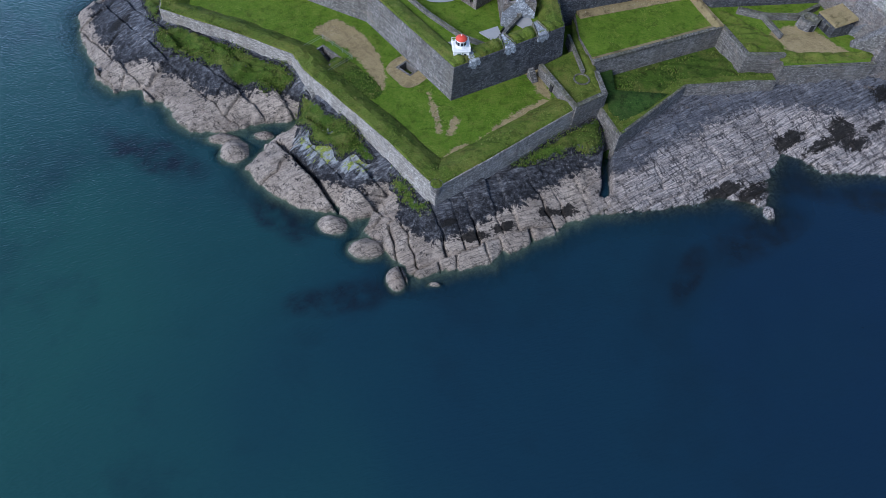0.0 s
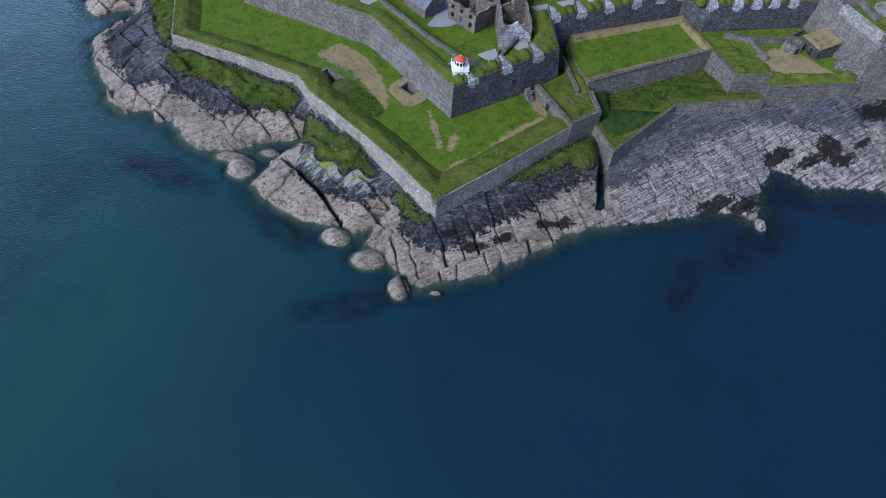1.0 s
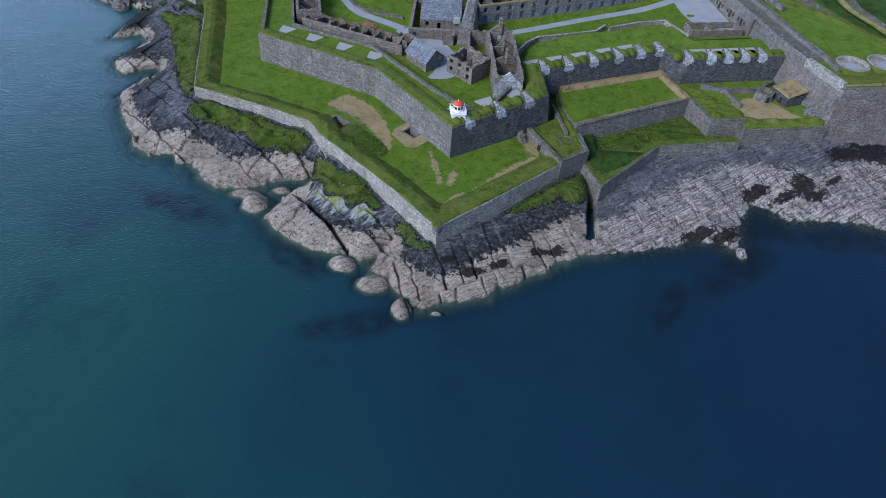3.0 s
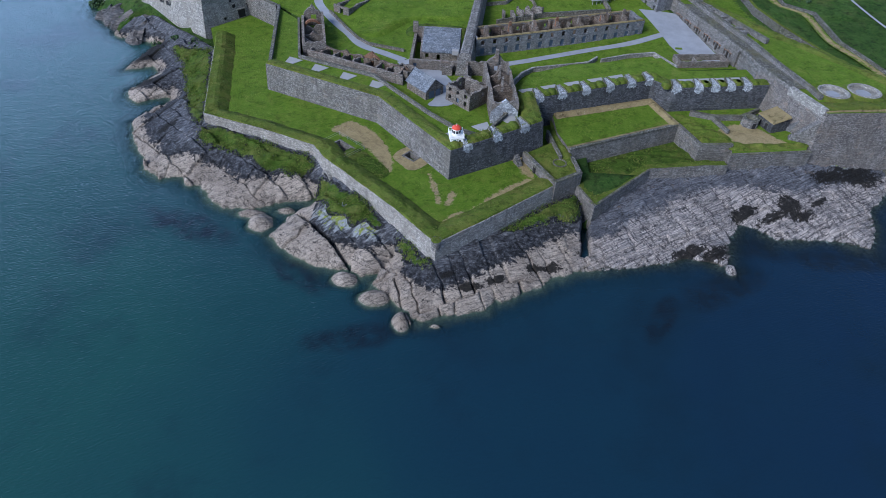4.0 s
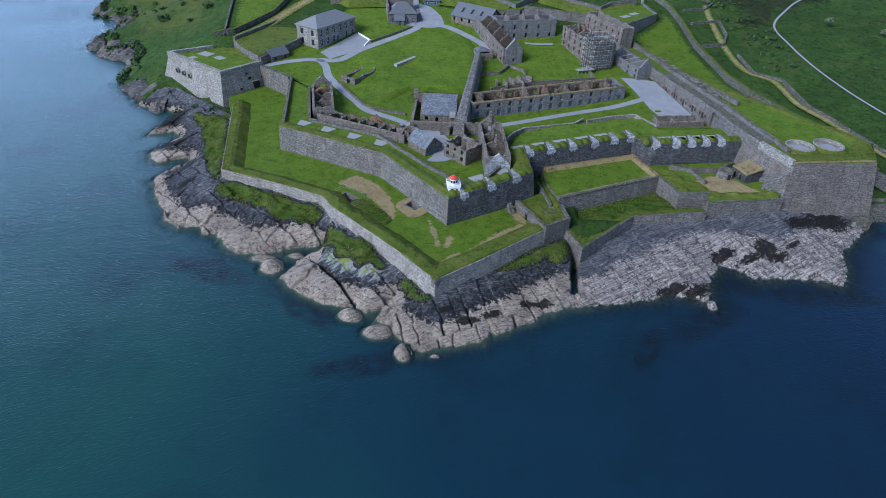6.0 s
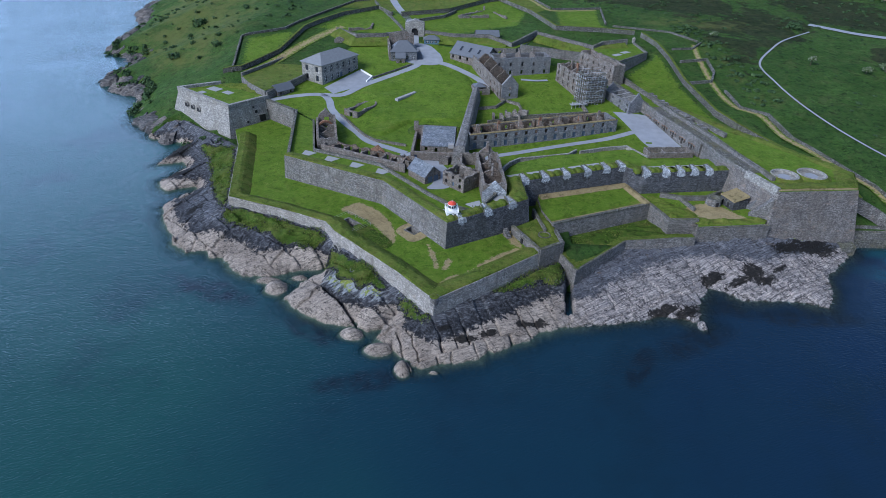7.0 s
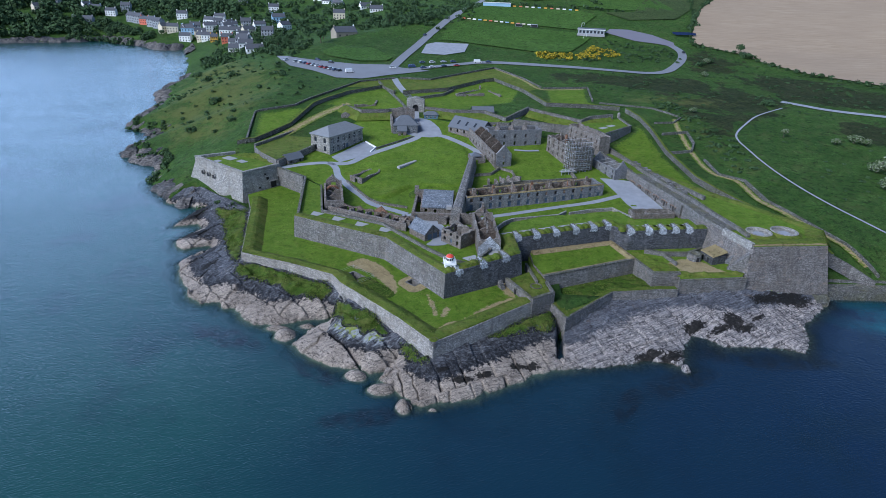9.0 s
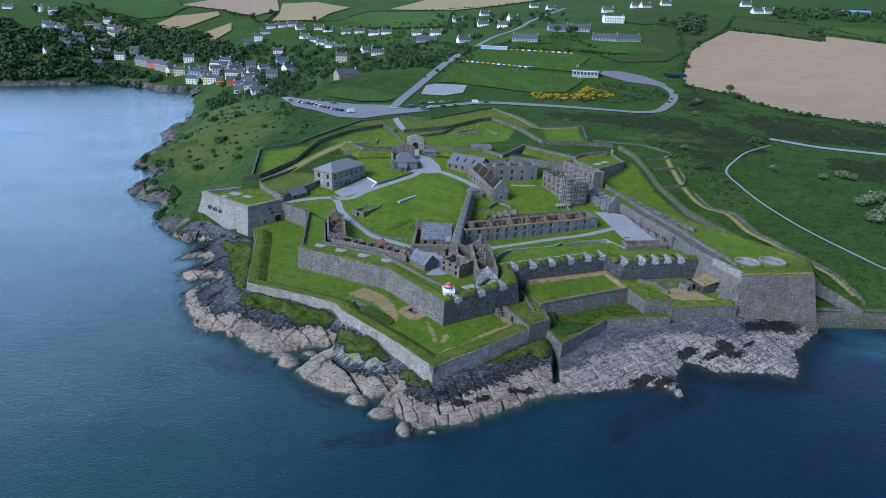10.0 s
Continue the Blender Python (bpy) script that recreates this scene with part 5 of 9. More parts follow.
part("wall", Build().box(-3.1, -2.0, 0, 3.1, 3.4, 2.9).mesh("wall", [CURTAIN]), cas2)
part("turf_roof", Build().add([(-3.3, -2.2, 2.8), (3.3, -2.2, 2.8), (3.3, 3.4, 4.0), (-3.3, 3.4, 4.0), (-3.0, -1.8, 3.2), (3.0, -1.8, 3.2), (3.0, 3.4, 4.5), (-3.0, 3.4, 4.5)], [(0, 1, 5, 4), (1, 2, 6, 5), (3, 0, 4, 7), (4, 5, 6, 7), (2, 3, 7, 6)]).mesh("turf_roof", [STRAW]), cas2)
for k in (-1.7, 0.9):
    part("opening", Build().box(k - 0.45, -2.06, 0.1, k + 0.45, -1.95, 1.9).mesh("opening", [DARK]), cas2)
    part("lintel", Build().box(k - 0.7, -2.1, 1.9, k + 0.7, -1.95, 2.2).mesh("lintel", [COPING]), cas2)

# tall right bastion and its shed-like buttress
RB = [(101.3, 51.0), (126.8, 54.8), (131, 67), (119, 84), (106, 101), (98, 113), (95, 112), (92.5, 76), (96, 64.3)]
platform("bastion_right", RB, -0.5, 19.0, "grass on top of the tall grey bastion", "bastion", (BASTION, LAWN), 4.6)
stone_wall("wall_bastion_a", [(96.3, 64.0, 19.0), (101.2, 51.6, 19.0)], 0.8, 1.2, "worn grey parapet of the tall bastion", PALE, PALE, deep=1.5)
structure("bank_landward", swept([(130.6, 66.5), (119, 83.5), (106, 100.5), (97.5, 114), (88, 130)], [(2.5, 18.85), (0.6, 19.5), (-1.4, 19.4), (-3.5, 17.4), (-7.5, 13.8), (-11.5, 10.5)], [BANK], None, False, 1.5, 0.4, name="bank_landward"), "grassy bank falling from the bastion to the dry ditch", "bank")
structure("bank_bastion", swept([(101.0, 51.4), (126.9, 55.3), (131, 66.5)], [(0.1, 19.0), (0.3, 19.5), (1.6, 19.75), (3.6, 19.5), (6.0, 18.95)], [STRAW, BANK], [0, 1, 1, 1], False, 1.2, 0.25, name="bank_bastion"), "brown-edged grassy parapet of the tall bastion", "bank")
stone_wall("wall_bastion_b", [(102.3, 58.5, 19.0), (101.4, 64, 19.0), (97.6, 77, 19.2), (94, 93, 19.4), (88.4, 112, 19.4), (83, 132, 19.4)], 1.25, 1.1, "worn stone parapet wall along the rampart walk", STONE, COPING, deep=2)
for gx_, gy_, gr_ in ((107.4, 62.4, 3.7), (116.6, 64.0, 3.9)):
    g = thing("gun_pit", gx_, gy_, 19.0, 25, "sunken round concrete gun emplacement in the grass", "gun pit", "gun pits of the bastion")
    b = Build()
    n = 28
    for r0, z0, r1, z1 in ((gr_ + 2.2, -0.2, gr_ + 0.6, 0.8), (gr_ + 0.6, 0.8, gr_ + 0.45, 0.9), (gr_ + 0.45, 0.9, gr_, 0.9), (gr_, 0.9, gr_ - 0.1, 0.05), (gr_ - 0.1, 0.05, gr_ * 0.45, 0.05)):
        b.add([(r * math.cos(2 * math.pi * k / n), r * math.sin(2 * math.pi * k / n), z) for r, z in ((r0, z0), (r1, z1)) for k in range(n)], [(k, (k + 1) % n, n + (k + 1) % n, n + k) for k in range(n)], 1 if z0 < 0 else 0)
    part("ring_wall", b.mesh("ring_wall", [PALE, BANK]), g)
    part("floor", Build().tube((0, 0, -0.1), (0, 0, 0.12), gr_ * 0.5, gr_ * 0.5, 20).mesh("floor", [GRAVEL]), g)
butt = thing("buttress", 99.2, 51.6, 9.0, -20, "leaning stone buttress against the tall bastion", "buttress")
part("ramp", Build().add([(-5, -1.2, 0), (1.5, -1.2, 0), (1.5, 1.2, 0), (-5, 1.2, 0), (1.0, -1.2, 7.5), (1.5, -1.2, 7.5), (1.5, 1.2, 7.5), (1.0, 1.2, 7.5)], [(0, 1, 5, 4), (3, 7, 6, 2), (0, 4, 7, 3), (4, 5, 6, 7), (1, 2, 6, 5)]).mesh("ramp", [STONE]), butt)
part("ramp", Build().add([(-6.5, 3.6, 0), (-0.5, 3.6, 0), (-0.5, 6.4, 0), (-6.5, 6.4, 0), (-1.0, 3.6, 6.6), (-0.5, 3.6, 6.6), (-0.5, 6.4, 6.6), (-1.0, 6.4, 6.6)], [(0, 1, 5, 4), (3, 7, 6, 2), (0, 4, 7, 3), (4, 5, 6, 7), (1, 2, 6, 5)]).mesh("ramp", [SLATE_WALL]), butt)

# quay
structure("quay", Build().prism([(124, 47.4), (128.5, 47.6), (129, 52.6), (320, 60), (320, 68), (129, 60), (124, 56)], -1, 3.0).mesh("quay", [COPING]), "pale stone quay at the water's edge", "quay")
stone_wall("wall_quay", [(129, 59.5, 3.0), (320, 67.5, 3.0)], 1.2, 0.7, "grey stone wall along the quay")

# ---- the seaward bastion ----
KEEP = [(-114.6, 128.9), (-86.6, 108.6), (-74.6, 123.2), (-88, 140), (-100, 139)]
platform("keep", KEEP, -0.5, 16.3, "pale stone seaward bastion", "bastion", (PALE, LAWN), 3.8)
stone_wall("wall_keep", [(-100, 138.4, 16.3), (-114.0, 128.8, 16.3), (-86.5, 109.2, 16.3), (-75.2, 123.0, 16.3)], 1.2, 1.2, "pale worn parapet of the seaward bastion", PALE, PALE, deep=0.9)


def on_flank(f, z):
    """A place on the bastion's sloping landward flank, f along it at height z."""
    lean = 3.8 * (16.3 - z) / 16.8
    return -86.6 + 12.0 * f + 0.773 * lean, 108.6 + 14.6 * f - 0.635 * lean


for k in range(3):
    kx_, ky_ = -109.9 + 3.4 * k, 123.6 - 2.45 * k
    port = thing("gun_port", kx_, ky_, 10.6 - 0.1 * k, -36, "arched dark gun port in the pale stone face", "gun port", "gun ports of the seaward bastion")
    n = 10
    q = [(math.cos(math.pi * i / n) * 0.95, 1.0 + math.sin(math.pi * i / n) * 0.9) for i in range(n + 1)] + [(-0.95, 0.3), (0.95, 0.3)]
    part("hollow", Build().add([(x, -0.3 + 0.16 * z, z) for x, z in q], [tuple(range(len(q) - 1, -1, -1))]).mesh("hollow", [DARK]), port)
    b = Build()
    for i in range(n):
        a0, a1 = math.pi * i / n, math.pi * (i + 0.92) / n
        p4 = [(math.cos(a) * r, 1.0 + math.sin(a) * r) for a, r in ((a0, 0.95), (a0, 1.25), (a1, 1.25), (a1, 0.95))]
        b.add([(x, -0.42 + 0.16 * z, z) for x, z in p4] + [(x, 0.9, z) for x, z in p4], [(3, 2, 1, 0), (0, 1, 5, 4), (1, 2, 6, 5), (2, 3, 7, 6), (3, 0, 4, 7)])
    part("arch_stones", b.mesh("arch_stones", [PALE]), port)
for f_, kz_, kw_, kh_ in ((0.6, 11.9, 0.55, 1.2), (0.56, 14.0, 0.4, 0.7), (0.36, 9.0, 0.4, 0.8), (0.72, 8.3, 1.3, 2.7), (0.92, 10.6, 0.9, 1.9)):
    kx_, ky_ = on_flank(f_, kz_)
    port = thing("keep_opening", kx_, ky_, kz_, 50.6, "dark opening in the bastion's grey flank", "opening")
    part("hollow", Build().box(-kw_, -0.12, 0, kw_, 0.9, kh_).mesh("hollow", [DARK]), port)
    part("surround", Build().box(-kw_ - 0.25, -0.16, kh_, kw_ + 0.25, 1.2, kh_ + 0.3).mesh("surround", [PALE]), port)
for px_, py_, pw_, pd_, pt_ in ((-100, 131, 6, 4, -30), (-93, 127, 4.5, 3, -34), (-103.5, 126, 3, 2.5, -36)):
    slab = thing("paved_platform", px_, py_, 16.3, pt_, "pale paved gun platform on the bastion's grass", "gun platform", "platforms of the seaward bastion")
    part("slab", Build().box(-pw_ / 2, -pd_ / 2, -0.1, pw_ / 2, pd_ / 2, 0.14, 0, 0.05).mesh("slab", [PAVING]), slab)
draped("keep_bank", blob([(-100, 137.6), (-96, 134), (-88, 131), (-79.5, 124.5), (-76.5, 123.6), (-87.5, 138)], 1.0, 0.2, 5), BANK, "grassy hump at the back of the seaward bastion", "bank", 1.0, 0.0, 1.1, 0.4, lambda x, y: 0 * x + 16.3)
stone_wall("wall_keep_link", [(-75, 121.5, 13), (-61, 110.5, 13)], 3.2, 1.4, "grey stone wall joining bastion and rampart", deep=6)

# rough grass on the rock slopes below the walls
def slope_height(x, y):
    return rock_z(x, y) + 0.12


SLOPES = []
for outline, lab in [
    ([(-31, 29.2), (-26, 24.8), (-13.5, 12.9), (-14.2, 10.0), (-17.5, 12.0), (-20, 10.2), (-22.6, 13.4), (-26.8, 14.8), (-28.6, 18.4), (-32, 22)], "lush green grass on the rocky slope below the wall"),
    ([(-65.5, 46.6), (-49.5, 41.2), (-34.5, 34.6), (-34, 30.5), (-39, 28.8), (-42, 31), (-46, 30.2), (-52, 34.6), (-59, 37.6), (-67, 41)], "rough grass along the foot of the sea wall"),
    ([(14.5, 11.6), (28, 23), (34.0, 27.4), (34.9, 19.5), (32.4, 16.9), (29, 17.3), (25, 15.4), (19, 12.6)], "rough grass on the rock below the wall"),
    ([(-9.5, 8.6), (-1.2, 0.0), (-1.6, -2.2), (-4.5, -1.4), (-7.8, 3.4)], "tuft of rough grass at the wall's salient"),
    ([(-79, 90), (-67.8, 49), (-70.5, 49.5), (-76, 58), (-83, 74), (-86, 82), (-90, 90), (-96, 99), (-84.5, 95.5)], "steep grassy bank beside the terrace"),
]:
    edge_line = blob(outline, 1.0, 0.8, len(outline))
    draped("slope_grass", edge_line, ROCK_GRASS, lab, "long grass", 0.7, 0.0, 0.45, 0.5, slope_height, "stuff")
    SLOPES.append(edge_line)


def tufts(name, xs, ys, zs, seed, low, high, label):
    """Clumps of leaning grass blades, one mesh."""
    r = random.Random(seed)
    vs, fs = [], []
    for x, y, z in zip(xs, ys, zs):
        h = r.uniform(low, high)
        for k in range(7):
            a = r.uniform(0, 2 * math.pi)
            c, s = math.cos(a), math.sin(a)
            w, lean = h * r.uniform(0.06, 0.12), h * r.uniform(0.2, 0.7)
            o = len(vs)
            vs += [(x - s * w, y + c * w, z - 0.1), (x + s * w, y - c * w, z - 0.1), (x + c * lean * 0.6 + s * w * 0.8, y + s * lean * 0.6 - c * w * 0.8, z + h * 0.65), (x + c * lean * 0.6 - s * w * 0.8, y + s * lean * 0.6 + c * w * 0.8, z + h * 0.65), (x + c * lean * 1.3, y + s * lean * 1.3, z + h * 0.7)]
            fs += [(o, o + 1, o + 2, o + 3), (o + 3, o + 2, o + 4)]
    return structure(name, mesh_from(name, vs, fs, [TUFT]), label, "grass", "stuff")


def scattered(poly, step, seed, margin=0.0, keep_at=0.45):
    """Random places inside an outline, thinned by patches and fraying out past its rim."""
    x0, x1 = min(p[0] for p in poly) - margin, max(p[0] for p in poly) + margin
    y0, y1 = min(p[1] for p in poly) - margin, max(p[1] for p in poly) + margin
    g = np.random.default_rng(seed)
    n = int((x1 - x0) * (y1 - y0) / step ** 2)
    x, y = g.uniform(x0, x1, n), g.uniform(y0, y1, n)
    d = line_distance(x, y, poly, True)
    far = np.where(inside(x, y, poly), d, -d)
    chance = np.clip(0.6 + far / (margin + 0.8), 0, 1) * np.clip(keep_at + 0.9 * wobble(x, y, 0.35, seed), 0, 1)
    ok = g.uniform(0, 1, n) < chance
    return x[ok], y[ok]


for k, poly in enumerate(SLOPES):
    tx, ty = scattered(poly, 0.32, 60 + k, 0.8, 0.3)
    out = ~inside(tx, ty, TERRACE)
    tx, ty = tx[out], ty[out]
    tufts("slope_tufts", tx, ty, rock_z(tx, ty) + 0.3, 80 + k, 0.22, 0.5, "shaggy tufts of long green and straw-coloured grass on the rock")


def bank_tufts(name, line, x0, x1, z, step, seed, label, high=0.5):
    """Tufts along the top of a bank behind a wall, some hanging over the stones."""
    rail = resample(line, step)
    g = np.random.default_rng(seed)
    pts = []
    for a, b in zip(rail, rail[1:]):
        dx, dy = b[0] - a[0], b[1] - a[1]
        n = math.hypot(dx, dy) or 1
        u = g.uniform(x0, x1) if g.uniform() < 0.6 else g.uniform(x0, x0 + 0.5)
        pts.append((a[0] - dy / n * u, a[1] + dx / n * u, z - 0.05))
    pts = [p for p in pts if 0.35 + 0.8 * wobble(np.array([p[0]]), np.array([p[1]]), 0.3, seed)[0] > g.uniform(0, 0.7)]
    tufts(name, *zip(*pts), seed, 0.2, high, label)


bank_tufts("wall_top_grass", OUTER, 0.1, 4.5, 9.98, 0.12, 91, "ragged grass along the top of the sea wall's bank")
bank_tufts("wall_top_grass", [p[:2] for p in RAMP_LINE[:3]], 0.2, 3.5, 16.25, 0.14, 92, "ragged grass along the rampart parapet")
bank_tufts("wall_top_grass", [p[:2] for p in RAMP_LINE[2:]], 0.2, 3.5, 17.2, 0.14, 93, "ragged grass along the rampart parapet")
bank_tufts("wall_top_grass", [(101.0, 51.4), (126.9, 55.3), (131, 66.5)], 0.2, 5.0, 19.65, 0.12, 94, "ragged brown-green grass along the bastion's edge")
bank_tufts("wall_top_grass", SEAWALL, 0.5, 2.2, 7.15, 0.1, 95, "ragged grass on the ditch wall")
tx, ty = scattered([(34.5, 37), (50, 45.5), (63, 52), (74, 46), (74, 43), (54.5, 40.5), (38.6, 24), (35.3, 29.5)], 0.4, 96, 0, 0.3)
tufts("ditch_tufts", tx, ty, 0 * tx + 5.9, 97, 0.25, 0.6, "rank tufts of grass in the ditch")
tx, ty = scattered([(-25.6, 34.6), (-22.6, 37.4), (-13.6, 28.6), (-14.4, 24.8), (-18, 26.4)], 0.4, 98, 0, 0.9)
tufts("path_tufts", tx, ty, 0 * tx + 8.35, 99, 0.25, 0.5, "rank green growth filling the sunken path")
# ---- building helpers ----


def wall_mesh(length, height, thick, opens=(), ragged=0.0, seed=0, gable=0.0, deep=0.8, mats=(RUIN,), slope=0.0):
    """A wall from the origin along x, its back at y = thick, with openings (x0, x1, z0, z1) right through it."""
    xs = {0.0, length} | {float(v) for o in opens for v in o[:2] if 0 < v < length}
    if gable:
        xs.add(length / 2)
    for k in range(1, int(length / 0.9)):
        c = k * length / int(length / 0.9)
        if ragged and min(abs(c - v) for v in xs) > 0.25:
            xs.add(c)
    xs = sorted(xs)
    zs = sorted({-deep, height} | {float(v) for o in opens for v in o[2:] if v < height})

    def top(x):
        g = gable * (1 - abs(2 * x / length - 1))
        r = ragged * (noise.noise((x * 0.55, seed * 7.3, 0.0)) + 0.5 * noise.noise((x * 2.1, seed * 3.3, 4.0)))
        return height + g + slope * x / length + (r if 0.05 < x < length - 0.05 or not gable else 0)

    def solid(i, j):
        if not (0 <= i < len(xs) - 1 and 0 <= j < len(zs) - 1):
            return False
        cx, cz = (xs[i] + xs[i + 1]) / 2, (zs[j] + zs[j + 1]) / 2
        return not any(o[0] < cx < o[1] and o[2] < cz < o[3] for o in opens)

    def p(i, j, y):
        return (xs[i], y, top(xs[i]) if j == len(zs) - 1 else zs[j])

    b = Build()
    for i in range(len(xs) - 1):
        for j in range(len(zs) - 1):
            if not solid(i, j):
                continue
            q = [(i, j), (i + 1, j), (i + 1, j + 1), (i, j + 1)]
            b.add([p(*c, 0) for c in q], [(0, 1, 2, 3)])
            b.add([p(*c, thick) for c in q], [(3, 2, 1, 0)])
            for (di, dj), (c0, c1) in (((0, -1), (0, 1)), ((1, 0), (1, 2)), ((0, 1), (2, 3)), ((-1, 0), (3, 0))):
                if not solid(i + di, j + dj):
                    b.add([p(*q[c0], 0), p(*q[c0], thick), p(*q[c1], thick), p(*q[c1], 0)], [(0, 1, 2, 3)])
    return b.mesh("wall", list(mats))


def bays(length, count, width, z0, z1, margin=1.6):
    step = (length - 2 * margin) / max(1, count - 1) if count > 1 else 0
    return [(margin + k * step - width / 2 if count > 1 else length / 2 - width / 2, margin + k * step + width / 2 if count > 1 else length / 2 + width / 2, z0, z1) for k in range(count)]


def box_walls(ob, length, depth, height, front=(), back=(), left=(), right=(), thick=0.7, ragged=0.5, seed=0, mats=(RUIN,), gables=(0, 0), deep=1.2, back_height=None):
    part("wall", wall_mesh(length, height, thick, front, ragged, seed, 0, deep, mats), ob)
    part("wall", wall_mesh(length, back_height or height, thick, back, ragged, seed + 1, 0, deep, mats), ob, "", pose(0, depth - thick, 0))
    part("wall", wall_mesh(depth - 2 * thick, height, thick, left, ragged, seed + 2, gables[0], deep, mats), ob, "", pose(thick, thick, 0, 0, 0, 90))
    part("wall", wall_mesh(depth - 2 * thick, height, thick, right, ragged, seed + 3, gables[1], deep, mats), ob, "", pose(length, thick, 0, 0, 0, 90))


def glaze(ob, length, opens, y=0.25, frame=WHITE):
    """Sashes set in the openings of a front wall."""
    for x0, x1, z0, z1 in opens:
        w = part("window", Build().box(x0, y, z0, x1, y + 0.05, z1).mesh("window", [GLASS]), ob)
        part("glazing_bar", Build().box((x0 + x1) / 2 - 0.04, y - 0.03, z0, (x0 + x1) / 2 + 0.04, y, z1).box(x0, y - 0.03, (z0 + z1) / 2 - 0.04, x1, y, (z0 + z1) / 2 + 0.04).mesh("glazing_bar", [frame]), w)


def gable_roof(length, depth, z, rise, over=0.35, thick=0.18, mat=SLATE):
    b = Build()
    o = over
    for s in (0, 1):
        y0, y1 = (-o, depth / 2) if s == 0 else (depth + o, depth / 2)
        zl, zr = z - rise * o / (depth / 2), z + rise
        q = [(-o, y0, zl), (length + o, y0, zl), (length + o, y1, zr), (-o, y1, zr)]
        q = q if s == 0 else q[::-1]
        b.add(q + [(x, y, h - thick) for x, y, h in q], [(0, 1, 2, 3), (7, 6, 5, 4), (0, 4, 5, 1), (1, 5, 6, 2), (3, 7, 4, 0), (2, 6, 7, 3)])
    return b.mesh("roof", [mat])


def hip_roof(length, depth, z, rise, over=0.4, mat=SLATE):
    o, r = over, min(length, depth) / 2
    eave = [(-o, -o, z), (length + o, -o, z), (length + o, depth + o, z), (-o, depth + o, z)]
    ridge = [(r, depth / 2, z + rise), (length - r, depth / 2, z + rise)] if length >= depth else [(length / 2, r, z + rise), (length / 2, depth - r, z + rise)]
    low = [(x, y, z - 0.2) for x, y, _ in eave]
    fs = [(0, 1, 5, 4), (2, 3, 4, 5), (1, 2, 5), (3, 0, 4)] if length >= depth else [(3, 0, 4, 5), (1, 2, 5, 4), (0, 1, 4), (2, 3, 5)]
    b = Build().add(eave + ridge, fs).add(eave + low, [(0, 4, 5, 1), (1, 5, 6, 2), (2, 6, 7, 3), (3, 7, 4, 0), (7, 6, 5, 4)])
    return b.mesh("roof", [mat])


def stack(ob, x, y, z0, z1, w=0.9, mat=BRICK, lean=0.1):
    part("chimney_stub", Build().box(x - w, y - w * 0.6, z0, x + w, y + w * 0.6, z1, 0, lean).mesh("chimney_stub", [mat]), ob)


# ---- ward: lawns, paths, yards ----
draped("lawn_ward", [(-52, 106), (-45, 76), (-18, 62), (0, 45), (9, 38), (18, 58), (24, 74), (37, 81), (66, 90), (72, 84), (92, 88), (78, 122), (66, 160), (40, 178), (10, 186), (-20, 196), (-50, 190), (-62, 150), (-76, 124)], LAWN, "mown lawn inside the fort", "lawn", 4.0, 0.05)
draped("lawn_mound", blob([(-44, 118), (-33, 146), (-18, 163), (-2, 166), (8, 152), (9, 132), (5, 112), (-14, 108), (-27, 95)], 3, 0.4, 3), LAWN, "smooth green mound inside the fort", "lawn", 2.0, 0.06, 0.9, 0.05)
strip("path_west", [(-75, 122), (-64, 128), (-55, 130), (-50.5, 125), (-47.5, 116), (-41.5, 106.5), (-35, 98), (-29, 89), (-21, 84), (-14.5, 80)], 3.0, GRAVEL, "pale gravel path curving through the fort", "path", 0.14, 2.0)
strip("path_south", [(-14.5, 80), (-10, 73.5), (-6, 67), (-1, 60), (2, 56)], 5.0, GRAVEL, "gravel path between the ruins", "path", 0.14, 2.0)
strip("path_north", [(-55, 130), (-46, 131), (-39.5, 141), (-32, 150), (-18.8, 165.5), (-16, 172), (-9.5, 171.5), (-2.5, 168.5), (9, 157), (15, 146)], 3.4, GRAVEL, "pale gravel path round the green mound", "path", 0.14, 2.0)
strip("path_gate", [(-16.5, 170), (-19, 182), (-21, 194), (-22.8, 212), (-27, 228), (-32.4, 244), (-37, 258), (-42, 276)], 4.2, GRAVEL, "gravel way up to the gate", "path", 0.12, 2.0)
draped("yard_lodge", blob([(-8.5, 78), (-2.6, 74), (2.4, 64), (2.2, 56), (-1, 53.4), (-5.4, 53.6), (-3.6, 58.5), (-6.5, 66.5), (-12, 72)], 1.5, 0.2, 6), GRAVEL, "gravel yard between the lodge and the ruins", "yard", 2.5, 0.17)
draped("yard_gate", blob([(-24, 172), (-12, 168), (-6, 172), (-8, 182), (-14, 192), (-21, 192)], 2, 0.3, 4), GRAVEL, "gravel yard inside the gate", "yard", 3, 0.12)
strip("path_east", [(10.5, 75), (16, 80.5), (25, 85), (44, 94.5), (60, 102), (70, 108), (77, 112)], 2.6, GRAVEL, "gravel path along the barrack front", "path", 0.14, 2.0)
draped("yard_east", [(66, 126.5), (68.5, 118), (70.3, 110.8), (72.1, 102), (74.2, 95.5), (76, 93), (88.6, 90), (85, 103), (79.2, 124.4), (72, 126)], GRAVEL, "grey gravel yard before the casemates", "yard", 3, 0.1)
draped("yard_house", [(-55, 137.5), (-43.4, 159), (-35, 152), (-37.5, 144.5), (-42, 139), (-50, 131.5)], GRAVEL, "grey gravel forecourt of the house", "yard", 3, 0.12)
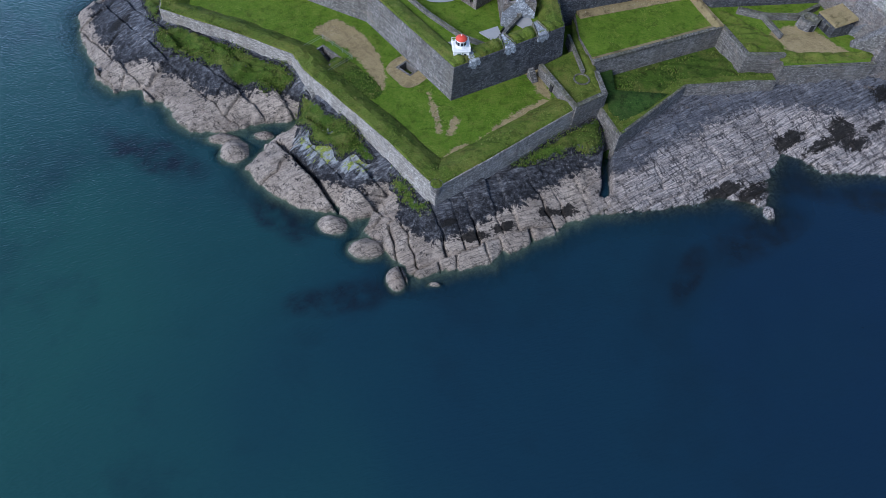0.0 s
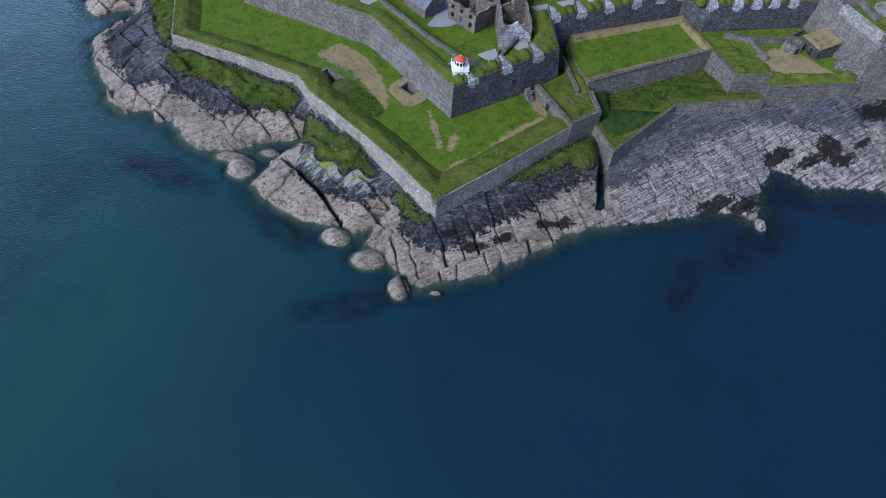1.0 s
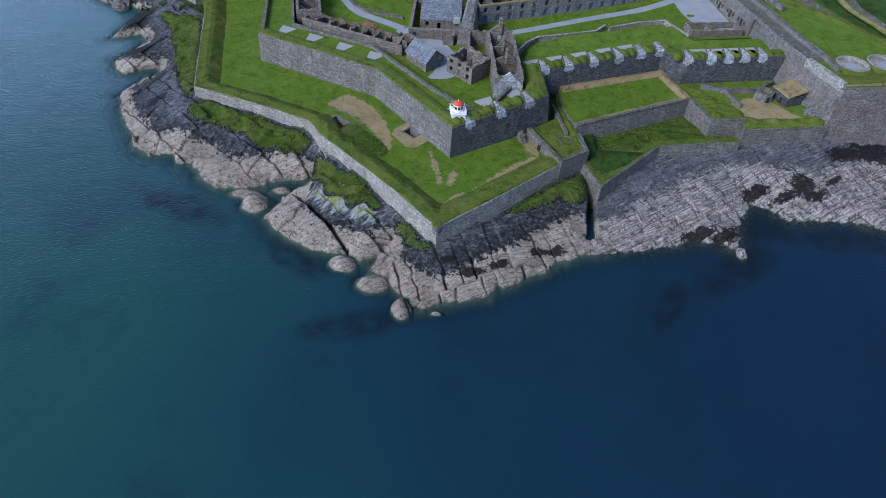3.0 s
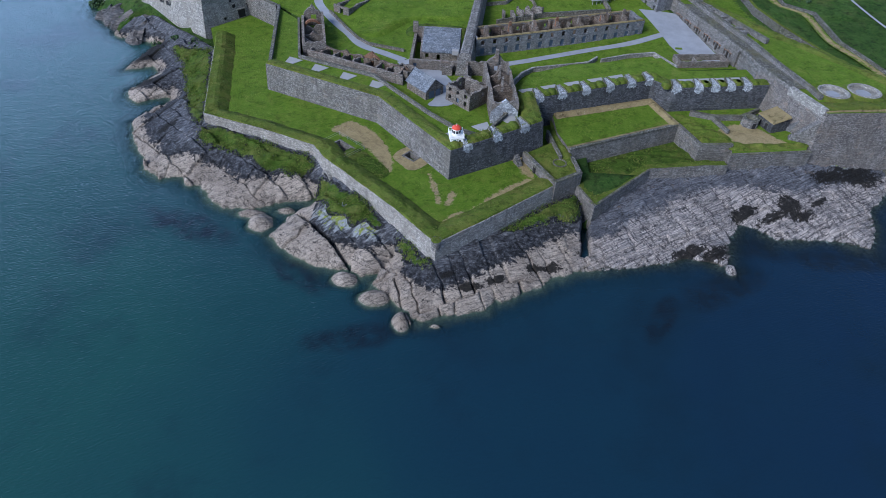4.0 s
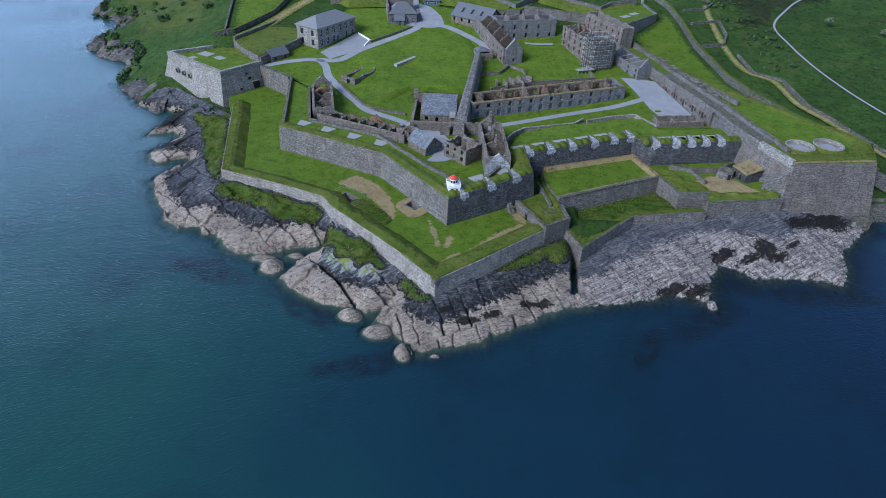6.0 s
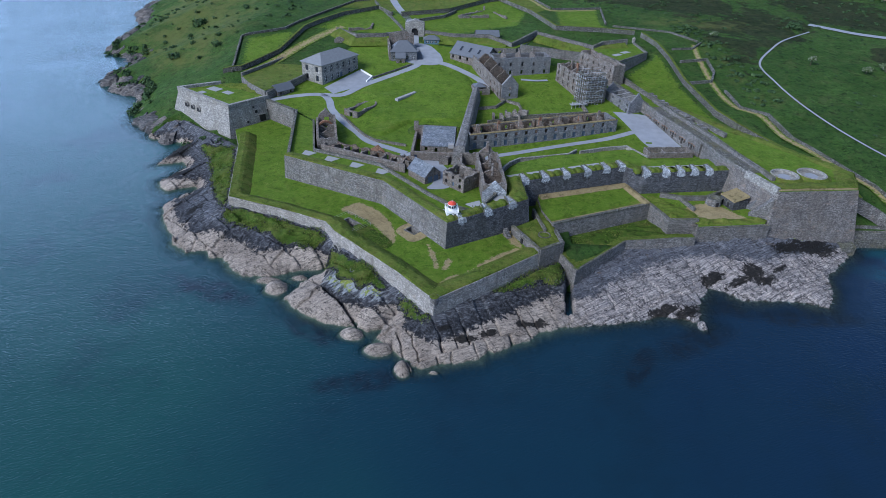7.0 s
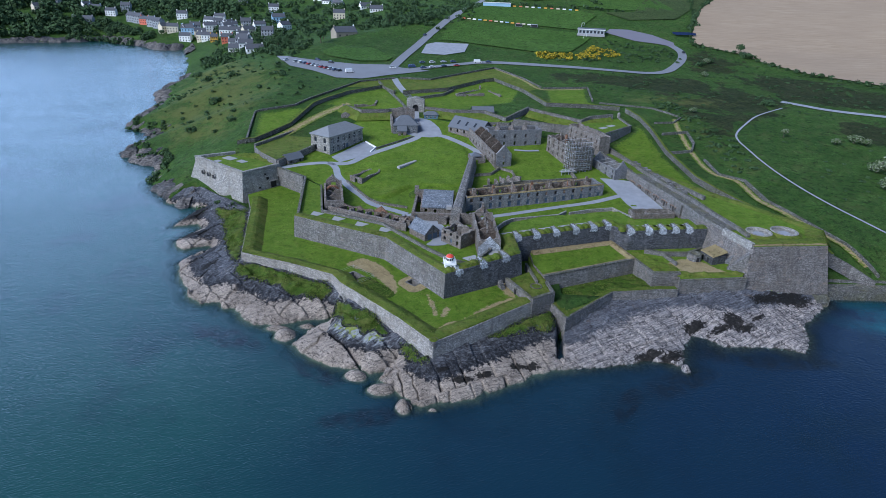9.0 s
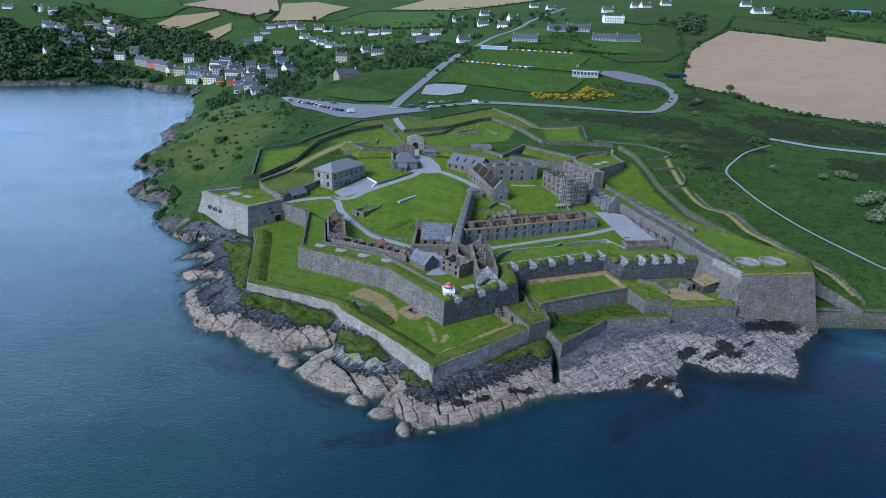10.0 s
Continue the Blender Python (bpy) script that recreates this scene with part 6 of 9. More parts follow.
draped("lawn_court", [(29.6, 139), (40.5, 153.5), (44, 155.5), (53, 132.5), (54, 122.5), (31.5, 117)], LAWN, "bright square lawn inside the ruined barracks", "lawn", 4, 0.2)
slab_row = thing("stone_slabs", -19.3, 131, 16.3, 56.5, "row of weathered pale slabs lying on the lawn", "slabs")
for k in range(7):
    part("slab", Build().box(-6.4 + k * 1.85, -0.8, -0.2, -4.8 + k * 1.85, 0.8, 1.2, 0, 0.08).mesh("slab", [PAVING]), slab_row)
court_wall = stone_wall("wall_court", [(14.5, 109.5), (29.6, 115.6), (31.3, 116.4), (54.8, 122), (53.5, 131.5)], 1.6, 0.7, "retaining wall of the barrack court", RUIN)
stone_wall("wall_path_west", [(-43, 111), (-37, 102.5), (-31, 93.5), (-27, 89.5), (-15, 86)], 0.9, 0.6, "low stone wall beside the path", RUIN)
stone_wall("wall_forecourt", [(-42.5, 158.5), (-36.5, 151.5), (-38, 145.5)], 0.7, 0.4, "low white wall of the forecourt", WHITE, WHITE)
stone_wall("wall_forecourt_b", [(-36, 150), (-20, 167.5)], 0.8, 0.4, "low stone wall beside the path", RUIN)

# long barrack front
L = 61.0
front = bays(L, 15, 1.3, 3.4, 5.0, 2.2) + bays(L, 15, 1.45, 0.4, 2.5, 2.2)
block = thing("barrack_block", 7.6, 85.4, 13.3, 22.3, "long roofless two-storey barrack of grey slate-hung stone", "barrack ruin")
box_walls(block, L, 9.0, 5.7, front, bays(L, 12, 1.1, 3.2, 4.6, 3), (), bays(7.6, 1, 1.2, 3, 4.6), ragged=0.25, seed=3, mats=(SLATE_WALL,), deep=1.6)
for k in range(7):
    x = 5 + k * 8.4
    part("cross_wall", wall_mesh(7.4, 5.0, 0.7, [(2.6, 3.8, 0, 2.1)], 1.3, 20 + k, 1.9, 1.0, (RUSSET,)), block, "", pose(x, 0.8, 0, 0, 0, 90))
    stack(block, x - 0.35, 4.4, 5.0, 7.6 + 0.7 * math.sin(k * 2.3), 0.55, BRICK if k % 2 else RUIN)
for k in range(15):
    x0, x1 = front[15 + k][0], front[15 + k][1]
    part("door", Build().box(x0, 0.35, 0.4, x1, 0.43, 2.5).mesh("door", [plain_material("slate_blue_paint", (0.09, 0.12, 0.17)) if k == 0 else bpy.data.materials["slate_blue_paint"]]), block)
part("floor", Build().box(0.7, 0.7, -0.6, L - 0.7, 8.3, 0.15).mesh("floor", [BANK]), block)
part("lining", wall_mesh(L - 1.6, 5.3, 0.12, bays(L - 1.6, 12, 1.1, 3.2, 4.6, 2.2), 0.3, 31, 0, 0, (RUSSET,)), block, "russet inner face of the back wall", pose(0.8, 8.1, 0))
for y0, lo in ((-0.1, 5.55), (8.25, 5.5)):
    part("turf_cap", Build().box(0.2, y0, lo, L - 0.2, y0 + 0.85, lo + 0.35, 0, 0.18).mesh("turf_cap", [STRAW]), block, "dry turf on the wall top")
for k in range(16):
    x = 3.2 + k * 3.7
    part("inner_pier", wall_mesh(1.2 + (k * 7 % 4) * 0.3, 4.4 + (k * 5 % 3) * 0.9, 0.6, (), 0.8, 330 + k, 0, 0.4, (RUSSET if k % 3 else RUIN,)), block, "", pose(x, 4.6 + (k % 2) * 1.6, 0, 0, 0, 90 * (k % 2)))

# massive spine wall
spine = thing("spine_wall", 4.4, 72.0, 13.2, 0, "massive leaning grey spine wall with a broad sloping top", "wall")
b = Build()
pts = [(-2.9, 0, 0), (2.2, 0, 0), (7.6, 62, 3.2), (3.0, 62, 3.2), (-1.9, 1.6, 5.8), (1.6, 1.6, 5.8), (6.4, 62, 7.6), (4.0, 62, 7.6)]
b.add(pts, [(0, 1, 5, 4), (1, 2, 6, 5), (2, 3, 7, 6), (3, 0, 4, 7), (4, 5, 6, 7)])
part("core", b.mesh("core", [STONE]), spine)
part("coping", Build().add([(-1.8, 1.7, 5.8), (1.5, 1.7, 5.8), (6.3, 62, 7.6), (4.1, 62, 7.6), (-1.2, 2.0, 6.2), (0.9, 2.0, 6.2), (5.9, 61.8, 8.0), (4.5, 61.8, 8.0)], [(0, 1, 5, 4), (1, 2, 6, 5), (2, 3, 7, 6), (3, 0, 4, 7), (4, 5, 6, 7)]).mesh("coping", [STONE]), spine, "lichened rubble top")

# slate-roofed block beside the spine wall
mag = thing("magazine", -12.4, 74.6, 13.2, 0, "walled magazine with a broad blue-grey slate roof", "magazine")
box_walls(mag, 15.2, 20, 3.0, [(1.2, 2.2, 0, 2.0)], (), (), (), 0.9, 0.1, 5, (RUIN,), back_height=5.2)
part("wall", wall_mesh(11.2, 3.0, 0.6, [(1.0, 2.0, 1.0, 2.4), (4.5, 5.5, 0, 2.2)], 0.1, 6), mag, "", pose(3.4, 6.2, 0))
part("roof", Build().add([(3.3, 6.0, 3.1), (14.9, 6.0, 3.1), (14.9, 18.6, 5.6), (3.3, 18.6, 5.6), (3.3, 6.0, 2.8), (14.9, 6.0, 2.8), (14.9, 18.6, 5.3), (3.3, 18.6, 5.3)], [(0, 1, 2, 3), (0, 4, 5, 1), (1, 5, 6, 2), (3, 7, 4, 0), (2, 6, 7, 3), (7, 6, 5, 4)]).mesh("roof", [BLUE_SLATE]), mag, "broad blue-grey slate roof")
part("gable", wall_mesh(12.4, 3.0, 0.5, [(1, 2, 0.6, 2.2)], 0.1, 9, 0, 0.5, (RUIN,), 2.5), mag, "", pose(3.3, 6.2, 0, 0, 0, 90))
for k in range(9):
    part("slate_course", Build().box(3.3, 0, 0, 14.9, 1.46, 0.05).mesh("slate_course", [BLUE_SLATE]), mag, "", pose(0, 6.0 + k * 1.39, 3.12 + k * 0.276, 11.0))
part("rooflight", Build().box(12.6, 5.4, 2.6, 14.6, 7.0, 3.9).mesh("rooflight", [PAVING]), mag, "pale boxed hatch")
stack(mag, 0.4, 19.4, 3.5, 6.8, 0.9, RUIN)
part("fragment", wall_mesh(2.6, 2.6, 0.7, (), 1.2, 31), mag, "", pose(10.0, -2.8, 0))
part("fragment", wall_mesh(3.0, 2.2, 0.7, (), 1.2, 33), mag, "", pose(13.0, -3.0, 0, 0, 0, 80))

# range of small ruined rooms behind the left rampart
rooms = thing("ruined_range", -43.6, 77.2, 13.2, -23.6, "row of small roofless stone rooms behind the rampart", "ruin")
L = 33.0
part("wall", wall_mesh(L, 3.0, 0.6, (), 0.25, 41, 0, 0.8), rooms)
part("wall", wall_mesh(L, 3.2, 0.6, [o for o in bays(L, 9, 1.3, 0.8, 2.6, 2)], 0.9, 42, 0, 0.8, (RUSSET,)), rooms, "", pose(0, 4.4, 0))
for k in range(9):
    part("cross_wall", wall_mesh(3.8, 2.9, 0.55, (), 1.2, 43 + k, 0, 0.8, (RUSSET if k % 2 else RUIN,)), rooms, "", pose(0.9 + k * 3.8, 0.6, 0, 0, 0, 90))
part("gable", wall_mesh(5.4, 2.6, 0.6, [(1.5, 2.4, 0.5, 1.7), (3.2, 4.0, 0.5, 1.7)], 0.1, 60, 1.9, 0.8, (BRICK,)), rooms, "brown stone gable", pose(17, 5.0, 0.6))
hall = thing("ruined_hall", -50.6, 101.5, 13.4, -77, "tall roofless ruined hall with a brick vault", "ruin")
box_walls(hall, 24, 7.2, 4.2, (), bays(24, 4, 1.1, 1.2, 3, 3), [(2.2, 4.0, 2.0, 3.8)], (), 0.8, 1.3, 71, gables=(2.5, 0))
b = Build()
for k in range(9):
    a0, a1 = math.pi * k / 9, math.pi * (k + 1) / 9
    q = [(math.cos(a) * r + 3.4, 1.6 + math.sin(a) * r) for a, r in ((a0, 2.4), (a0, 3.0), (a1, 3.0), (a1, 2.4))]
    b.add([(6, y, z) for y, z in q] + [(7.2, y, z) for y, z in q], [(0, 1, 2, 3), (7, 6, 5, 4), (1, 5, 6, 2), (4, 0, 3, 7)])
part("vault", b.mesh("vault", [BRICK]), hall, "arched brick vault")
for k in (9, 15, 20):
    part("cross_wall", wall_mesh(5.6, 3.2, 0.7, (), 1.5, 75 + k), hall, "", pose(k, 0.8, 0, 0, 0, 90))
lodge = thing("slate_lodge", -12.0, 62.6, 13.0, -47, "small stone building with a steep blue slate roof", "lodge")
box_walls(lodge, 8.6, 6.4, 2.8, (), bays(8.6, 3, 0.9, 0.9, 2.2), (), (), 0.5, 0.02, 81, gables=(2.6, 2.6))
part("roof", gable_roof(8.6, 6.4, 2.8, 2.8, 0.3, 0.18, BLUE_SLATE), lodge)
for y0 in (1.2, 3.6):
    part("door", Build().box(8.6, y0, 0, 8.68, y0 + 1.7, 2.2).mesh("door", [bpy.data.materials["slate_blue_paint"]]), lodge, "blue-grey double door")
part("door", Build().box(6.6, 6.38, 0, 7.6, 6.46, 2.1).mesh("door", [bpy.data.materials["slate_blue_paint"]]), lodge, "grey-blue door")
shed = thing("walled_store", -16.5, 69.0, 13.0, -30, "roofless store with a white sheet inside", "ruin")
box_walls(shed, 5.0, 4.4, 3.0, (), (), (), [(1, 2, 0.8, 2)], 0.6, 0.7, 85)
part("sheet", Build().box(1.0, 1.2, -0.2, 3.8, 3.4, 1.1, 0, 0.2).mesh("sheet", [WHITE]), shed, "white covered sheet")

# tall ruins behind the lighthouse
tall = thing("gabled_ruin", 19.0, 46.6, 13.0, 95, "tall roofless house shell with a whitened gable", "ruin")
L = 24
tw = bays(L, 5, 1.0, 0.8, 2.4, 2.6) + bays(L, 5, 1.0, 3.8, 5.4, 2.6)
box_walls(tall, L, 7.2, 6.2, tw, tw, (), bays(5.8, 1, 1.1, 3.6, 5.2), 0.7, 0.7, 91, gables=(0, 2.6))
part("gable", wall_mesh(7.2, 3.6, 0.7, [(3.0, 4.0, 0.8, 2.2), (3.0, 4.0, 2.8, 3.5)], 0.15, 95, 3.6, 0.8, (LIME,)), tall, "whitened limewashed gable", pose(0.65, 0, 0, 0, 0, 90))
for k in (9, 16):
    part("cross_wall", wall_mesh(5.8, 5.6, 0.7, [(2.4, 3.4, 0, 2)], 1.2, 96 + k, 2.2, 0.8, (RUSSET,)), tall, "", pose(k, 0.7, 0, 0, 0, 90))
    stack(tall, k - 0.35, 3.6, 5, 9.0, 0.6, RUIN)
stack(tall, 23.5, 3.6, 6, 10, 0.8, RUIN)
part("rubble", Build().box(2, 1.5, -0.6, 9, 6, 0.35, 0, 0.8).mesh("rubble", [RUIN]), tall)
low = thing("ruined_house", -0.6, 57.4, 13.0, -42, "roofless stone house with empty windows", "ruin")
box_walls(low, 9.0, 7.6, 5.0, bays(9, 3, 1.0, 0.9, 2.3) + bays(9, 3, 1.0, 3.2, 4.4), bays(9, 2, 1.1, 0.8, 2.4), bays(6.2, 2, 1.0, 2.8, 4.0), bays(6.2, 2, 1.0, 2.8, 4.0), 0.7, 1.0, 101)
part("door", Build().box(3.9, 0.3, 0, 5.1, 0.38, 2.2).mesh("door", [bpy.data.materials["slate_blue_paint"]]), low)
shellb = thing("ruined_annexe", 4.6, 60.5, 13.0, 0, "narrow ruined annexe between taller shells", "ruin")
box_walls(shellb, 6.5, 13.0, 4.2, bays(6.5, 2, 0.9, 1, 2.3), (), bays(11, 3, 0.9, 1, 2.3), (), 0.7, 1.5, 105)

# two-storey house with a hipped roof
house = thing("officers_house", -56.2, 140.2, 17.3, 59.3, "pale two-storey stone house with a hipped slate roof", "house")
LH, DH = 23.6, 11.6
win = bays(LH, 6, 1.5, 1.0, 3.4, 2.2) + bays(LH, 6, 1.5, 4.8, 7.1, 2.2)
del win[3]
side = bays(DH - 1.4, 2, 1.5, 1.0, 3.4, 2.2) + bays(DH - 1.4, 2, 1.5, 4.8, 7.1, 2.2)
box_walls(house, LH, DH, 8.3, win + [(11.4, 13.2, 0, 2.9)], (), side, side, 0.7, 0.0, 111, (PALE,), deep=2.5)
glaze(house, LH, win)
for x0, x1, z0, z1 in side:
    part("window", Build().box(0.35, x0 + 0.7, z0, 0.4, x1 + 0.7, z1).mesh("window", [GLASS]), house)
part("roof", hip_roof(LH, DH, 8.3, 3.4, 0.6, plain_material("pale_slate", (0.2, 0.21, 0.225), 0.7, 0.4, 0.9)), house)
part("cornice", Build().box(-0.25, -0.25, 7.85, LH + 0.25, DH + 0.25, 8.1).mesh("cornice", [PALE]), house)
part("door", Build().box(11.4, 0.3, 0, 13.2, 0.4, 2.9).mesh("door", [bpy.data.materials["slate_blue_paint"]]), house, "blue-grey double door")
part("porch", Build().box(10.2, -2.4, -1.2, 14.4, 0, 0.12).box(9.6, -3.4, -1.2, 15, -2.4, -0.1).mesh("porch", [PAVING]), house, "broad pale steps")

store = thing("slate_store", -71.8, 126.0, 15.6, 50, "small stone store with a slate gable roof", "store")
box_walls(store, 8.0, 5.6, 2.6, bays(8, 2, 0.9, 0.8, 2), (), [(2, 3, 0, 2)], (), 0.5, 0.0, 121, gables=(1.8, 1.8))
part("roof", gable_roof(8.0, 5.6, 2.6, 2.0), store)
pound = thing("round_ended_ruin", -41.5, 112.5, 14.4, 62, "low roofless ruin with a curved end on the lawn", "ruin")
n = 9
b = Build()
curve = [(0, 0), (9, 0)] + [(9 + 3.2 * math.sin(math.pi * k / n), 3.2 - 3.2 * math.cos(math.pi * k / n)) for k in range(1, n)] + [(9, 6.4), (0, 6.4)]
curve = [(x * 1.2, -y) for x, y in curve]
part("wall", swept([(x, y, 0) for x, y in curve[::-1]], [(0, -0.8), (0, 2.2), (0.7, 2.1), (0.7, -0.8)], [RUIN], None, False, 0.8, 0.5, name="wall"), pound)
part("wall", wall_mesh(6.4, 2.6, 0.7, [(2.4, 3.8, 0, 1.9)], 0.4, 131), pound, "", pose(0, -6.4, 0, 0, 0, 90))

# ruined barrack court
wing = thing("barrack_wing", 20.4, 134.2, 16.4, 109, "roofless barrack wing of warm grey stone with a gable", "barrack ruin")
L = 36
ww = bays(L, 8, 1.0, 0.9, 2.5, 2.5) + bays(L, 8, 1.0, 3.9, 5.3, 2.5)
part("wall", wall_mesh(L, 6.2, 0.7, ww, 0.15, 141, 0, 2.0, (RUIN,), 3.0), wing, "", Matrix.Identity(4))
part("wall", wall_mesh(L * 0.55, 6.2, 0.7, ww[:4], 0.5, 142, 0, 2.0), wing, "", pose(0, -7.2, 0))
part("gable", wall_mesh(7.2, 6.2, 0.7, [(3.1, 4.1, 1.2, 2.6), (3.1, 4.1, 4.0, 5.4)], 0.0, 143, 4.0, 2.0, (SLATE_WALL,)), wing, "grey slate-hung gable", pose(0, -7.2, 0, 0, 0, 90))
part("coping", Build().add([(-0.2, -7.4, 6.1), (-0.2, -3.6, 10.3), (-0.2, 0.2, 6.1), (0.3, -7.4, 6.1), (0.3, -3.6, 10.3), (0.3, 0.2, 6.1), (-0.2, -3.6, 10.0), (0.3, -3.6, 10.0)], [(0, 1, 4, 3), (1, 2, 5, 4)]).mesh("coping", [PAVING]), wing, "pale gable coping")
for k in (8, 16, 24, 31):
    part("cross_wall", wall_mesh(6.0, 6.6, 0.7, [(2.4, 3.6, 0, 2.1)], 0.9, 150 + k, 2.6, 1, (RUSSET,)), wing, "", pose(k, -6.6, k * 0.08, 0, 0, 90))
back = thing("barrack_wing", 17.5, 158.0, 18.8, 15, "tall roofless barrack range closing the court", "barrack ruin")
L = 27
ww = bays(L, 5, 1.1, 1.0, 2.8, 2.6) + bays(L, 5, 1.1, 4.6, 6.4, 2.6)
box_walls(back, L, 8.5, 8.4, ww, bays(L, 5, 1.1, 4.6, 6.4, 2.6), (), (), 0.7, 0.4, 161, (SLATE_WALL,), deep=2)
for k in (6, 13, 20):
    part("cross_wall", wall_mesh(7.0, 8.0, 0.7, (), 1.0, 165 + k, 1.8, 1), back, "", pose(k, 0.7, 0, 0, 0, 90))
    stack(back, k, 4.2, 8, 11.5, 0.7, RUIN)
right_wing = thing("barrack_wing", 45.6, 157.6, 18.2, -69, "tall roofless barrack range with empty windows and chimneys", "barrack ruin")
L = 27
ww = bays(L, 6, 1.2, 1.0, 2.8, 2.2) + bays(L, 6, 1.2, 4.0, 5.8, 2.2) + bays(L, 6, 1.2, 6.6, 7.8, 2.2)
box_walls(right_wing, L, 9.4, 8.2, ww, ww, bays(8, 2, 1, 4, 5.6), bays(8, 2, 1, 4, 5.6), 0.8, 0.9, 171, (RUIN,), gables=(0, 2.0), deep=3)
for k in (5, 10, 15, 19.5):
    part("cross_wall", wall_mesh(7.8, 6.6, 0.7, (), 1.4, 175 + k, 2.6, 1, (RUSSET if k % 2 else RUIN,)), right_wing, "", pose(k, 0.8, 0, 0, 0, 90))
    stack(right_wing, k - 0.3, 4.6, 6.6, 10.6, 0.7, RUIN if k % 10 else BRICK)
outer_wing = thing("barrack_wing", 58.5, 176.5, 20.5, -66, "outer roofless range beside the rampart", "barrack ruin")
box_walls(outer_wing, 27, 6, 7.4, bays(27, 6, 1, 1, 2.6, 2.4) + bays(27, 6, 1, 4, 5.4, 2.4), (), (), (), 0.7, 0.9, 181, (RUIN,), deep=3)

# scaffolding round the end of the range
scaf = thing("scaffold_tower", 53.6, 130.4, 16.0, 20, "silver steel scaffolding with boarded lifts round the ruin", "scaffold")
TUBE = plain_material("bright_scaffold_tube", (0.5, 0.52, 0.55), 0.5, 0.1, 3.0, 0.1)
for ix in range(7):
    for iy in range(5):
        if 0 < iy < 4 and 0 < ix < 6:
            continue
        x, y = ix * 1.55, iy * 1.6
        part("standard", Build().tube((x, y, -0.5), (x, y, 13.8 - 0.5 * ((ix + iy) % 3)), 0.07, 0.07, 6).mesh("standard", [TUBE]), scaf)
for lift in range(7):
    z = 1.6 + lift * 1.9
    for y in (0, 6.4):
        part("ledger", Build().tube((-0.4, y, z), (9.7, y, z), 0.065, 0.065, 6).mesh("ledger", [TUBE]), scaf)
        part("guard_rail", Build().tube((-0.4, y, z + 1.0), (9.7, y, z + 1.0), 0.06, 0.06, 6).mesh("guard_rail", [TUBE]), scaf)
        part("board", Build().box(-0.3, y - 0.5, z, 9.6, y + 0.5, z + 0.1).mesh("board", [COPING]), scaf)
    for x in (0, 9.3):
        part("ledger", Build().tube((x, -0.4, z), (x, 6.8, z), 0.065, 0.065, 6).mesh("ledger", [TUBE]), scaf)
        part("board", Build().box(x - 0.5, -0.2, z + 0.02, x + 0.5, 6.6, z + 0.12).mesh("board", [COPING]), scaf)
    s = 1 if lift % 2 else -1
    for off in (-2.5, 2.5):
        part("brace", Build().tube((4.65 + off - s * 2.0, -0.1, z - 1.8), (4.65 + off + s * 2.0, -0.1, z), 0.06, 0.06, 6).mesh("brace", [TUBE]), scaf)
part("apron", Build().box(-5.5, -1.8, 1.6, 2.0, 0.4, 1.75).mesh("apron", [PAVING]), scaf, "boarded lower apron")
for x in (-5.2, -3.5, -1.8):
    part("standard", Build().tube((x, -1.6, -0.5), (x, -1.6, 3.2), 0.07, 0.07, 6).mesh("standard", [TUBE]), scaf)
part("guard_rail", Build().tube((-5.4, -1.6, 2.8), (2.0, -1.6, 2.8), 0.06, 0.06, 6).mesh("guard_rail", [TUBE]), scaf)

# end house and casemated range along the right rampart
endh = thing("roofless_house", 64.5, 141.4, 14.9, -66, "roofless house with a tall grey gable", "ruin")
box_walls(endh, 18, 7.6, 5.6, bays(18, 4, 1.0, 1, 2.6) + bays(18, 4, 1.0, 3.6, 4.8), (), [(3, 4, 1, 2.4)], (), 0.7, 0.3, 191, (SLATE_WALL,), gables=(3.0, 3.4), deep=2)
for k in (4, 8, 12):
    part("rafter", Build().tube((k, 0.3, 5.6), (k, 7.2, 6.2), 0.15, 0.15, 5).mesh("rafter", [PAVING]), endh, "fallen pale beam")
rng = thing("casemate_range", 78.6, 124.6, 13.9, -73.2, "row of stone casemates with arched doors and windows", "casemates")
L = 37.6
cas_open = [o for k in range(6) for o in ((2.2 + k * 6.0, 3.3 + k * 6.0, 0.2, 2.6), (3.9 + k * 6.0, 4.7 + k * 6.0, 1.2, 2.4), (0.9 + k * 6.0, 1.7 + k * 6.0, 1.2, 2.4))]
part("wall", wall_mesh(L, 6.2, 0.8, cas_open, 0.1, 201, 0, 2.5, (STONE,), -0.6), rng)
for k, (x0, x1, z0, z1) in enumerate(cas_open):
    part("recess", Build().box(x0, 0.55, z0, x1, 0.62, z1).mesh("recess", [DARK]), rng)
    part("brick_arch", Build().box(x0 - 0.15, -0.04, z1, x1 + 0.15, 0.3, z1 + 0.3).mesh("brick_arch", [BRICK]), rng)
platform("rampart_right", [(79.7, 124.7), (90.3, 89.4), (92.6, 76), (97.6, 77), (99.5, 90), (93.4, 112), (87, 128), (80, 148), (75, 163), (66, 176), (62, 172), (70, 150)], 8, 19.2, "grass walk on top of the landward rampart", "rampart", (STONE, LAWN), 0.5)
draped("rampart_walk", [(79.8, 124.6), (90.5, 89.6), (93.1, 75), (97.4, 63.6), (100.8, 64.2), (97.0, 77), (93.3, 93), (87.8, 112), (84, 125)], COPING, "broad worn stone walk on the casemates' roof", "walk", 2.0, 0.05, 0.0, 0.6, lambda x, y: 0 * x + 19.2)
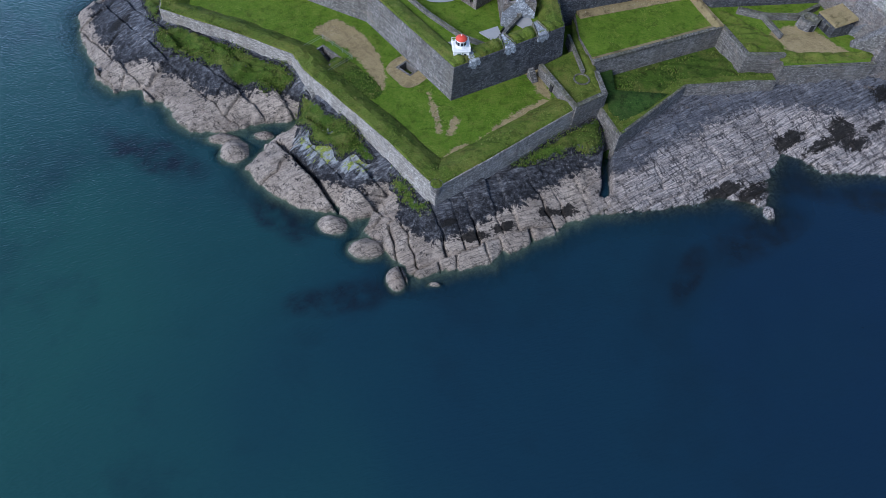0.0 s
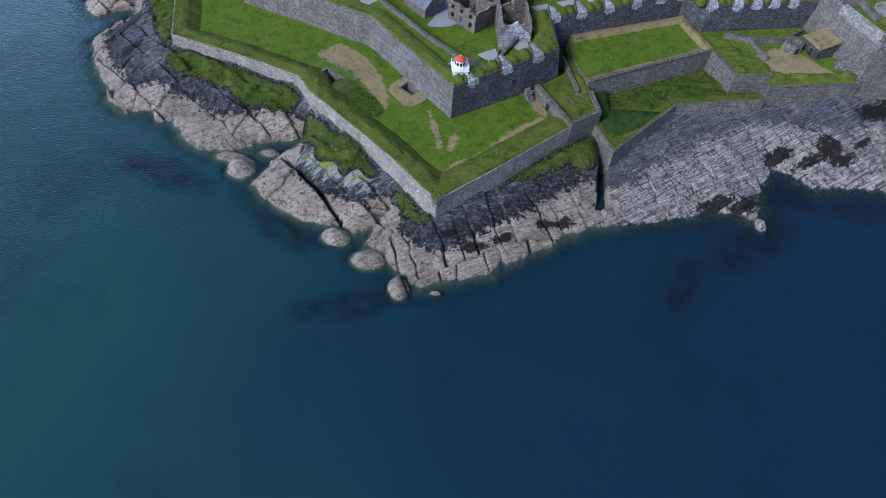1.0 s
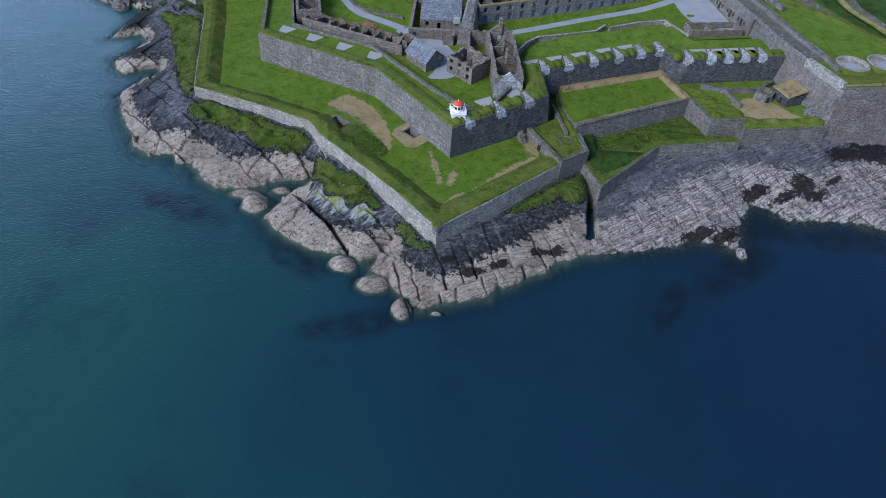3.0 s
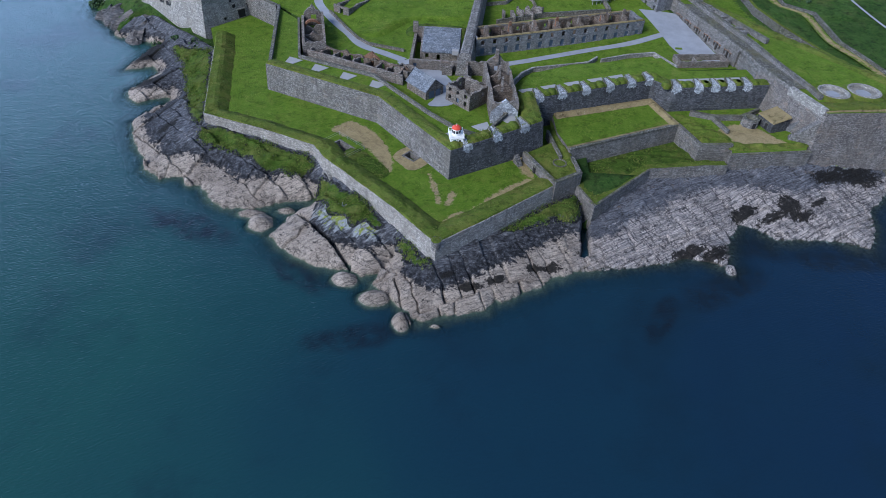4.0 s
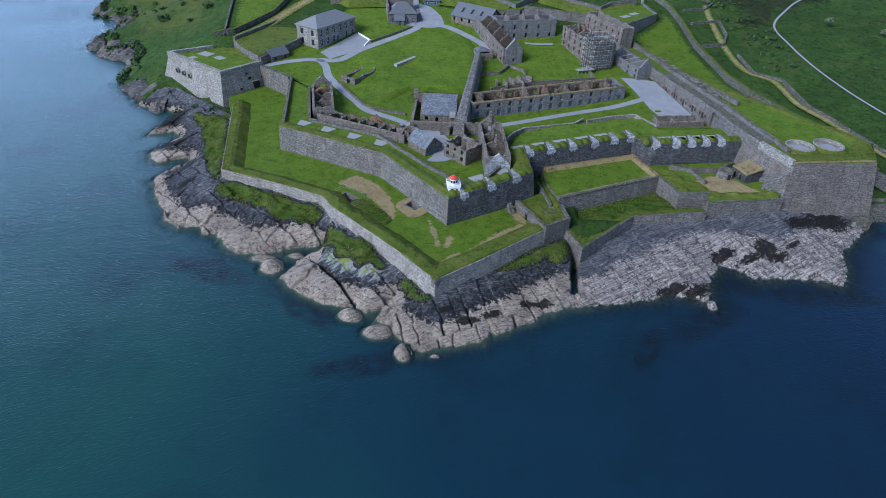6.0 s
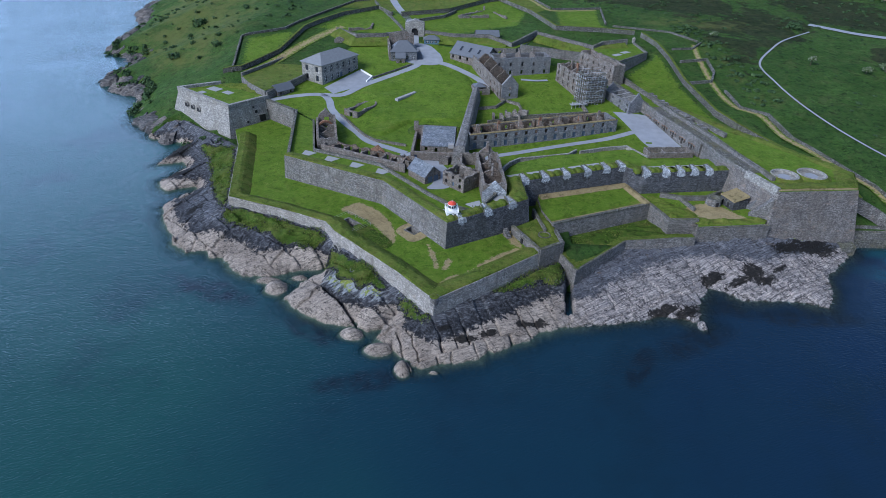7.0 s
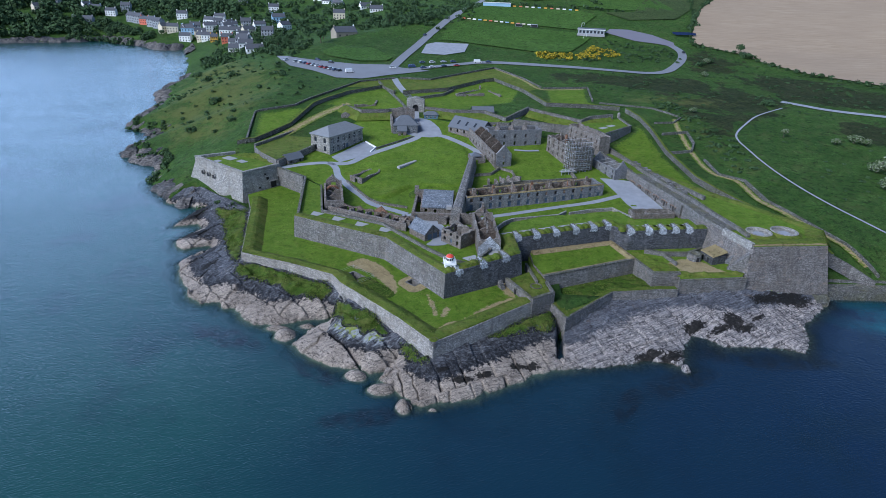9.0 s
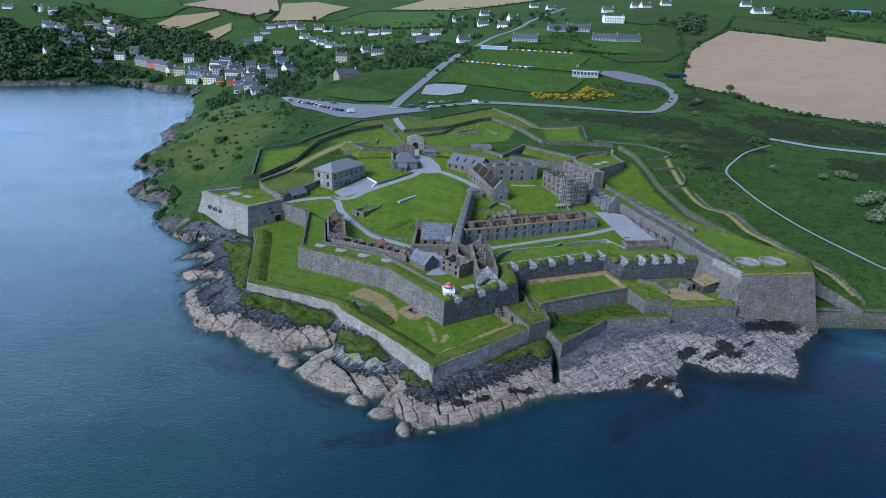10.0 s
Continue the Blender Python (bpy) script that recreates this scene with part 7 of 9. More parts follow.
stone_wall("wall_rampart_right_a", [(79.2, 124.4, 19.2), (89.5, 89.2, 19.2), (92.6, 75, 19.0), (96.3, 64.3, 19.0)], 0.9, 0.8, "worn parapet above the casemates", STONE, COPING, deep=0.3)
stone_wall("wall_rampart_right_b", [(62.6, 174, 22), (70, 152, 20), (79.0, 125, 19.2)], 1.2, 0.9, "grey wall at the back of the rampart", STONE, deep=6)
stone_wall("wall_rampart_right_c", [(66, 178, 22), (74.5, 162, 20.5), (79.5, 147, 19.4), (85.2, 127.5, 19.2), (92.2, 112.6, 19.2), (99.8, 94.5, 19.2)], 1.4, 1.1, "outer parapet of the landward rampart", STONE, deep=10)
for k in range(5):
    t = k / 4
    emb = thing("parapet_block", 83.4 + 9.5 * t, 137 - 36 * t, 19.2, -75, "blocky stone gun position on the landward rampart", "gun position", "blocks of the landward rampart")
    part("cheek", Build().box(-2.2, -0.8, 0, -0.7, 1.6, 1.5, 0, 0.1).mesh("cheek", [STONE]), emb)
    part("cheek", Build().box(0.7, -0.8, 0, 2.2, 1.6, 1.5, 0, 0.1).mesh("cheek", [STONE]), emb)
    part("sill", Build().box(-0.7, -0.6, 0, 0.7, 1.4, 0.6).mesh("sill", [COPING]), emb)
low_yard = thing("low_store", 71.5, 85.6, 13.3, 9, "low roofless store sunk before the rampart", "ruin")
box_walls(low_yard, 16.4, 5.6, 2.0, (), (), (), (), 0.6, 0.2, 211)
part("wall", wall_mesh(3, 1.9, 0.5, (), 0.2, 213), low_yard, "", pose(6, 0.6, 0, 0, 0, 90))

# landward side: gate, guardhouse, halls
gate = thing("gatehouse", -26.6, 203.0, 24.6, 0, "pale stone gatehouse with a dark round arch", "gatehouse")
b = Build()
n = 10
arc = [(4.8 + 1.7 * math.cos(math.pi * k / n), 2.6 + 1.7 * math.sin(math.pi * k / n)) for k in range(n + 1)]
pil = [(9.6, -1), (9.6, 6.8), (4.8, 8.4), (0, 6.8), (0, -1), (3.1, -1)] + arc[::-1] + [(6.5, -1)]
vs, fs = flat_with_holes(pil, [], 0)
part("front", mesh_from("front", [(x, 0, z) for x, z, _ in vs] + [(x, 4, z) for x, z, _ in vs], [f for f in fs] + [tuple(len(vs) + i for i in f[::-1]) for f in fs] + [(i, (i + 1) % len(vs), len(vs) + (i + 1) % len(vs), len(vs) + i) for i in range(len(vs))], [PALE]), gate)
part("hollow", Build().box(3.1, 1.2, -1, 6.5, 1.3, 4.3).mesh("hollow", [DARK]), gate)
stone_wall("wall_landward_a", [(-62, 206, 24), (-50, 194, 24), (-36, 196.5, 24.4), (-26, 203.5, 24.6)], 3.0, 1.2, "grey landward curtain wall", STONE, deep=2)
stone_wall("wall_landward_b", [(-17.5, 204, 24.8), (-1, 200.5, 24.4), (16, 201.5, 24.5), (27, 190, 23.6), (40.5, 209.5, 25.8)], 3.2, 1.2, "grey landward curtain wall", STONE, deep=2)
stone_wall("wall_landward_c", [(40.5, 209.5, 25.6), (67.3, 193, 23.6), (73, 199, 24.4), (86, 204, 25)], 3.0, 1.1, "grey landward parapet wall", STONE, deep=2)
stone_wall("wall_landward_d", [(31, 187.5, 22.6), (59, 180.5, 21.8), (61.5, 171, 20.6)], 4.2, 1.1, "grey wall behind the ruined barracks", STONE, deep=2)
platform("flag_bastion", [(66, 176), (75, 166.5), (92.3, 186.4), (90.3, 206.6), (73, 199.5), (67, 193)], 14, 25.2, "grass-topped landward bastion", "bastion", (STONE, LAWN), 0.8)
stone_wall("wall_flag_bastion", [(69, 179, 25.2), (75, 167.5, 25.2), (92, 186.6, 25.2), (90, 206, 25.2)], 0.9, 0.8, "low parapet of the landward bastion", deep=0.3)
for k in range(2):
    pl = thing("gun_platform", 77 + 5 * k, 182 + 5.5 * k, 25.2, 40, "pale paved gun platform on the bastion", "gun platform")
    part("slab", Build().box(-2.4, -1.4, -0.1, 2.4, 1.4, 0.12).mesh("slab", [PAVING]), pl)
sentry = thing("sentry_box", 90.2, 207.5, 24.6, 0, "small stone sentry box on the bastion's corner", "sentry box")
part("drum", Build().tube((0, 0, 0), (0, 0, 2.8), 0.8, 0.8, 10).mesh("drum", [PALE]), sentry)
part("cap", Build().tube((0, 0, 2.8), (0, 0, 3.8), 1.0, 0.1, 10).mesh("cap", [PALE]), sentry)
guard = thing("guardhouse", -30.2, 170.8, 20.3, 10, "grey stone guardhouse with steep slate roofs", "guardhouse")
box_walls(guard, 12.2, 8.4, 4.6, bays(12.2, 4, 0.9, 1, 2.4), (), bays(7, 2, 0.9, 1, 2.4), (), 0.6, 0.0, 221, (SLATE_WALL,), gables=(0, 0), deep=2)
glaze(guard, 12.2, bays(12.2, 4, 0.9, 1, 2.4))
part("roof", hip_roof(12.2, 8.4, 4.6, 4.2), guard)
part("wall", wall_mesh(12, 8.2, 0.8, (), 0.4, 223, 1.0, 1), guard, "tall ruined back wall", pose(0, 14, 1.5))
part("wall", wall_mesh(13, 6.6, 0.8, (), 0.6, 224, 0, 1), guard, "", pose(0, 1, 0.6, 0, 0, 90))
porch = part("porch_roof", gable_roof(4.2, 4.0, 2.6, 1.8), guard, "slate porch roof", pose(2.2, -2.6, 0))
part("porch_wall", wall_mesh(4.2, 2.6, 0.4, [(1.6, 2.6, 0, 2.1)], 0, 225), guard, "", pose(2.2, -2.6, 0))
hut = thing("ticket_hut", -16.2, 193.0, 23.4, 6, "small blue-grey timber hut with a slate roof", "hut")
box_walls(hut, 7.4, 4.6, 2.5, bays(7.4, 3, 1.2, 0.8, 2.0), (), (), (), 0.25, 0.0, 231, (plain_material("blue_timber", (0.1, 0.17, 0.22)),))
glaze(hut, 7.4, bays(7.4, 3, 1.2, 0.8, 2.0), 0.1)
part("roof", hip_roof(7.4, 4.6, 2.5, 1.6), hut)
slate = thing("slate_hall", -2.6, 176.6, 21.2, -34, "long hall under a broad grey slate roof", "hall")
box_walls(slate, 19.5, 12.0, 3.2, bays(19.5, 5, 1.0, 0.9, 2.4), (), (), (), 0.6, 0.0, 241, (RUIN,), gables=(3.6, 3.6), deep=2)
part("roof", gable_roof(19.5, 12.0, 3.2, 4.4), slate)
for k in range(3):
    part("rooflight", Build().box(0, 0, 0, 1.0, 2.6, 0.08).mesh("rooflight", [GLASS]), slate, "", pose(4 + 5 * k, 1.6, 4.55, 36.2))
hut2 = thing("slate_hut", 9.8, 202.0, 25.0, 8, "low store with a plain slate roof on the rampart", "store")
box_walls(hut2, 11.5, 6.0, 1.8, (), (), (), (), 0.5, 0.0, 251, gables=(1.6, 1.6))
part("roof", gable_roof(11.5, 6.0, 1.8, 2.2), hut2)
platform("rampart_landward", [(13, 186), (29, 187), (40, 208), (27, 216), (8, 214), (-2, 203), (4, 196)], 18, 24.9, "grassy landward rampart", "rampart", (STONE, LAWN), 0.5)
platform("rampart_left", [(-76, 122.5), (-62.5, 149.5), (-58, 160), (-50, 185), (-60, 200), (-80, 172), (-92, 142), (-86, 133)], 10, 19.3, "grassy left rampart above the harbour", "rampart", (STONE, BANK), 0.4)
stone_wall("wall_left_a", [(-75.4, 122.6, 17), (-62.3, 149.6, 18.8), (-57.6, 160.3, 19.2), (-49.4, 185, 19.4)], 1.9, 0.9, "grey stone wall at the back of the left rampart", STONE, deep=5)
stone_wall("wall_left_b", [(-91.6, 141.5, 19.3), (-80, 171.5, 19.3), (-61, 201, 22)], 1.2, 0.9, "grey outer parapet of the left rampart", STONE, deep=8)
folly = thing("broken_turret", -60.5, 190, 19.3, 10, "broken stone turret on the grassy rampart", "ruin")
part("wall", wall_mesh(5, 5.2, 0.8, [(2, 3, 1, 2.4)], 1.4, 261, 1.5), folly)
part("wall", wall_mesh(7, 3.0, 0.8, (), 1.6, 262), folly, "", pose(5, 0, 0, 0, 0, 80))

draped("bank_mound", blob([(-14.5, 97.5), (2, 98.5), (3.5, 106), (-13, 106)], 1.5, 0.2, 5), SLOPE, "dark grassy bank above the magazine", "bank", 1.4, 0.05, 1.5, 0.15)
for line, w in (([(-60, 203), (-49.5, 191.5), (-36, 193.8), (-29, 199)], 6.0), ([(-16, 201.2), (-1, 197.8), (15, 198.6), (25, 190)], 6.0), ([(41, 206), (66.5, 190), (72.5, 196), (84, 200.5)], 5.0)):
    zl = [(x, y, ground_at(x, y)) for x, y in line]
    structure("bank_landward", swept(zl, [(-w, -0.3), (-w * 0.7, 1.2), (-w * 0.2, 2.2), (0, 2.4), (0.4, 0.2)], [BANK], None, False, 2.0, 0.4, name="bank_landward"), "grassy earth bank inside the landward wall", "bank")
rear = thing("rear_redan", 14, 236, 27.0, 0, "broken stone walls round a small grassy redan", "ruin")
part("wall", wall_mesh(17, 2.6, 1.0, [(6, 7.2, 0, 2)], 0.9, 301), rear, "", pose(-14, 0, 0, 0, 0, 12))
part("wall", wall_mesh(20, 2.2, 1.0, (), 0.9, 302), rear, "", pose(2.5, 20, 0, 0, 0, -62))
part("wall", wall_mesh(20, 2.4, 1.0, (), 0.9, 303), rear, "", pose(-14, 2, 0, 0, 0, 48))
part("pillar", Build().box(-0.7, 19, 0, 0.7, 20.4, 4.5, 0, 0.15).mesh("pillar", [RUIN]), rear)
for k in range(4):
    part("slab", Build().box(-9 + 4.5 * k, 5 + 2 * (k % 2), -0.4, -6.4 + 4.5 * k, 7 + 2 * (k % 2), 0.5).mesh("slab", [PAVING]), rear)
yard2 = thing("ruined_platform", -56, 206, 25.2, 20, "low broken stone platform on the upper rampart", "ruin")
part("wall", wall_mesh(12, 1.6, 0.9, (), 0.9, 305), yard2)
part("wall", wall_mesh(8, 2.2, 0.9, (), 0.9, 306), yard2, "", pose(12, 0, 0, 0, 0, 70))
part("slab", Build().box(1, 2, -0.4, 6, 5, 0.4).mesh("slab", [PAVING]), yard2)
part("slab", Build().box(7, 3, -0.4, 11, 6, 0.5).mesh("slab", [PAVING]), yard2)
courtw = thing("court_ruins", 29.5, 117.5, 14.8, 22, "jumble of broken stone walls behind the barrack", "ruin")
for k in range(5):
    part("wall", wall_mesh(5.5, 2.6, 0.7, (), 1.5, 311 + k), courtw, "", pose(-14 + k * 3.6, -2.0 - (k % 2), 0, 0, 0, 70 + 9 * k))
shelter = thing("stone_shelter", 9.6, 136.5, 16.6, 15, "small roofless stone lodge at the wall's end", "ruin")
box_walls(shelter, 6.5, 7, 2.8, [(2, 3, 0, 2)], (), (), (), 0.6, 0.4, 321)
part("roof", hip_roof(4.4, 4.0, 2.6, 1.4), shelter, "", pose(1, 4.2, 0))
stone_wall("wall_court_b", [(10, 122), (18, 124.5), (22, 131)], 1.2, 0.6, "low wall of the ruined garden court", RUIN)
stone_wall("path_kerb_court", [(20, 133, 16.7), (27.5, 128, 16.4), (29.5, 118, 15.2)], 0.9, 0.5, "low wall beside the court", RUIN)
strip("path_court", [(30, 156), (36, 155.5), (42, 156.5)], 1.8, GRAVEL, "narrow path across the court", "path", 0.3, 2)
# ---- outworks behind and beside the fort ----
stone_wall("wall_ditch_right", [(138, 68), (127, 92), (121, 101), (113, 116), (108, 128), (103.7, 159), (103, 186), (101, 203), (95.8, 216)], 2.6, 1.0, "grey wall on the far edge of the dry ditch", OLD, BANK, deep=2)
stone_wall("wall_outer_right", [(152, 62), (148.4, 73), (143.5, 84), (137, 99.5), (132, 110), (130.5, 130), (121, 136), (120, 153)], 1.0, 0.8, "low outer wall beside the public path", OLD, OLD)
stone_wall("wall_outer_right_b", [(106, 160), (117, 163), (121, 173), (121.8, 188), (108, 184)], 1.2, 0.8, "low wall of the covered way", OLD, OLD)
stone_wall("wall_outer_right_c", [(108, 200), (119, 202), (125, 210), (113, 226), (84, 233)], 0.9, 0.7, "low wall of the covered way", OLD, OLD)
stone_wall("wall_covert_a", [(-103, 150), (-95.5, 153), (-84, 174.6), (-79, 206), (-64, 232), (-46, 249), (-37, 236)], 2.2, 1.0, "grey wall of the covered way above the harbour", OLD, BANK, deep=1.5)
stone_wall("wall_covert_b", [(-32, 236), (-6, 248), (16, 274), (23.6, 279), (41, 252), (52, 222.5), (75, 222), (93, 219.5)], 2.4, 1.0, "grey wall of the covered way on the landward side", OLD, BANK, deep=1.5)
stone_wall("wall_glacis_a", [(-99, 150), (-108, 193.5), (-89, 205), (-70, 246), (-62, 262), (-41, 274)], 1.1, 0.7, "low outer wall on the grassy glacis", OLD, OLD)
stone_wall("wall_glacis_b", [(-38, 275), (-18, 274), (-3.5, 288.6), (24.7, 317), (43.4, 287.4), (53, 264.5)], 1.2, 0.7, "low outer wall on the grassy glacis", OLD, OLD)
stone_wall("wall_glacis_c", [(54, 263), (83, 269), (80.7, 236)], 1.1, 0.7, "low outer wall on the grassy glacis", OLD, OLD)
stone_wall("wall_gate_left", [(-27, 206), (-35, 226), (-44, 247), (-50, 262)], 1.4, 0.8, "stone wall beside the gate road", OLD, OLD)
stone_wall("wall_gate_right", [(-17, 207), (-22, 226), (-8, 236), (-2, 248)], 1.6, 0.8, "stone wall beside the gate road", OLD, OLD)
stone_wall("wall_shore_right", [(129.5, 63.5, 13.0), (140.5, 62, 7.8), (149, 58.5, 3.2)], 1.6, 0.9, "grey wall running down to the quay", STONE, COPING, deep=3)
draped("lawn_ditch_right", [(97, 100), (101, 96), (126, 92), (112, 115), (107, 128), (103, 158), (102, 186), (99, 205), (94, 188), (77, 165), (80, 150), (87, 128)], MEADOW, "green floor of the dry ditch", "lawn", 3.5, 0.1, 0.3, 0.1, rim=5.0)
draped("lawn_glacis_left", [(-98.5, 152), (-106, 192), (-88, 203), (-80, 204), (-85, 175)], MEADOW, "green terrace of the covered way", "lawn", 3.5, 0.15, rim=5.0)
draped("lawn_glacis_back", [(-76, 208), (-62, 234), (-45, 251), (-30, 240), (-5, 250), (15, 276), (24, 282), (40, 254), (34, 226), (0, 206), (-40, 202), (-58, 204)], MEADOW, "green glacis behind the fort", "lawn", 4, 0.12, rim=5.0)
draped("lawn_glacis_far", [(-70, 248), (-61, 263), (-40, 275), (-18, 275.5), (-4, 290), (24.7, 318), (44, 288), (53, 265), (42, 253), (24, 281), (15, 276), (-6, 249), (-36, 240), (-46, 251)], BANK, "rough green glacis with worn edges", "rough grass", 4, 0.1)
draped("lawn_far_place", [(54, 262), (82, 268), (80, 236), (92, 221), (75, 224), (53, 225)], MEADOW, "green place of arms", "lawn", 4, 0.14, rim=5.0)
strip("worn_line_right", [(150, 66), (146, 76), (141, 87), (134.5, 101), (129, 112), (127, 130), (119, 138), (117, 155), (118.5, 188), (121, 208)], 3.2, DRY, "worn dry grass along the outer wall", "worn grass", 0.12, 3)
strip("worn_line_back", [(26, 314), (42, 286), (51, 263), (60, 261), (80, 266)], 3.0, DRY, "worn dry grass along the glacis wall", "worn grass", 0.25, 3)
strip("worn_line_left", [(-92, 150), (-84, 164), (-76, 184), (-68, 200), (-60, 212)], 6.0, DRY, "strip of dry grass on the left glacis", "worn grass", 0.2, 3)
strip("footpath", [(176, 75), (170, 82), (163, 97), (158, 109), (153, 125), (149, 145), (147, 167), (146, 181), (149, 191), (158, 204), (172, 221), (193, 239)], 1.0, GRAVEL, "narrow pale footpath over the hill", "path", 0.25, 3)
strip("lane_right", [(199, 254), (209, 246), (222, 237), (254, 226), (320, 205)], 5.0, GRAVEL, "pale lane over the hill", "lane", 0.35, 4)

# ---- roads and car park ----
strip("road_north", [(-47, 296), (-46, 312), (-43, 336), (-36, 369), (-29, 403), (-23, 421), (-14, 447), (-4, 470), (12, 535), (35, 599), (66, 645), (107, 782), (160, 936)], 7.0, ASPHALT, "grey tarred road climbing inland", "road", 0.5, 5)
strip("road_east", [(-72, 275), (-47, 290), (-21, 311), (4, 328), (25, 335), (80, 331), (113, 325), (133, 321), (147, 326), (160, 343), (171, 365), (175, 386), (170, 407), (160, 418)], 6.5, ASPHALT, "grey tarred road past the fort", "road", 0.45, 4)
draped("car_park", [(-142, 352), (-128, 318), (-117, 299), (-98, 287), (-79, 270), (-62, 270), (-46, 283), (-20, 300), (-40, 306), (-50, 314), (-74, 312), (-105, 320), (-124, 328)], ASPHALT, "grey tarred car park outside the fort", "car park", 4, 0.4)
draped("car_park_club", [(128, 436), (122, 427), (144, 409), (162, 404), (174, 398), (176, 408), (162, 425), (144, 436)], plain_material("violet_tarmac", (0.17, 0.165, 0.2), 0.9, 0.12, 0.1), "grey tarred car park of the sports club", "car park", 5, 0.5)
draped("gravel_patch", resample([(-28, 380), (-21, 387), (6, 386), (3, 361), (-12, 350), (-30, 352), (-28, 380)], 4)[:-1], GRAVEL, "pale gravelled clearing", "gravel", 5, 0.5)

# ---- fields ----
CORN = Mat("ripe_corn", 0.95, 0.15)
rows_ = CORN.noise(0.35, 5, 0.7, CORN.mapped((0.12, 1.6, 1), (0, 0, 52)))
CORN.bump(rows_, 0.6, 0.3)
CORN = CORN.color(CORN.mix(CORN.ramp(CORN.noise(0.02, 5, 0.65), [(0.35, 0.0), (0.65, 0.6)]), CORN.ramp(rows_, [(0.3, (0.25, 0.185, 0.12)), (0.5, (0.34, 0.26, 0.18)), (0.7, (0.4, 0.32, 0.23))]), (0.29, 0.22, 0.155)))
STUBBLE = plain_material("pale_stubble", (0.3, 0.24, 0.13), 0.95, 0.2, 0.03)
PASTURE = grass_material("pasture", (0.035, 0.085, 0.014), (0.06, 0.125, 0.02), (0.1, 0.17, 0.035), (0.12, 0.13, 0.045), 0.68, 0.01)
DULL = grass_material("dull_pasture", (0.035, 0.06, 0.018), (0.06, 0.09, 0.028), (0.095, 0.125, 0.045), (0.11, 0.11, 0.05), 0.6, 0.01)
draped("field_corn", [(193, 409), (196, 427), (226, 506), (250, 549), (308, 630), (347, 613), (388, 575), (405, 601), (450, 565), (462, 554), (420, 430), (306, 292), (282, 316), (251, 337), (231, 362), (222, 384)], CORN, "large field of ripe pale corn", "field", 12, 0.7)
for outline, mat, lab in [
    ([(-5, 458), (17, 491), (110, 482), (122, 472), (99, 431), (58, 440), (23, 448)], PASTURE, "mown green sports pitch"),
    ([(-6, 446), (43, 435), (98, 423), (96, 414), (108, 413), (86, 372), (58, 369), (-7, 394), (-20, 392)], PASTURE, "mown green sports pitch"),
    ([(-83, 358), (-97, 365), (-105, 346), (-98, 335), (-72, 322), (-53, 326), (-50, 337), (-70, 363)], PASTURE, "bright green paddock by the road"),
    ([(208, 457), (241, 601), (321, 747), (311, 648), (230, 513)], DULL, "dull green pasture"),
    ([(315, 649), (356, 742), (419, 646), (393, 586), (350, 622)], DULL, "dull green pasture"),
    ([(412, 617), (434, 645), (486, 629), (455, 574)], PASTURE, "green pasture"),
    ([(131, 482), (159, 486), (211, 607), (255, 650), (216, 504), (194, 472), (149, 462)], DULL, "olive green hill pasture"),
    ([(188, 650), (245, 807), (290, 798), (257, 669), (212, 638)], DULL, "olive green hill pasture"),
    ([(-554, 843), (-553, 883), (-532, 898), (-519, 861), (-529, 810)], STUBBLE, "pale stubble field"),
    ([(-515, 920), (-509, 985), (-452, 1034), (-438, 1009), (-461, 916), (-479, 893)], STUBBLE, "pale stubble field"),
    ([(-420, 883), (-398, 952), (-380, 900), (-385, 815)], STUBBLE, "pale stubble field"),
    ([(-545, 1094), (-525, 1211), (-406, 1252), (-344, 1054), (-375, 1002), (-441, 1045)], CORN, "ripe corn field on the hill"),
    ([(-371, 1169), (-311, 1206), (-220, 1090), (-250, 944), (-330, 960), (-334, 1020)], STUBBLE, "pale stubble field"),
    ([(-713, 1027), (-609, 1163), (-520, 1086), (-518, 982), (-551, 947), (-654, 977)], PASTURE, "green hill pasture"),
    ([(-204, 950), (-167, 1024), (-25, 986), (-27, 792), (-163, 876)], PASTURE, "green hill pasture"),
    ([(-141, 1058), (-81, 1248), (147, 1166), (55, 1058), (-26, 1007)], STUBBLE, "pale yellow-green field"),
    ([(30, 540), (60, 610), (100, 600), (90, 520), (60, 510)], PASTURE, "green garden lawns"),
    ([(100, 500), (120, 540), (190, 545), (200, 500), (150, 490)], PASTURE, "green garden lawn"),
]:
    draped("field", outline, mat, lab, "field", 14, 0.7 if outline[0][1] < 700 else 1.4)

# ---- plants ----
LEAF = Mat("foliage", 0.8, 0.2)
leaf_tone = LEAF.ramp(LEAF.noise(0.35, 3), [(0.3, (0.03, 0.06, 0.024)), (0.55, (0.056, 0.1, 0.036)), (0.8, (0.1, 0.15, 0.055))])
isl = LEAF.t.nodes.new("ShaderNodeNewGeometry").outputs["Random Per Island"]
LEAF = LEAF.color(LEAF.mix(LEAF.math("MULTIPLY", isl, 0.5), leaf_tone, (0.02, 0.042, 0.022)))
GORSE = Mat("gorse_flower", 0.8, 0.2)
GORSE = GORSE.color(GORSE.ramp(GORSE.noise(0.9, 3), [(0.42, (0.05, 0.09, 0.015)), (0.55, (0.45, 0.33, 0.02))]))
MAY = Mat("blossom", 0.8, 0.2)
MAY = MAY.color(MAY.ramp(MAY.noise(1.1, 3), [(0.45, (0.06, 0.1, 0.03)), (0.66, (0.27, 0.28, 0.21))]))
BARK = plain_material("bark", (0.09, 0.07, 0.05), 0.95, 0.3, 2.0)
leaf_rng = random.Random(5)


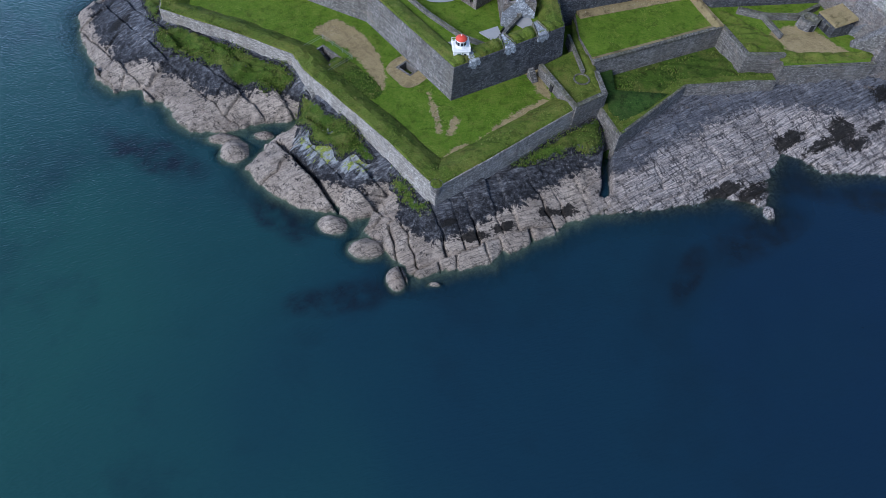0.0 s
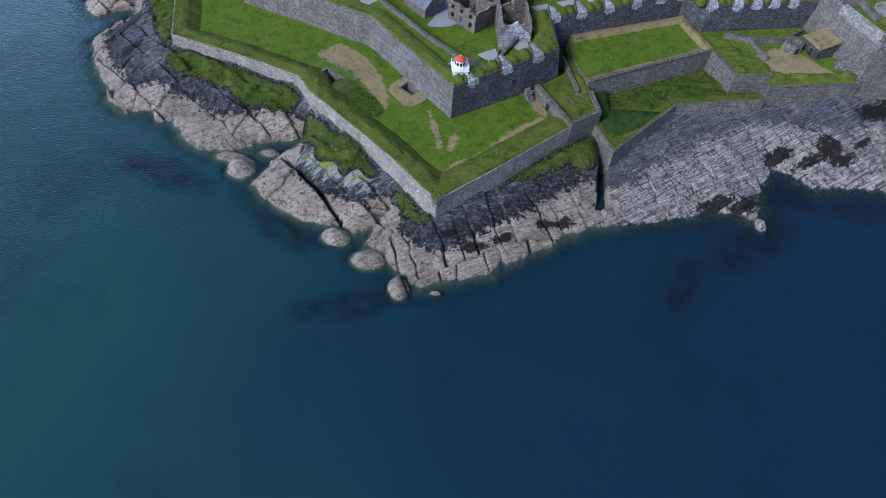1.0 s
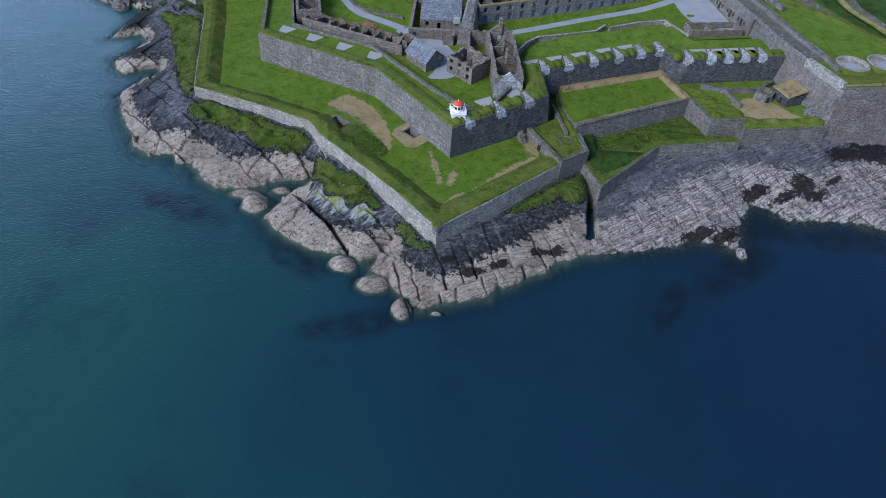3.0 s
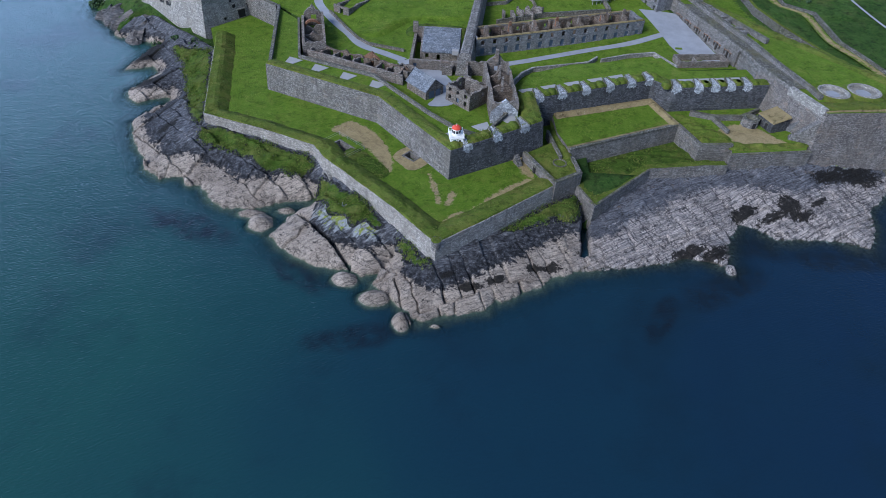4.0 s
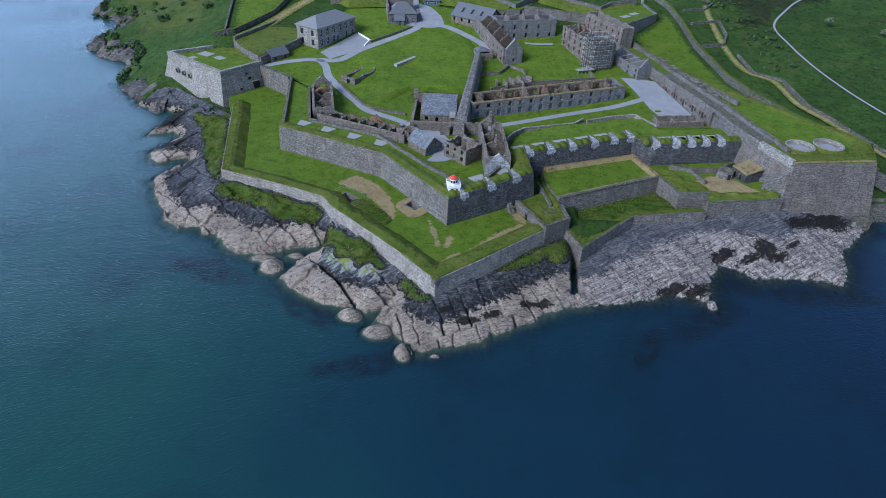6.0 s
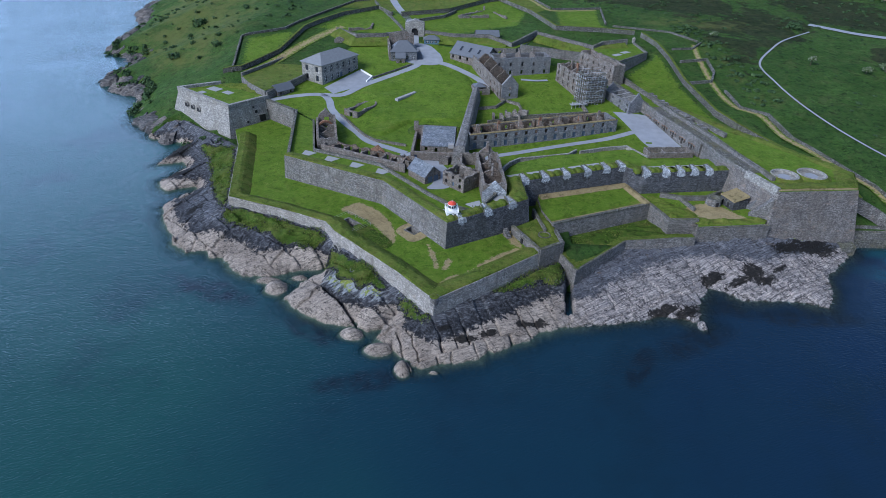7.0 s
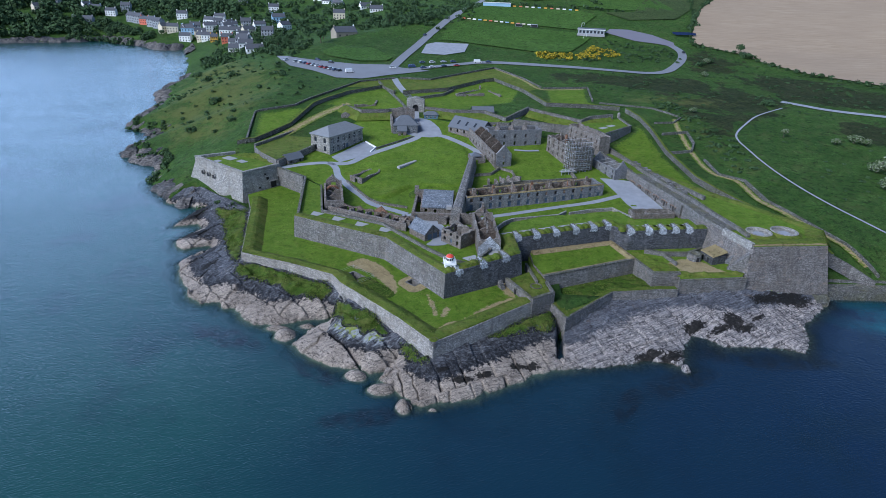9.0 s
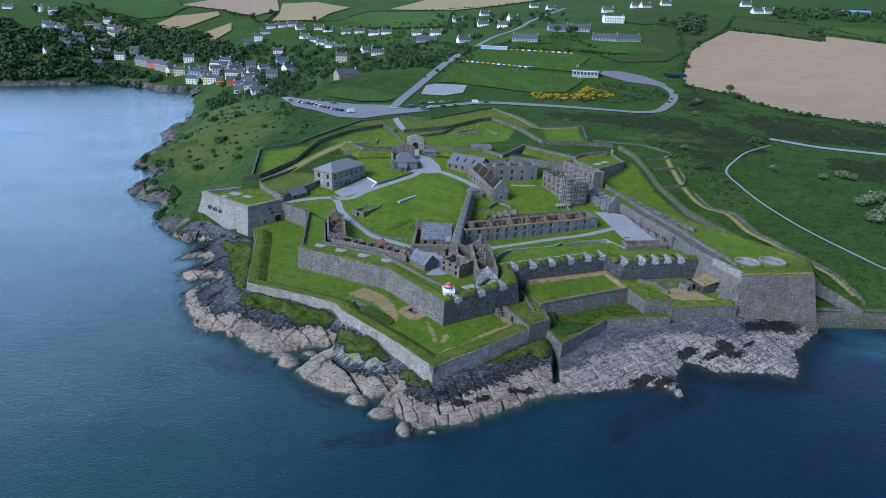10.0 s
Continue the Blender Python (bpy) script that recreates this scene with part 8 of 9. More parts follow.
def clumps(b, cx, cy, cz, rx, rz, count, size, slot=0):
    """Leaf clumps scattered over the shell of a lumpy crown."""
    r = leaf_rng
    lobes = [(0, 0, 0, 0.72)] + [(r.uniform(-0.45, 0.45), r.uniform(-0.45, 0.45), r.uniform(-0.2, 0.4), r.uniform(0.35, 0.6)) for _ in range(6)]
    for k in range(count):
        lx, ly, lz, lr = lobes[k % 7]
        d = Vector((r.gauss(0, 1), r.gauss(0, 1), r.gauss(0.45, 0.9))).normalized() * lr * r.uniform(0.88, 1.05)
        p = Vector((cx + (lx + d.x) * rx, cy + (ly + d.y) * rx, cz + (lz + d.z) * rz))
        n_ = (d.normalized() + Vector((r.gauss(0, 0.3), r.gauss(0, 0.3), r.gauss(0.2, 0.3)))).normalized()
        u = n_.orthogonal().normalized()
        u = (Matrix.Rotation(r.uniform(0, 6.28), 3, n_) @ u)
        w = n_.cross(u)
        s = size * r.uniform(0.6, 1.3)
        b.add([p - u * s, p - w * s * 0.8 + n_ * s * 0.25, p + u * s, p + w * s * 0.8], [(0, 1, 2, 3)], slot)


def make_tree(x, y, height, label, leaf=LEAF, spread=0.42):
    ob = thing("tree", x, y, ground_at(x, y), leaf_rng.uniform(0, 360), label, "tree", "trees on the hillside")
    h = height
    b = Build().tube((0, 0, -0.5), (0.1, 0, h * 0.45), h * 0.035, h * 0.022, 7)
    for k in range(5):
        a = k * 1.3
        b.tube((0.1, 0, h * (0.28 + 0.04 * k)), (math.cos(a) * h * 0.22, math.sin(a) * h * 0.22, h * (0.55 + 0.05 * k)), h * 0.016, h * 0.006, 5)
    part("trunk", b.mesh("trunk", [BARK]), ob)
    b = Build()
    clumps(b, 0, 0, h * 0.62, h * spread, h * 0.36, 420, h * 0.055)
    part("crown", b.mesh("crown", [leaf]), ob)
    return ob


oak = make_tree(-158, 413, 11, "broad dark green tree on the hillside")
oak2 = make_tree(-112, 375, 13, "large round olive-green tree by the houses", LEAF, 0.5)
thorn = make_tree(171.8, 188, 5, "flowering hawthorn on the open hill", MAY, 0.55)
pine = make_tree(-361, 957, 16, "tall dark tree among the fields", LEAF, 0.3)
for tx, ty, ts in [(-156, 444, 0.9), (-170, 430, 0.8), (-148, 400, 0.8), (-259, 534, 0.9), (-248, 547, 0.8), (-212, 852, 1.1), (-365, 633, 0.8), (-120, 420, 0.9), (-98, 420, 0.8), (-60, 440, 0.7), (-45, 470, 0.8), (-70, 480, 0.9), (100, 560, 1.0), (112, 552, 1.1), (120, 566, 0.9), (233, 640, 1.2), (240, 625, 1.0), (385, 596, 1.0), (396, 600, 0.9), (222, 385, 0.8)]:
    t = copy_thing(oak, pose(tx, ty, ground_at(tx, ty) - 0.3, 0, 0, leaf_rng.uniform(0, 360)))
    t.scale = (ts, ts, ts * leaf_rng.uniform(0.85, 1.1))
for tx, ty, ts in [(206, 183.6, 1.4), (210, 181, 1.1), (195, 181, 1.0), (197, 147, 1.4), (209, 155.6, 1.5), (203, 150, 1.6), (214, 148, 1.5), (190.6, 127, 1.5), (197, 132, 1.6), (204, 138, 1.7), (173, 317, 1.1), (185.8, 353.8, 1.2), (135, 222, 0.9)]:
    t = copy_thing(thorn, pose(tx, ty, ground_at(tx, ty) - 1.3 * ts, 0, 0, leaf_rng.uniform(0, 360)))
    t.scale = (ts * 1.2, ts * 1.2, ts)
for tx, ty, ts in [(-343, 999, 0.9), (-250, 930, 0.8), (-700, 900, 1.2), (-640, 960, 1.0)]:
    t = copy_thing(pine, pose(tx, ty, ground_at(tx, ty) - 0.3, 0, 0, leaf_rng.uniform(0, 360)))
    t.scale = (ts, ts, ts)


def scatter(poly, count, seed):
    rs = np.random.RandomState(seed)
    x0, x1 = min(p[0] for p in poly), max(p[0] for p in poly)
    y0, y1 = min(p[1] for p in poly), max(p[1] for p in poly)
    res = []
    while len(res) < count:
        px, py = rs.uniform(x0, x1, count * 2), rs.uniform(y0, y1, count * 2)
        ok_ = inside(px, py, poly)
        res += list(zip(px[ok_], py[ok_]))
    return res[:count]


def spaced(poly, count, seed, apart):
    """Scattered places that keep their distance from one another."""
    res = []
    for p in scatter(poly, count * 8, seed):
        if len(res) < count and all(math.dist(p, q) > apart for q in res):
            res.append(p)
    return res


def thicket(name, spots, size, flat, label, category, leaf=LEAF, per=90, leafsize=0.2):
    """Many bushes or tree crowns in one object."""
    b = Build()
    z = ground_z(*np.array(spots).T)
    for (x, y), h in zip(spots, z):
        s = size * leaf_rng.uniform(0.55, 1.3)
        clumps(b, x, y, h + s * flat * 0.4, s, s * flat, per, s * leafsize)
    return structure(name, b.mesh(name, [leaf]), label, category, "stuff")


def along(line, step, jitter):
    return [(x + leaf_rng.uniform(-jitter, jitter), y + leaf_rng.uniform(-jitter, jitter)) for x, y in resample(line, step)]


thicket("wood", scatter([(-800, 900), (-641, 799), (-611, 805), (-580, 825), (-524, 801), (-497, 833), (-452, 756), (-478, 725), (-500, 700), (-500, 690), (-478, 650), (-526, 612), (-600, 590), (-800, 578)], 520, 1), 9, 0.9, "dark broadleaved wood above the cove", "woodland", LEAF, 110)
thicket("wood", scatter([(-520, 820), (-440, 760), (-400, 760), (-300, 680), (-290, 720), (-380, 830), (-420, 880), (-480, 880)], 170, 2), 8, 0.9, "trees between the village and the fields", "woodland", LEAF, 110)
thicket("wood", [(-480 + 10 * k, 644 - 5 * abs(k - 3)) for k in range(9)] + scatter([(-500, 650), (-450, 670), (-380, 625), (-376, 640), (-450, 690), (-500, 680)], 50, 3), 6, 0.9, "ivy and bushes on the sea cliff", "woodland", LEAF, 90)
thicket("wood", scatter([(-800, 575), (-552, 600), (-524, 607), (-478, 634), (-447, 655), (-400, 632), (-400, 660), (-470, 700), (-560, 650), (-800, 640)], 150, 21), 7, 0.9, "dark trees crowding down to the cove", "woodland", LEAF, 90)
thicket("garden_trees", scatter([(-700, 960), (-640, 820), (-560, 720), (-470, 740), (-440, 780), (-480, 880), (-600, 960)], 170, 22), 6.5, 0.95, "trees round the hillside houses", "trees", LEAF, 80)
thicket("garden_trees", scatter([(-260, 900), (-250, 790), (-160, 700), (-100, 640), (-40, 700), (10, 800), (-60, 880), (-160, 900)], 150, 23), 3.4, 0.9, "garden bushes and trees between the bungalows", "trees", LEAF, 60)
thicket("scrub", scatter([(-70, 500), (-40, 425), (-12, 420), (14, 470), (8, 540), (-30, 600), (-80, 600)], 190, 24), 3.0, 0.8, "dense dark scrub beside the hill road", "scrub", LEAF, 50, 0.24)
thicket("scrub", scatter([(-240, 440), (-215, 400), (-190, 420), (-160, 400), (-140, 420), (-170, 480), (-215, 500), (-250, 500)], 130, 25), 4.0, 0.85, "trees and bushes above the harbour shore", "scrub", LEAF, 70)
thicket("scrub", along([(-212, 302), (-203, 240), (-174, 224), (-176, 188), (-148, 165), (-138, 138)], 2.2, 4.0), 2.4, 0.6, "bushes along the top of the harbour rocks", "scrub", LEAF, 50, 0.24)
thicket("garden_trees", scatter([(-345, 690), (-300, 640), (-262, 580), (-215, 500), (-180, 480), (-200, 580), (-250, 680), (-300, 720)], 110, 26), 3.6, 1.0, "trees in the gardens behind the village street", "trees", LEAF, 70)
thicket("garden_trees", scatter([(-480, 730), (-440, 720), (-370, 690), (-300, 700), (-300, 740), (-400, 760), (-470, 770)], 90, 27), 5.5, 0.95, "trees behind the cove terrace", "trees", LEAF, 80)
thicket("garden_trees", scatter([(-350, 640), (-300, 610), (-262, 560), (-190, 450), (-170, 440), (-200, 560), (-250, 660), (-340, 700)], 60, 44), 4.0, 0.95, "trees between the cove houses", "trees", LEAF, 90)
thicket("garden_trees", scatter([(-300, 600), (-180, 440), (-120, 480), (-40, 560), (-40, 640), (-130, 700), (-260, 800), (-320, 820), (-320, 700)], 210, 4), 5.0, 0.95, "garden trees between the village houses", "trees", LEAF, 90)
thicket("garden_trees", scatter([(-40, 560), (10, 560), (40, 620), (130, 640), (140, 900), (-60, 900)], 70, 5), 5, 0.95, "garden trees along the hill road", "trees", LEAF, 90)
thicket("garden_trees", scatter([(-110, 440), (-30, 420), (-20, 500), (-60, 560), (-140, 520)], 80, 6), 4.2, 0.8, "bushy trees above the road", "trees", LEAF, 90)
thicket("wood", scatter([(240, 600), (262, 590), (300, 700), (280, 720)], 50, 8) + scatter([(400, 700), (640, 640), (700, 760), (420, 800)], 130, 9), 7, 0.9, "dark trees on the far hill", "woodland", LEAF, 90)
for line in [
    [(191, 405), (203, 456), (228, 513), (252, 556), (310, 636), (349, 617), (390, 578), (405, 605), (460, 560)],
    [(192, 402), (222, 382), (232, 358), (249, 333), (278, 311), (300, 288), (420, 425)],
    [(-441, 1045), (-408, 1005), (-340, 1030), (-340, 955), (-250, 940), (-204, 945), (-167, 1026), (-66, 1020), (55, 1058), (160, 1150)],
    [(-545, 1094), (-441, 1045), (-380, 1000), (-350, 950)],
    [(-82, 628), (-43, 655), (0, 560), (18, 500), (120, 490), (148, 486)],
    [(-163, 876), (-27, 790), (-20, 900), (-25, 986)],
    [(-713, 1027), (-654, 975), (-551, 945), (-515, 915), (-461, 912), (-420, 880)],
    [(208, 457), (241, 601), (321, 747)],
    [(312, 648), (356, 742), (419, 646), (455, 572)],
    [(30, 494), (60, 545), (110, 545), (130, 505)],
]:
    thicket("hedge", along(line, 6, 1.5), 3.0, 0.8, "dark field hedge on the hill", "hedge", LEAF, 36, 0.28)
thicket("scrub", scatter([(-240, 405), (-215, 320), (-200, 240), (-165, 215), (-125, 170), (-112, 200), (-92, 212), (-80, 262), (-120, 300), (-150, 350), (-190, 440)], 150, 11), 1.6, 0.6, "low scrub on the harbour hillside", "scrub", LEAF, 30, 0.3)
thicket("scrub", [(-199, 395), (-186, 274), (-184, 319), (-124, 253), (-115, 271), (-120, 191), (-142, 188), (-195, 430), (-124, 295), (-160, 300), (-150, 245), (-205, 350), (-170, 380)], 4.2, 0.7, "round dark bushes on the harbour hillside", "scrub", LEAF, 110, 0.18)
thicket("scrub", scatter([(-150, 356), (-125, 325), (-118, 340), (-125, 400), (-190, 440)], 60, 12), 4.0, 0.75, "bushes below the car park", "scrub", LEAF, 50)
thicket("scrub", scatter([(60, 275), (130, 235), (200, 245), (330, 225), (320, 285), (250, 325), (190, 395), (178, 360), (150, 318), (90, 320)], 260, 13), 1.5, 0.4, "heathy scrub on the open hill", "scrub", LEAF, 40, 0.24)
thicket("scrub", scatter([(160, 120), (230, 60), (330, 90), (320, 210), (200, 235), (152, 190)], 110, 14), 1.3, 0.4, "heathy scrub on the open hill", "scrub", LEAF, 40, 0.24)
thicket("scrub", scatter([(126, 140), (140, 140), (146, 200), (130, 240), (110, 240), (124, 210)], 90, 15), 1.6, 0.5, "bracken beside the outer wall", "scrub", LEAF, 34, 0.3)
thicket("gorse", scatter([(53, 360), (68, 374), (89, 362), (107, 390), (116, 386), (125, 368), (105, 355), (65, 350)], 120, 16), 2.4, 0.6, "yellow flowering gorse above the road", "gorse", GORSE, 45, 0.25)
thicket("scrub", [(186.5, 245.4), (188, 243), (220.7, 375.4), (224, 372), (290.7, 295.9), (182, 350), (178, 347), (190, 357), (212, 160), (208, 144), (216, 156), (220, 150), (222, 160), (228, 152)], 3.6, 0.8, "dark round bushes on the open hill", "scrub", LEAF, 150, 0.16)
thicket("scrub", scatter([(20, 350), (60, 345), (170, 350), (165, 395), (120, 410), (100, 372), (60, 352)], 130, 17), 1.8, 0.5, "rough scrub between road and pitch", "scrub", LEAF, 34, 0.3)
thicket("scrub", [(-101, 100), (-97, 105), (-92, 103), (-88, 100), (-95, 98), (-106, 108)], 2.6, 0.5, "bushes on the rock below the bastion", "scrub", LEAF, 60, 0.2)

# ---- village ----
CREAM = plain_material("cream_render", (0.62, 0.56, 0.43), 0.8, 0.08, 0.3)
GREYR = plain_material("grey_render", (0.3, 0.32, 0.35), 0.8, 0.1, 0.3)
CORAL = plain_material("coral_render", (0.6, 0.16, 0.1), 0.8, 0.08, 0.3)
AMBER = plain_material("amber_render", (0.6, 0.35, 0.06), 0.8, 0.08, 0.3)
BLUER = plain_material("pale_blue_render", (0.3, 0.45, 0.6), 0.8, 0.08, 0.3)
TILE = plain_material("dark_roof_tile", (0.085, 0.09, 0.105), 0.7, 0.25, 0.5)


def make_house(x, y, turn, w, d, h, wall, label, rows=2, cols=4, rise=None, group="village houses"):
    ob = thing("house", x, y, ground_at(x, y) - 0.4, turn, label, "house", group)
    rise = rise or d * 0.42
    b = Build().box(-w / 2, -d / 2, -3, w / 2, d / 2, h)
    for s in (-1, 1):
        b.add([(s * w / 2, -d / 2, h), (s * w / 2, d / 2, h), (s * w / 2, 0, h + rise)], [(0, 1, 2) if s > 0 else (0, 2, 1)])
    part("wall", b.mesh("wall", [wall]), ob)
    part("roof", gable_roof(w, d, h, rise, 0.3, 0.2, TILE), ob, "", pose(-w / 2, -d / 2, 0))
    for s in (-1, 1):
        part("chimney", Build().box(s * (w / 2 - 0.6) - 0.45, -0.4, h + rise - 1.2, s * (w / 2 - 0.6) + 0.45, 0.4, h + rise + 1.1).mesh("chimney", [wall]), ob)
    pane = Build().box(-0.55, -0.06, -0.75, 0.55, 0.05, 0.75).mesh("window", [GLASS])
    for r in range(rows):
        for c in range(cols):
            if r == 0 and c == cols // 2:
                part("door", Build().box(-0.5, -0.06, -1.1, 0.5, 0.05, 1.0).mesh("door", [DARK]), ob, "", pose(-w / 2 + (c + 0.5) * w / cols, -d / 2, 1.4))
            else:
                part("window", pane, ob, "", pose(-w / 2 + (c + 0.5) * w / cols, -d / 2, 1.7 + r * 2.8))
    return ob


HOUSES = {
    "white": (make_house(-203, 461, 20, 13, 8, 7, WHITE, "white rendered gabled house with a dark roof"), [(-223, 489, 10), (-310, 820, 15), (-641, 834, 5), (-582, 899, 10), (-551, 763, 20), (-511, 733, 70), (-473, 723, 8), (-367, 701, 12), (-311, 652, 30), (-301, 613, 10), (-331, 621, 5), (-194, 561, 60), (-254, 727, 15), (-717, 934, 0), (-684, 920, 10), (-284, 648, 40)]),
    "grey": (make_house(-436, 705, -20, 12, 9, 8.4, GREYR, "grey rendered terraced house with a slate roof", 3), [(-424, 699, -22), (-396, 677, -25), (-384, 668, -25), (-463, 745, 10), (-601, 810, -20), (-305, 662, 15), (-311, 776, 15), (-203, 530, 10), (-329, 648, 20)]),
    "cream": (make_house(-368, 649, 60, 13, 8, 7.5, CREAM, "cream rendered gabled house by the cove"), [(-355, 643, 10), (-590, 859, 20), (-554, 696, 60), (-240, 576, 10), (-141, 597, 10)]),
    "blue": (make_house(-495, 726, 8, 15, 9, 7, BLUER, "pale blue rendered house above the cove"), [(-336, 642, 10), (-224, 643, 25)]),
    "coral": (make_house(-256, 556, 15, 12, 8, 6.5, CORAL, "coral red house on the village street"), [(-412, 690, -20)]),
    "amber": (make_house(-285, 592, 15, 8, 7, 6, AMBER, "amber painted house on the village street"), []),
    "bungalow": (make_house(-223, 804, -20, 15, 9, 3.4, WHITE, "white bungalow with a dark tiled roof", 1, 5), [(-205, 781, -25), (-186, 434, 25), (-215, 470, 10), (-187, 755, -28), (-168, 727, -25), (-242, 830, -15), (-215, 868, 5), (-182, 843, 8), (-161, 842, 12), (-134, 812, -10), (-121, 662, 30), (-102, 619, 10), (-66, 757, -8), (-38, 721, -12), (-12, 834, 10), (29, 891, 15), (24, 734, 10), (49, 683, -20), (65, 758, 30), (115, 992, 10), (135, 919, 20), (0, 601, 25), (195, 772, 5), (246, 825, 8), (255, 810, 20), (299, 864, 5), (400, 779, 10), (415, 779, 10), (417, 862, 0), (-298, 909, 15), (-283, 913, 20), (-264, 890, 30), (-316, 907, 10), (-313, 865, 20), (-233, 886, 5), (-115, 808, 0), (-775, 942, 10)]),
    "long": (make_house(64, 528, -12, 26, 10, 3.4, GREYR, "long low slate-roofed house in a wide garden", 1, 8), [(106, 587, 5), (127, 590, -8), (148, 543, -6), (172, 545, 12), (-491, 686, 5), (-47, 665, 5)]),
}
for k, (hx, hy) in enumerate(spaced([(-345, 640), (-300, 600), (-262, 545), (-210, 470), (-190, 470), (-215, 560), (-250, 640), (-300, 690), (-350, 690)], 16, 71, 15)):
    HOUSES[("white", "cream", "white", "white", "grey")[k % 5]][1].append((hx, hy, (k * 37) % 70 - 10))
for k, (hx, hy) in enumerate(scatter([(-640, 820), (-560, 720), (-480, 740), (-470, 800), (-560, 880)], 12, 72)):
    HOUSES[("white", "cream", "grey")[k % 3]][1].append((hx, hy, (k * 31) % 60 - 20))
for proto, spots in HOUSES.values():
    for hx, hy, ht in spots:
        copy_thing(proto, pose(hx, hy, ground_at(hx, hy) - 0.4, 0, 0, ht))
make_house(177, 648, 4, 24, 10, 8, WHITE, "large white modern house on the hill", 2, 8, 0.6, "hill houses")
barn = make_house(-100, 410, 35, 19, 12, 4.5, plain_material("barn_timber", (0.3, 0.26, 0.2)), "timber barn with a pale metal roof", 1, 3, 4.0, "farm buildings")
barn.children[1].data.materials[0] = WHITE
club = thing("clubhouse", 110, 424, ground_at(110, 424), -12, "flat-roofed grey sports clubhouse with white bands", "clubhouse")
part("wall", Build().box(-11, -5, -2, 11, 5, 3.6).mesh("wall", [GREYR]), club)
part("roof", Build().box(-11.6, -5.6, 3.6, 11.6, 5.6, 4.2).mesh("roof", [SLATE]), club)
part("fascia", Build().box(-11.7, -5.75, 3.5, 11.7, -5.6, 4.0).mesh("fascia", [WHITE]), club)
part("veranda", Build().box(-11.5, -7.4, -1.5, 11.5, -5, 0.2).mesh("veranda", [PAVING]), club)
for k in range(7):
    part("window", Build().box(-9.8 + k * 3, -5.06, 0.8, -8 + k * 3, -4.98, 2.8).mesh("window", [GLASS]), club)
pav = thing("pavilion", 31, 492, ground_at(31, 492), -6, "long pale blue changing hut beside the pitch", "hut")
part("wall", Build().box(-13, -2, -1, 13, 2, 3).mesh("wall", [BLUER]), pav)
part("roof", Build().box(-13.3, -2.4, 3, 13.3, 2.4, 3.3).mesh("roof", [WHITE]), pav)
barnb = thing("blue_shed", 520, 760, ground_at(520, 760), -5, "long blue metal farm shed", "shed")
part("wall", Build().box(-18, -6, -2, 18, 6, 5).mesh("wall", [plain_material("blue_sheet", (0.12, 0.22, 0.42))]), barnb)
part("roof", gable_roof(36, 12, 5, 2, 0.3, 0.2, plain_material("blue_sheet_roof", (0.2, 0.3, 0.48))), barnb, "", pose(-18, -6, 0))
for k in range(2):
    du = thing("dugout", 49 + 13 * k, 437 - 2.4 * k, ground_at(49 + 13 * k, 437), -10, "small grey team shelter beside the pitch", "shelter", "team shelters")
    part("shell", Build().box(-3, -1, 0, 3, 1, 2.2, 0, 0.15).mesh("shell", [GREYR]), du)
    part("mouth", Build().box(-2.7, -1.04, 0.2, 2.7, -0.9, 1.9).mesh("mouth", [DARK]), du)
for px_, py_, tt in ((105, 440, 65), (103, 412, 65)):
    goal = thing("goal", px_, py_, ground_at(px_, py_) + 0.5, tt, "white football goal frame", "goal", "goals")
    for s in (-3.6, 3.6):
        part("post", Build().tube((s, 0, 0), (s, 0, 3), 0.12, 0.12, 6).mesh("post", [WHITE]), goal)
    part("crossbar", Build().tube((-3.6, 0, 3), (3.6, 0, 3), 0.12, 0.12, 6).mesh("crossbar", [WHITE]), goal)
boards = [WHITE, CORAL, BLUER, CREAM, AMBER]
for k in range(26):
    t = k / 25
    bx, by = (-2 + 60 * t, 452 - 13 * t) if k % 2 else (36 + 72 * t, 491 - 8 * t)
    bd = thing("pitch_board", bx, by, ground_at(bx, by) + 0.6, -10, "plain coloured hoarding beside the pitch", "hoarding", "pitch hoardings")
    part("panel", Build().box(-1.5, -0.08, 0, 1.5, 0.08, 1.0).mesh("panel", [boards[k % 5]]), bd)
sol = thing("solar_array", 190, 428, ground_at(190, 428) + 0.6, 5, "bank of dark blue solar panels in a field", "solar panels")
PV = plain_material("solar_glass", (0.03, 0.05, 0.13), 0.2, 0.2, 1.0)
for r in range(3):
    for c in range(6):
        part("panel", Build().add([(-9 + c * 3, -4 + r * 3.4, 0.5), (-6.2 + c * 3, -4 + r * 3.4, 0.5), (-6.2 + c * 3, -1.6 + r * 3.4, 2.0), (-9 + c * 3, -1.6 + r * 3.4, 2.0)], [(0, 1, 2, 3), (3, 2, 1, 0)]).mesh("panel", [PV]), sol)


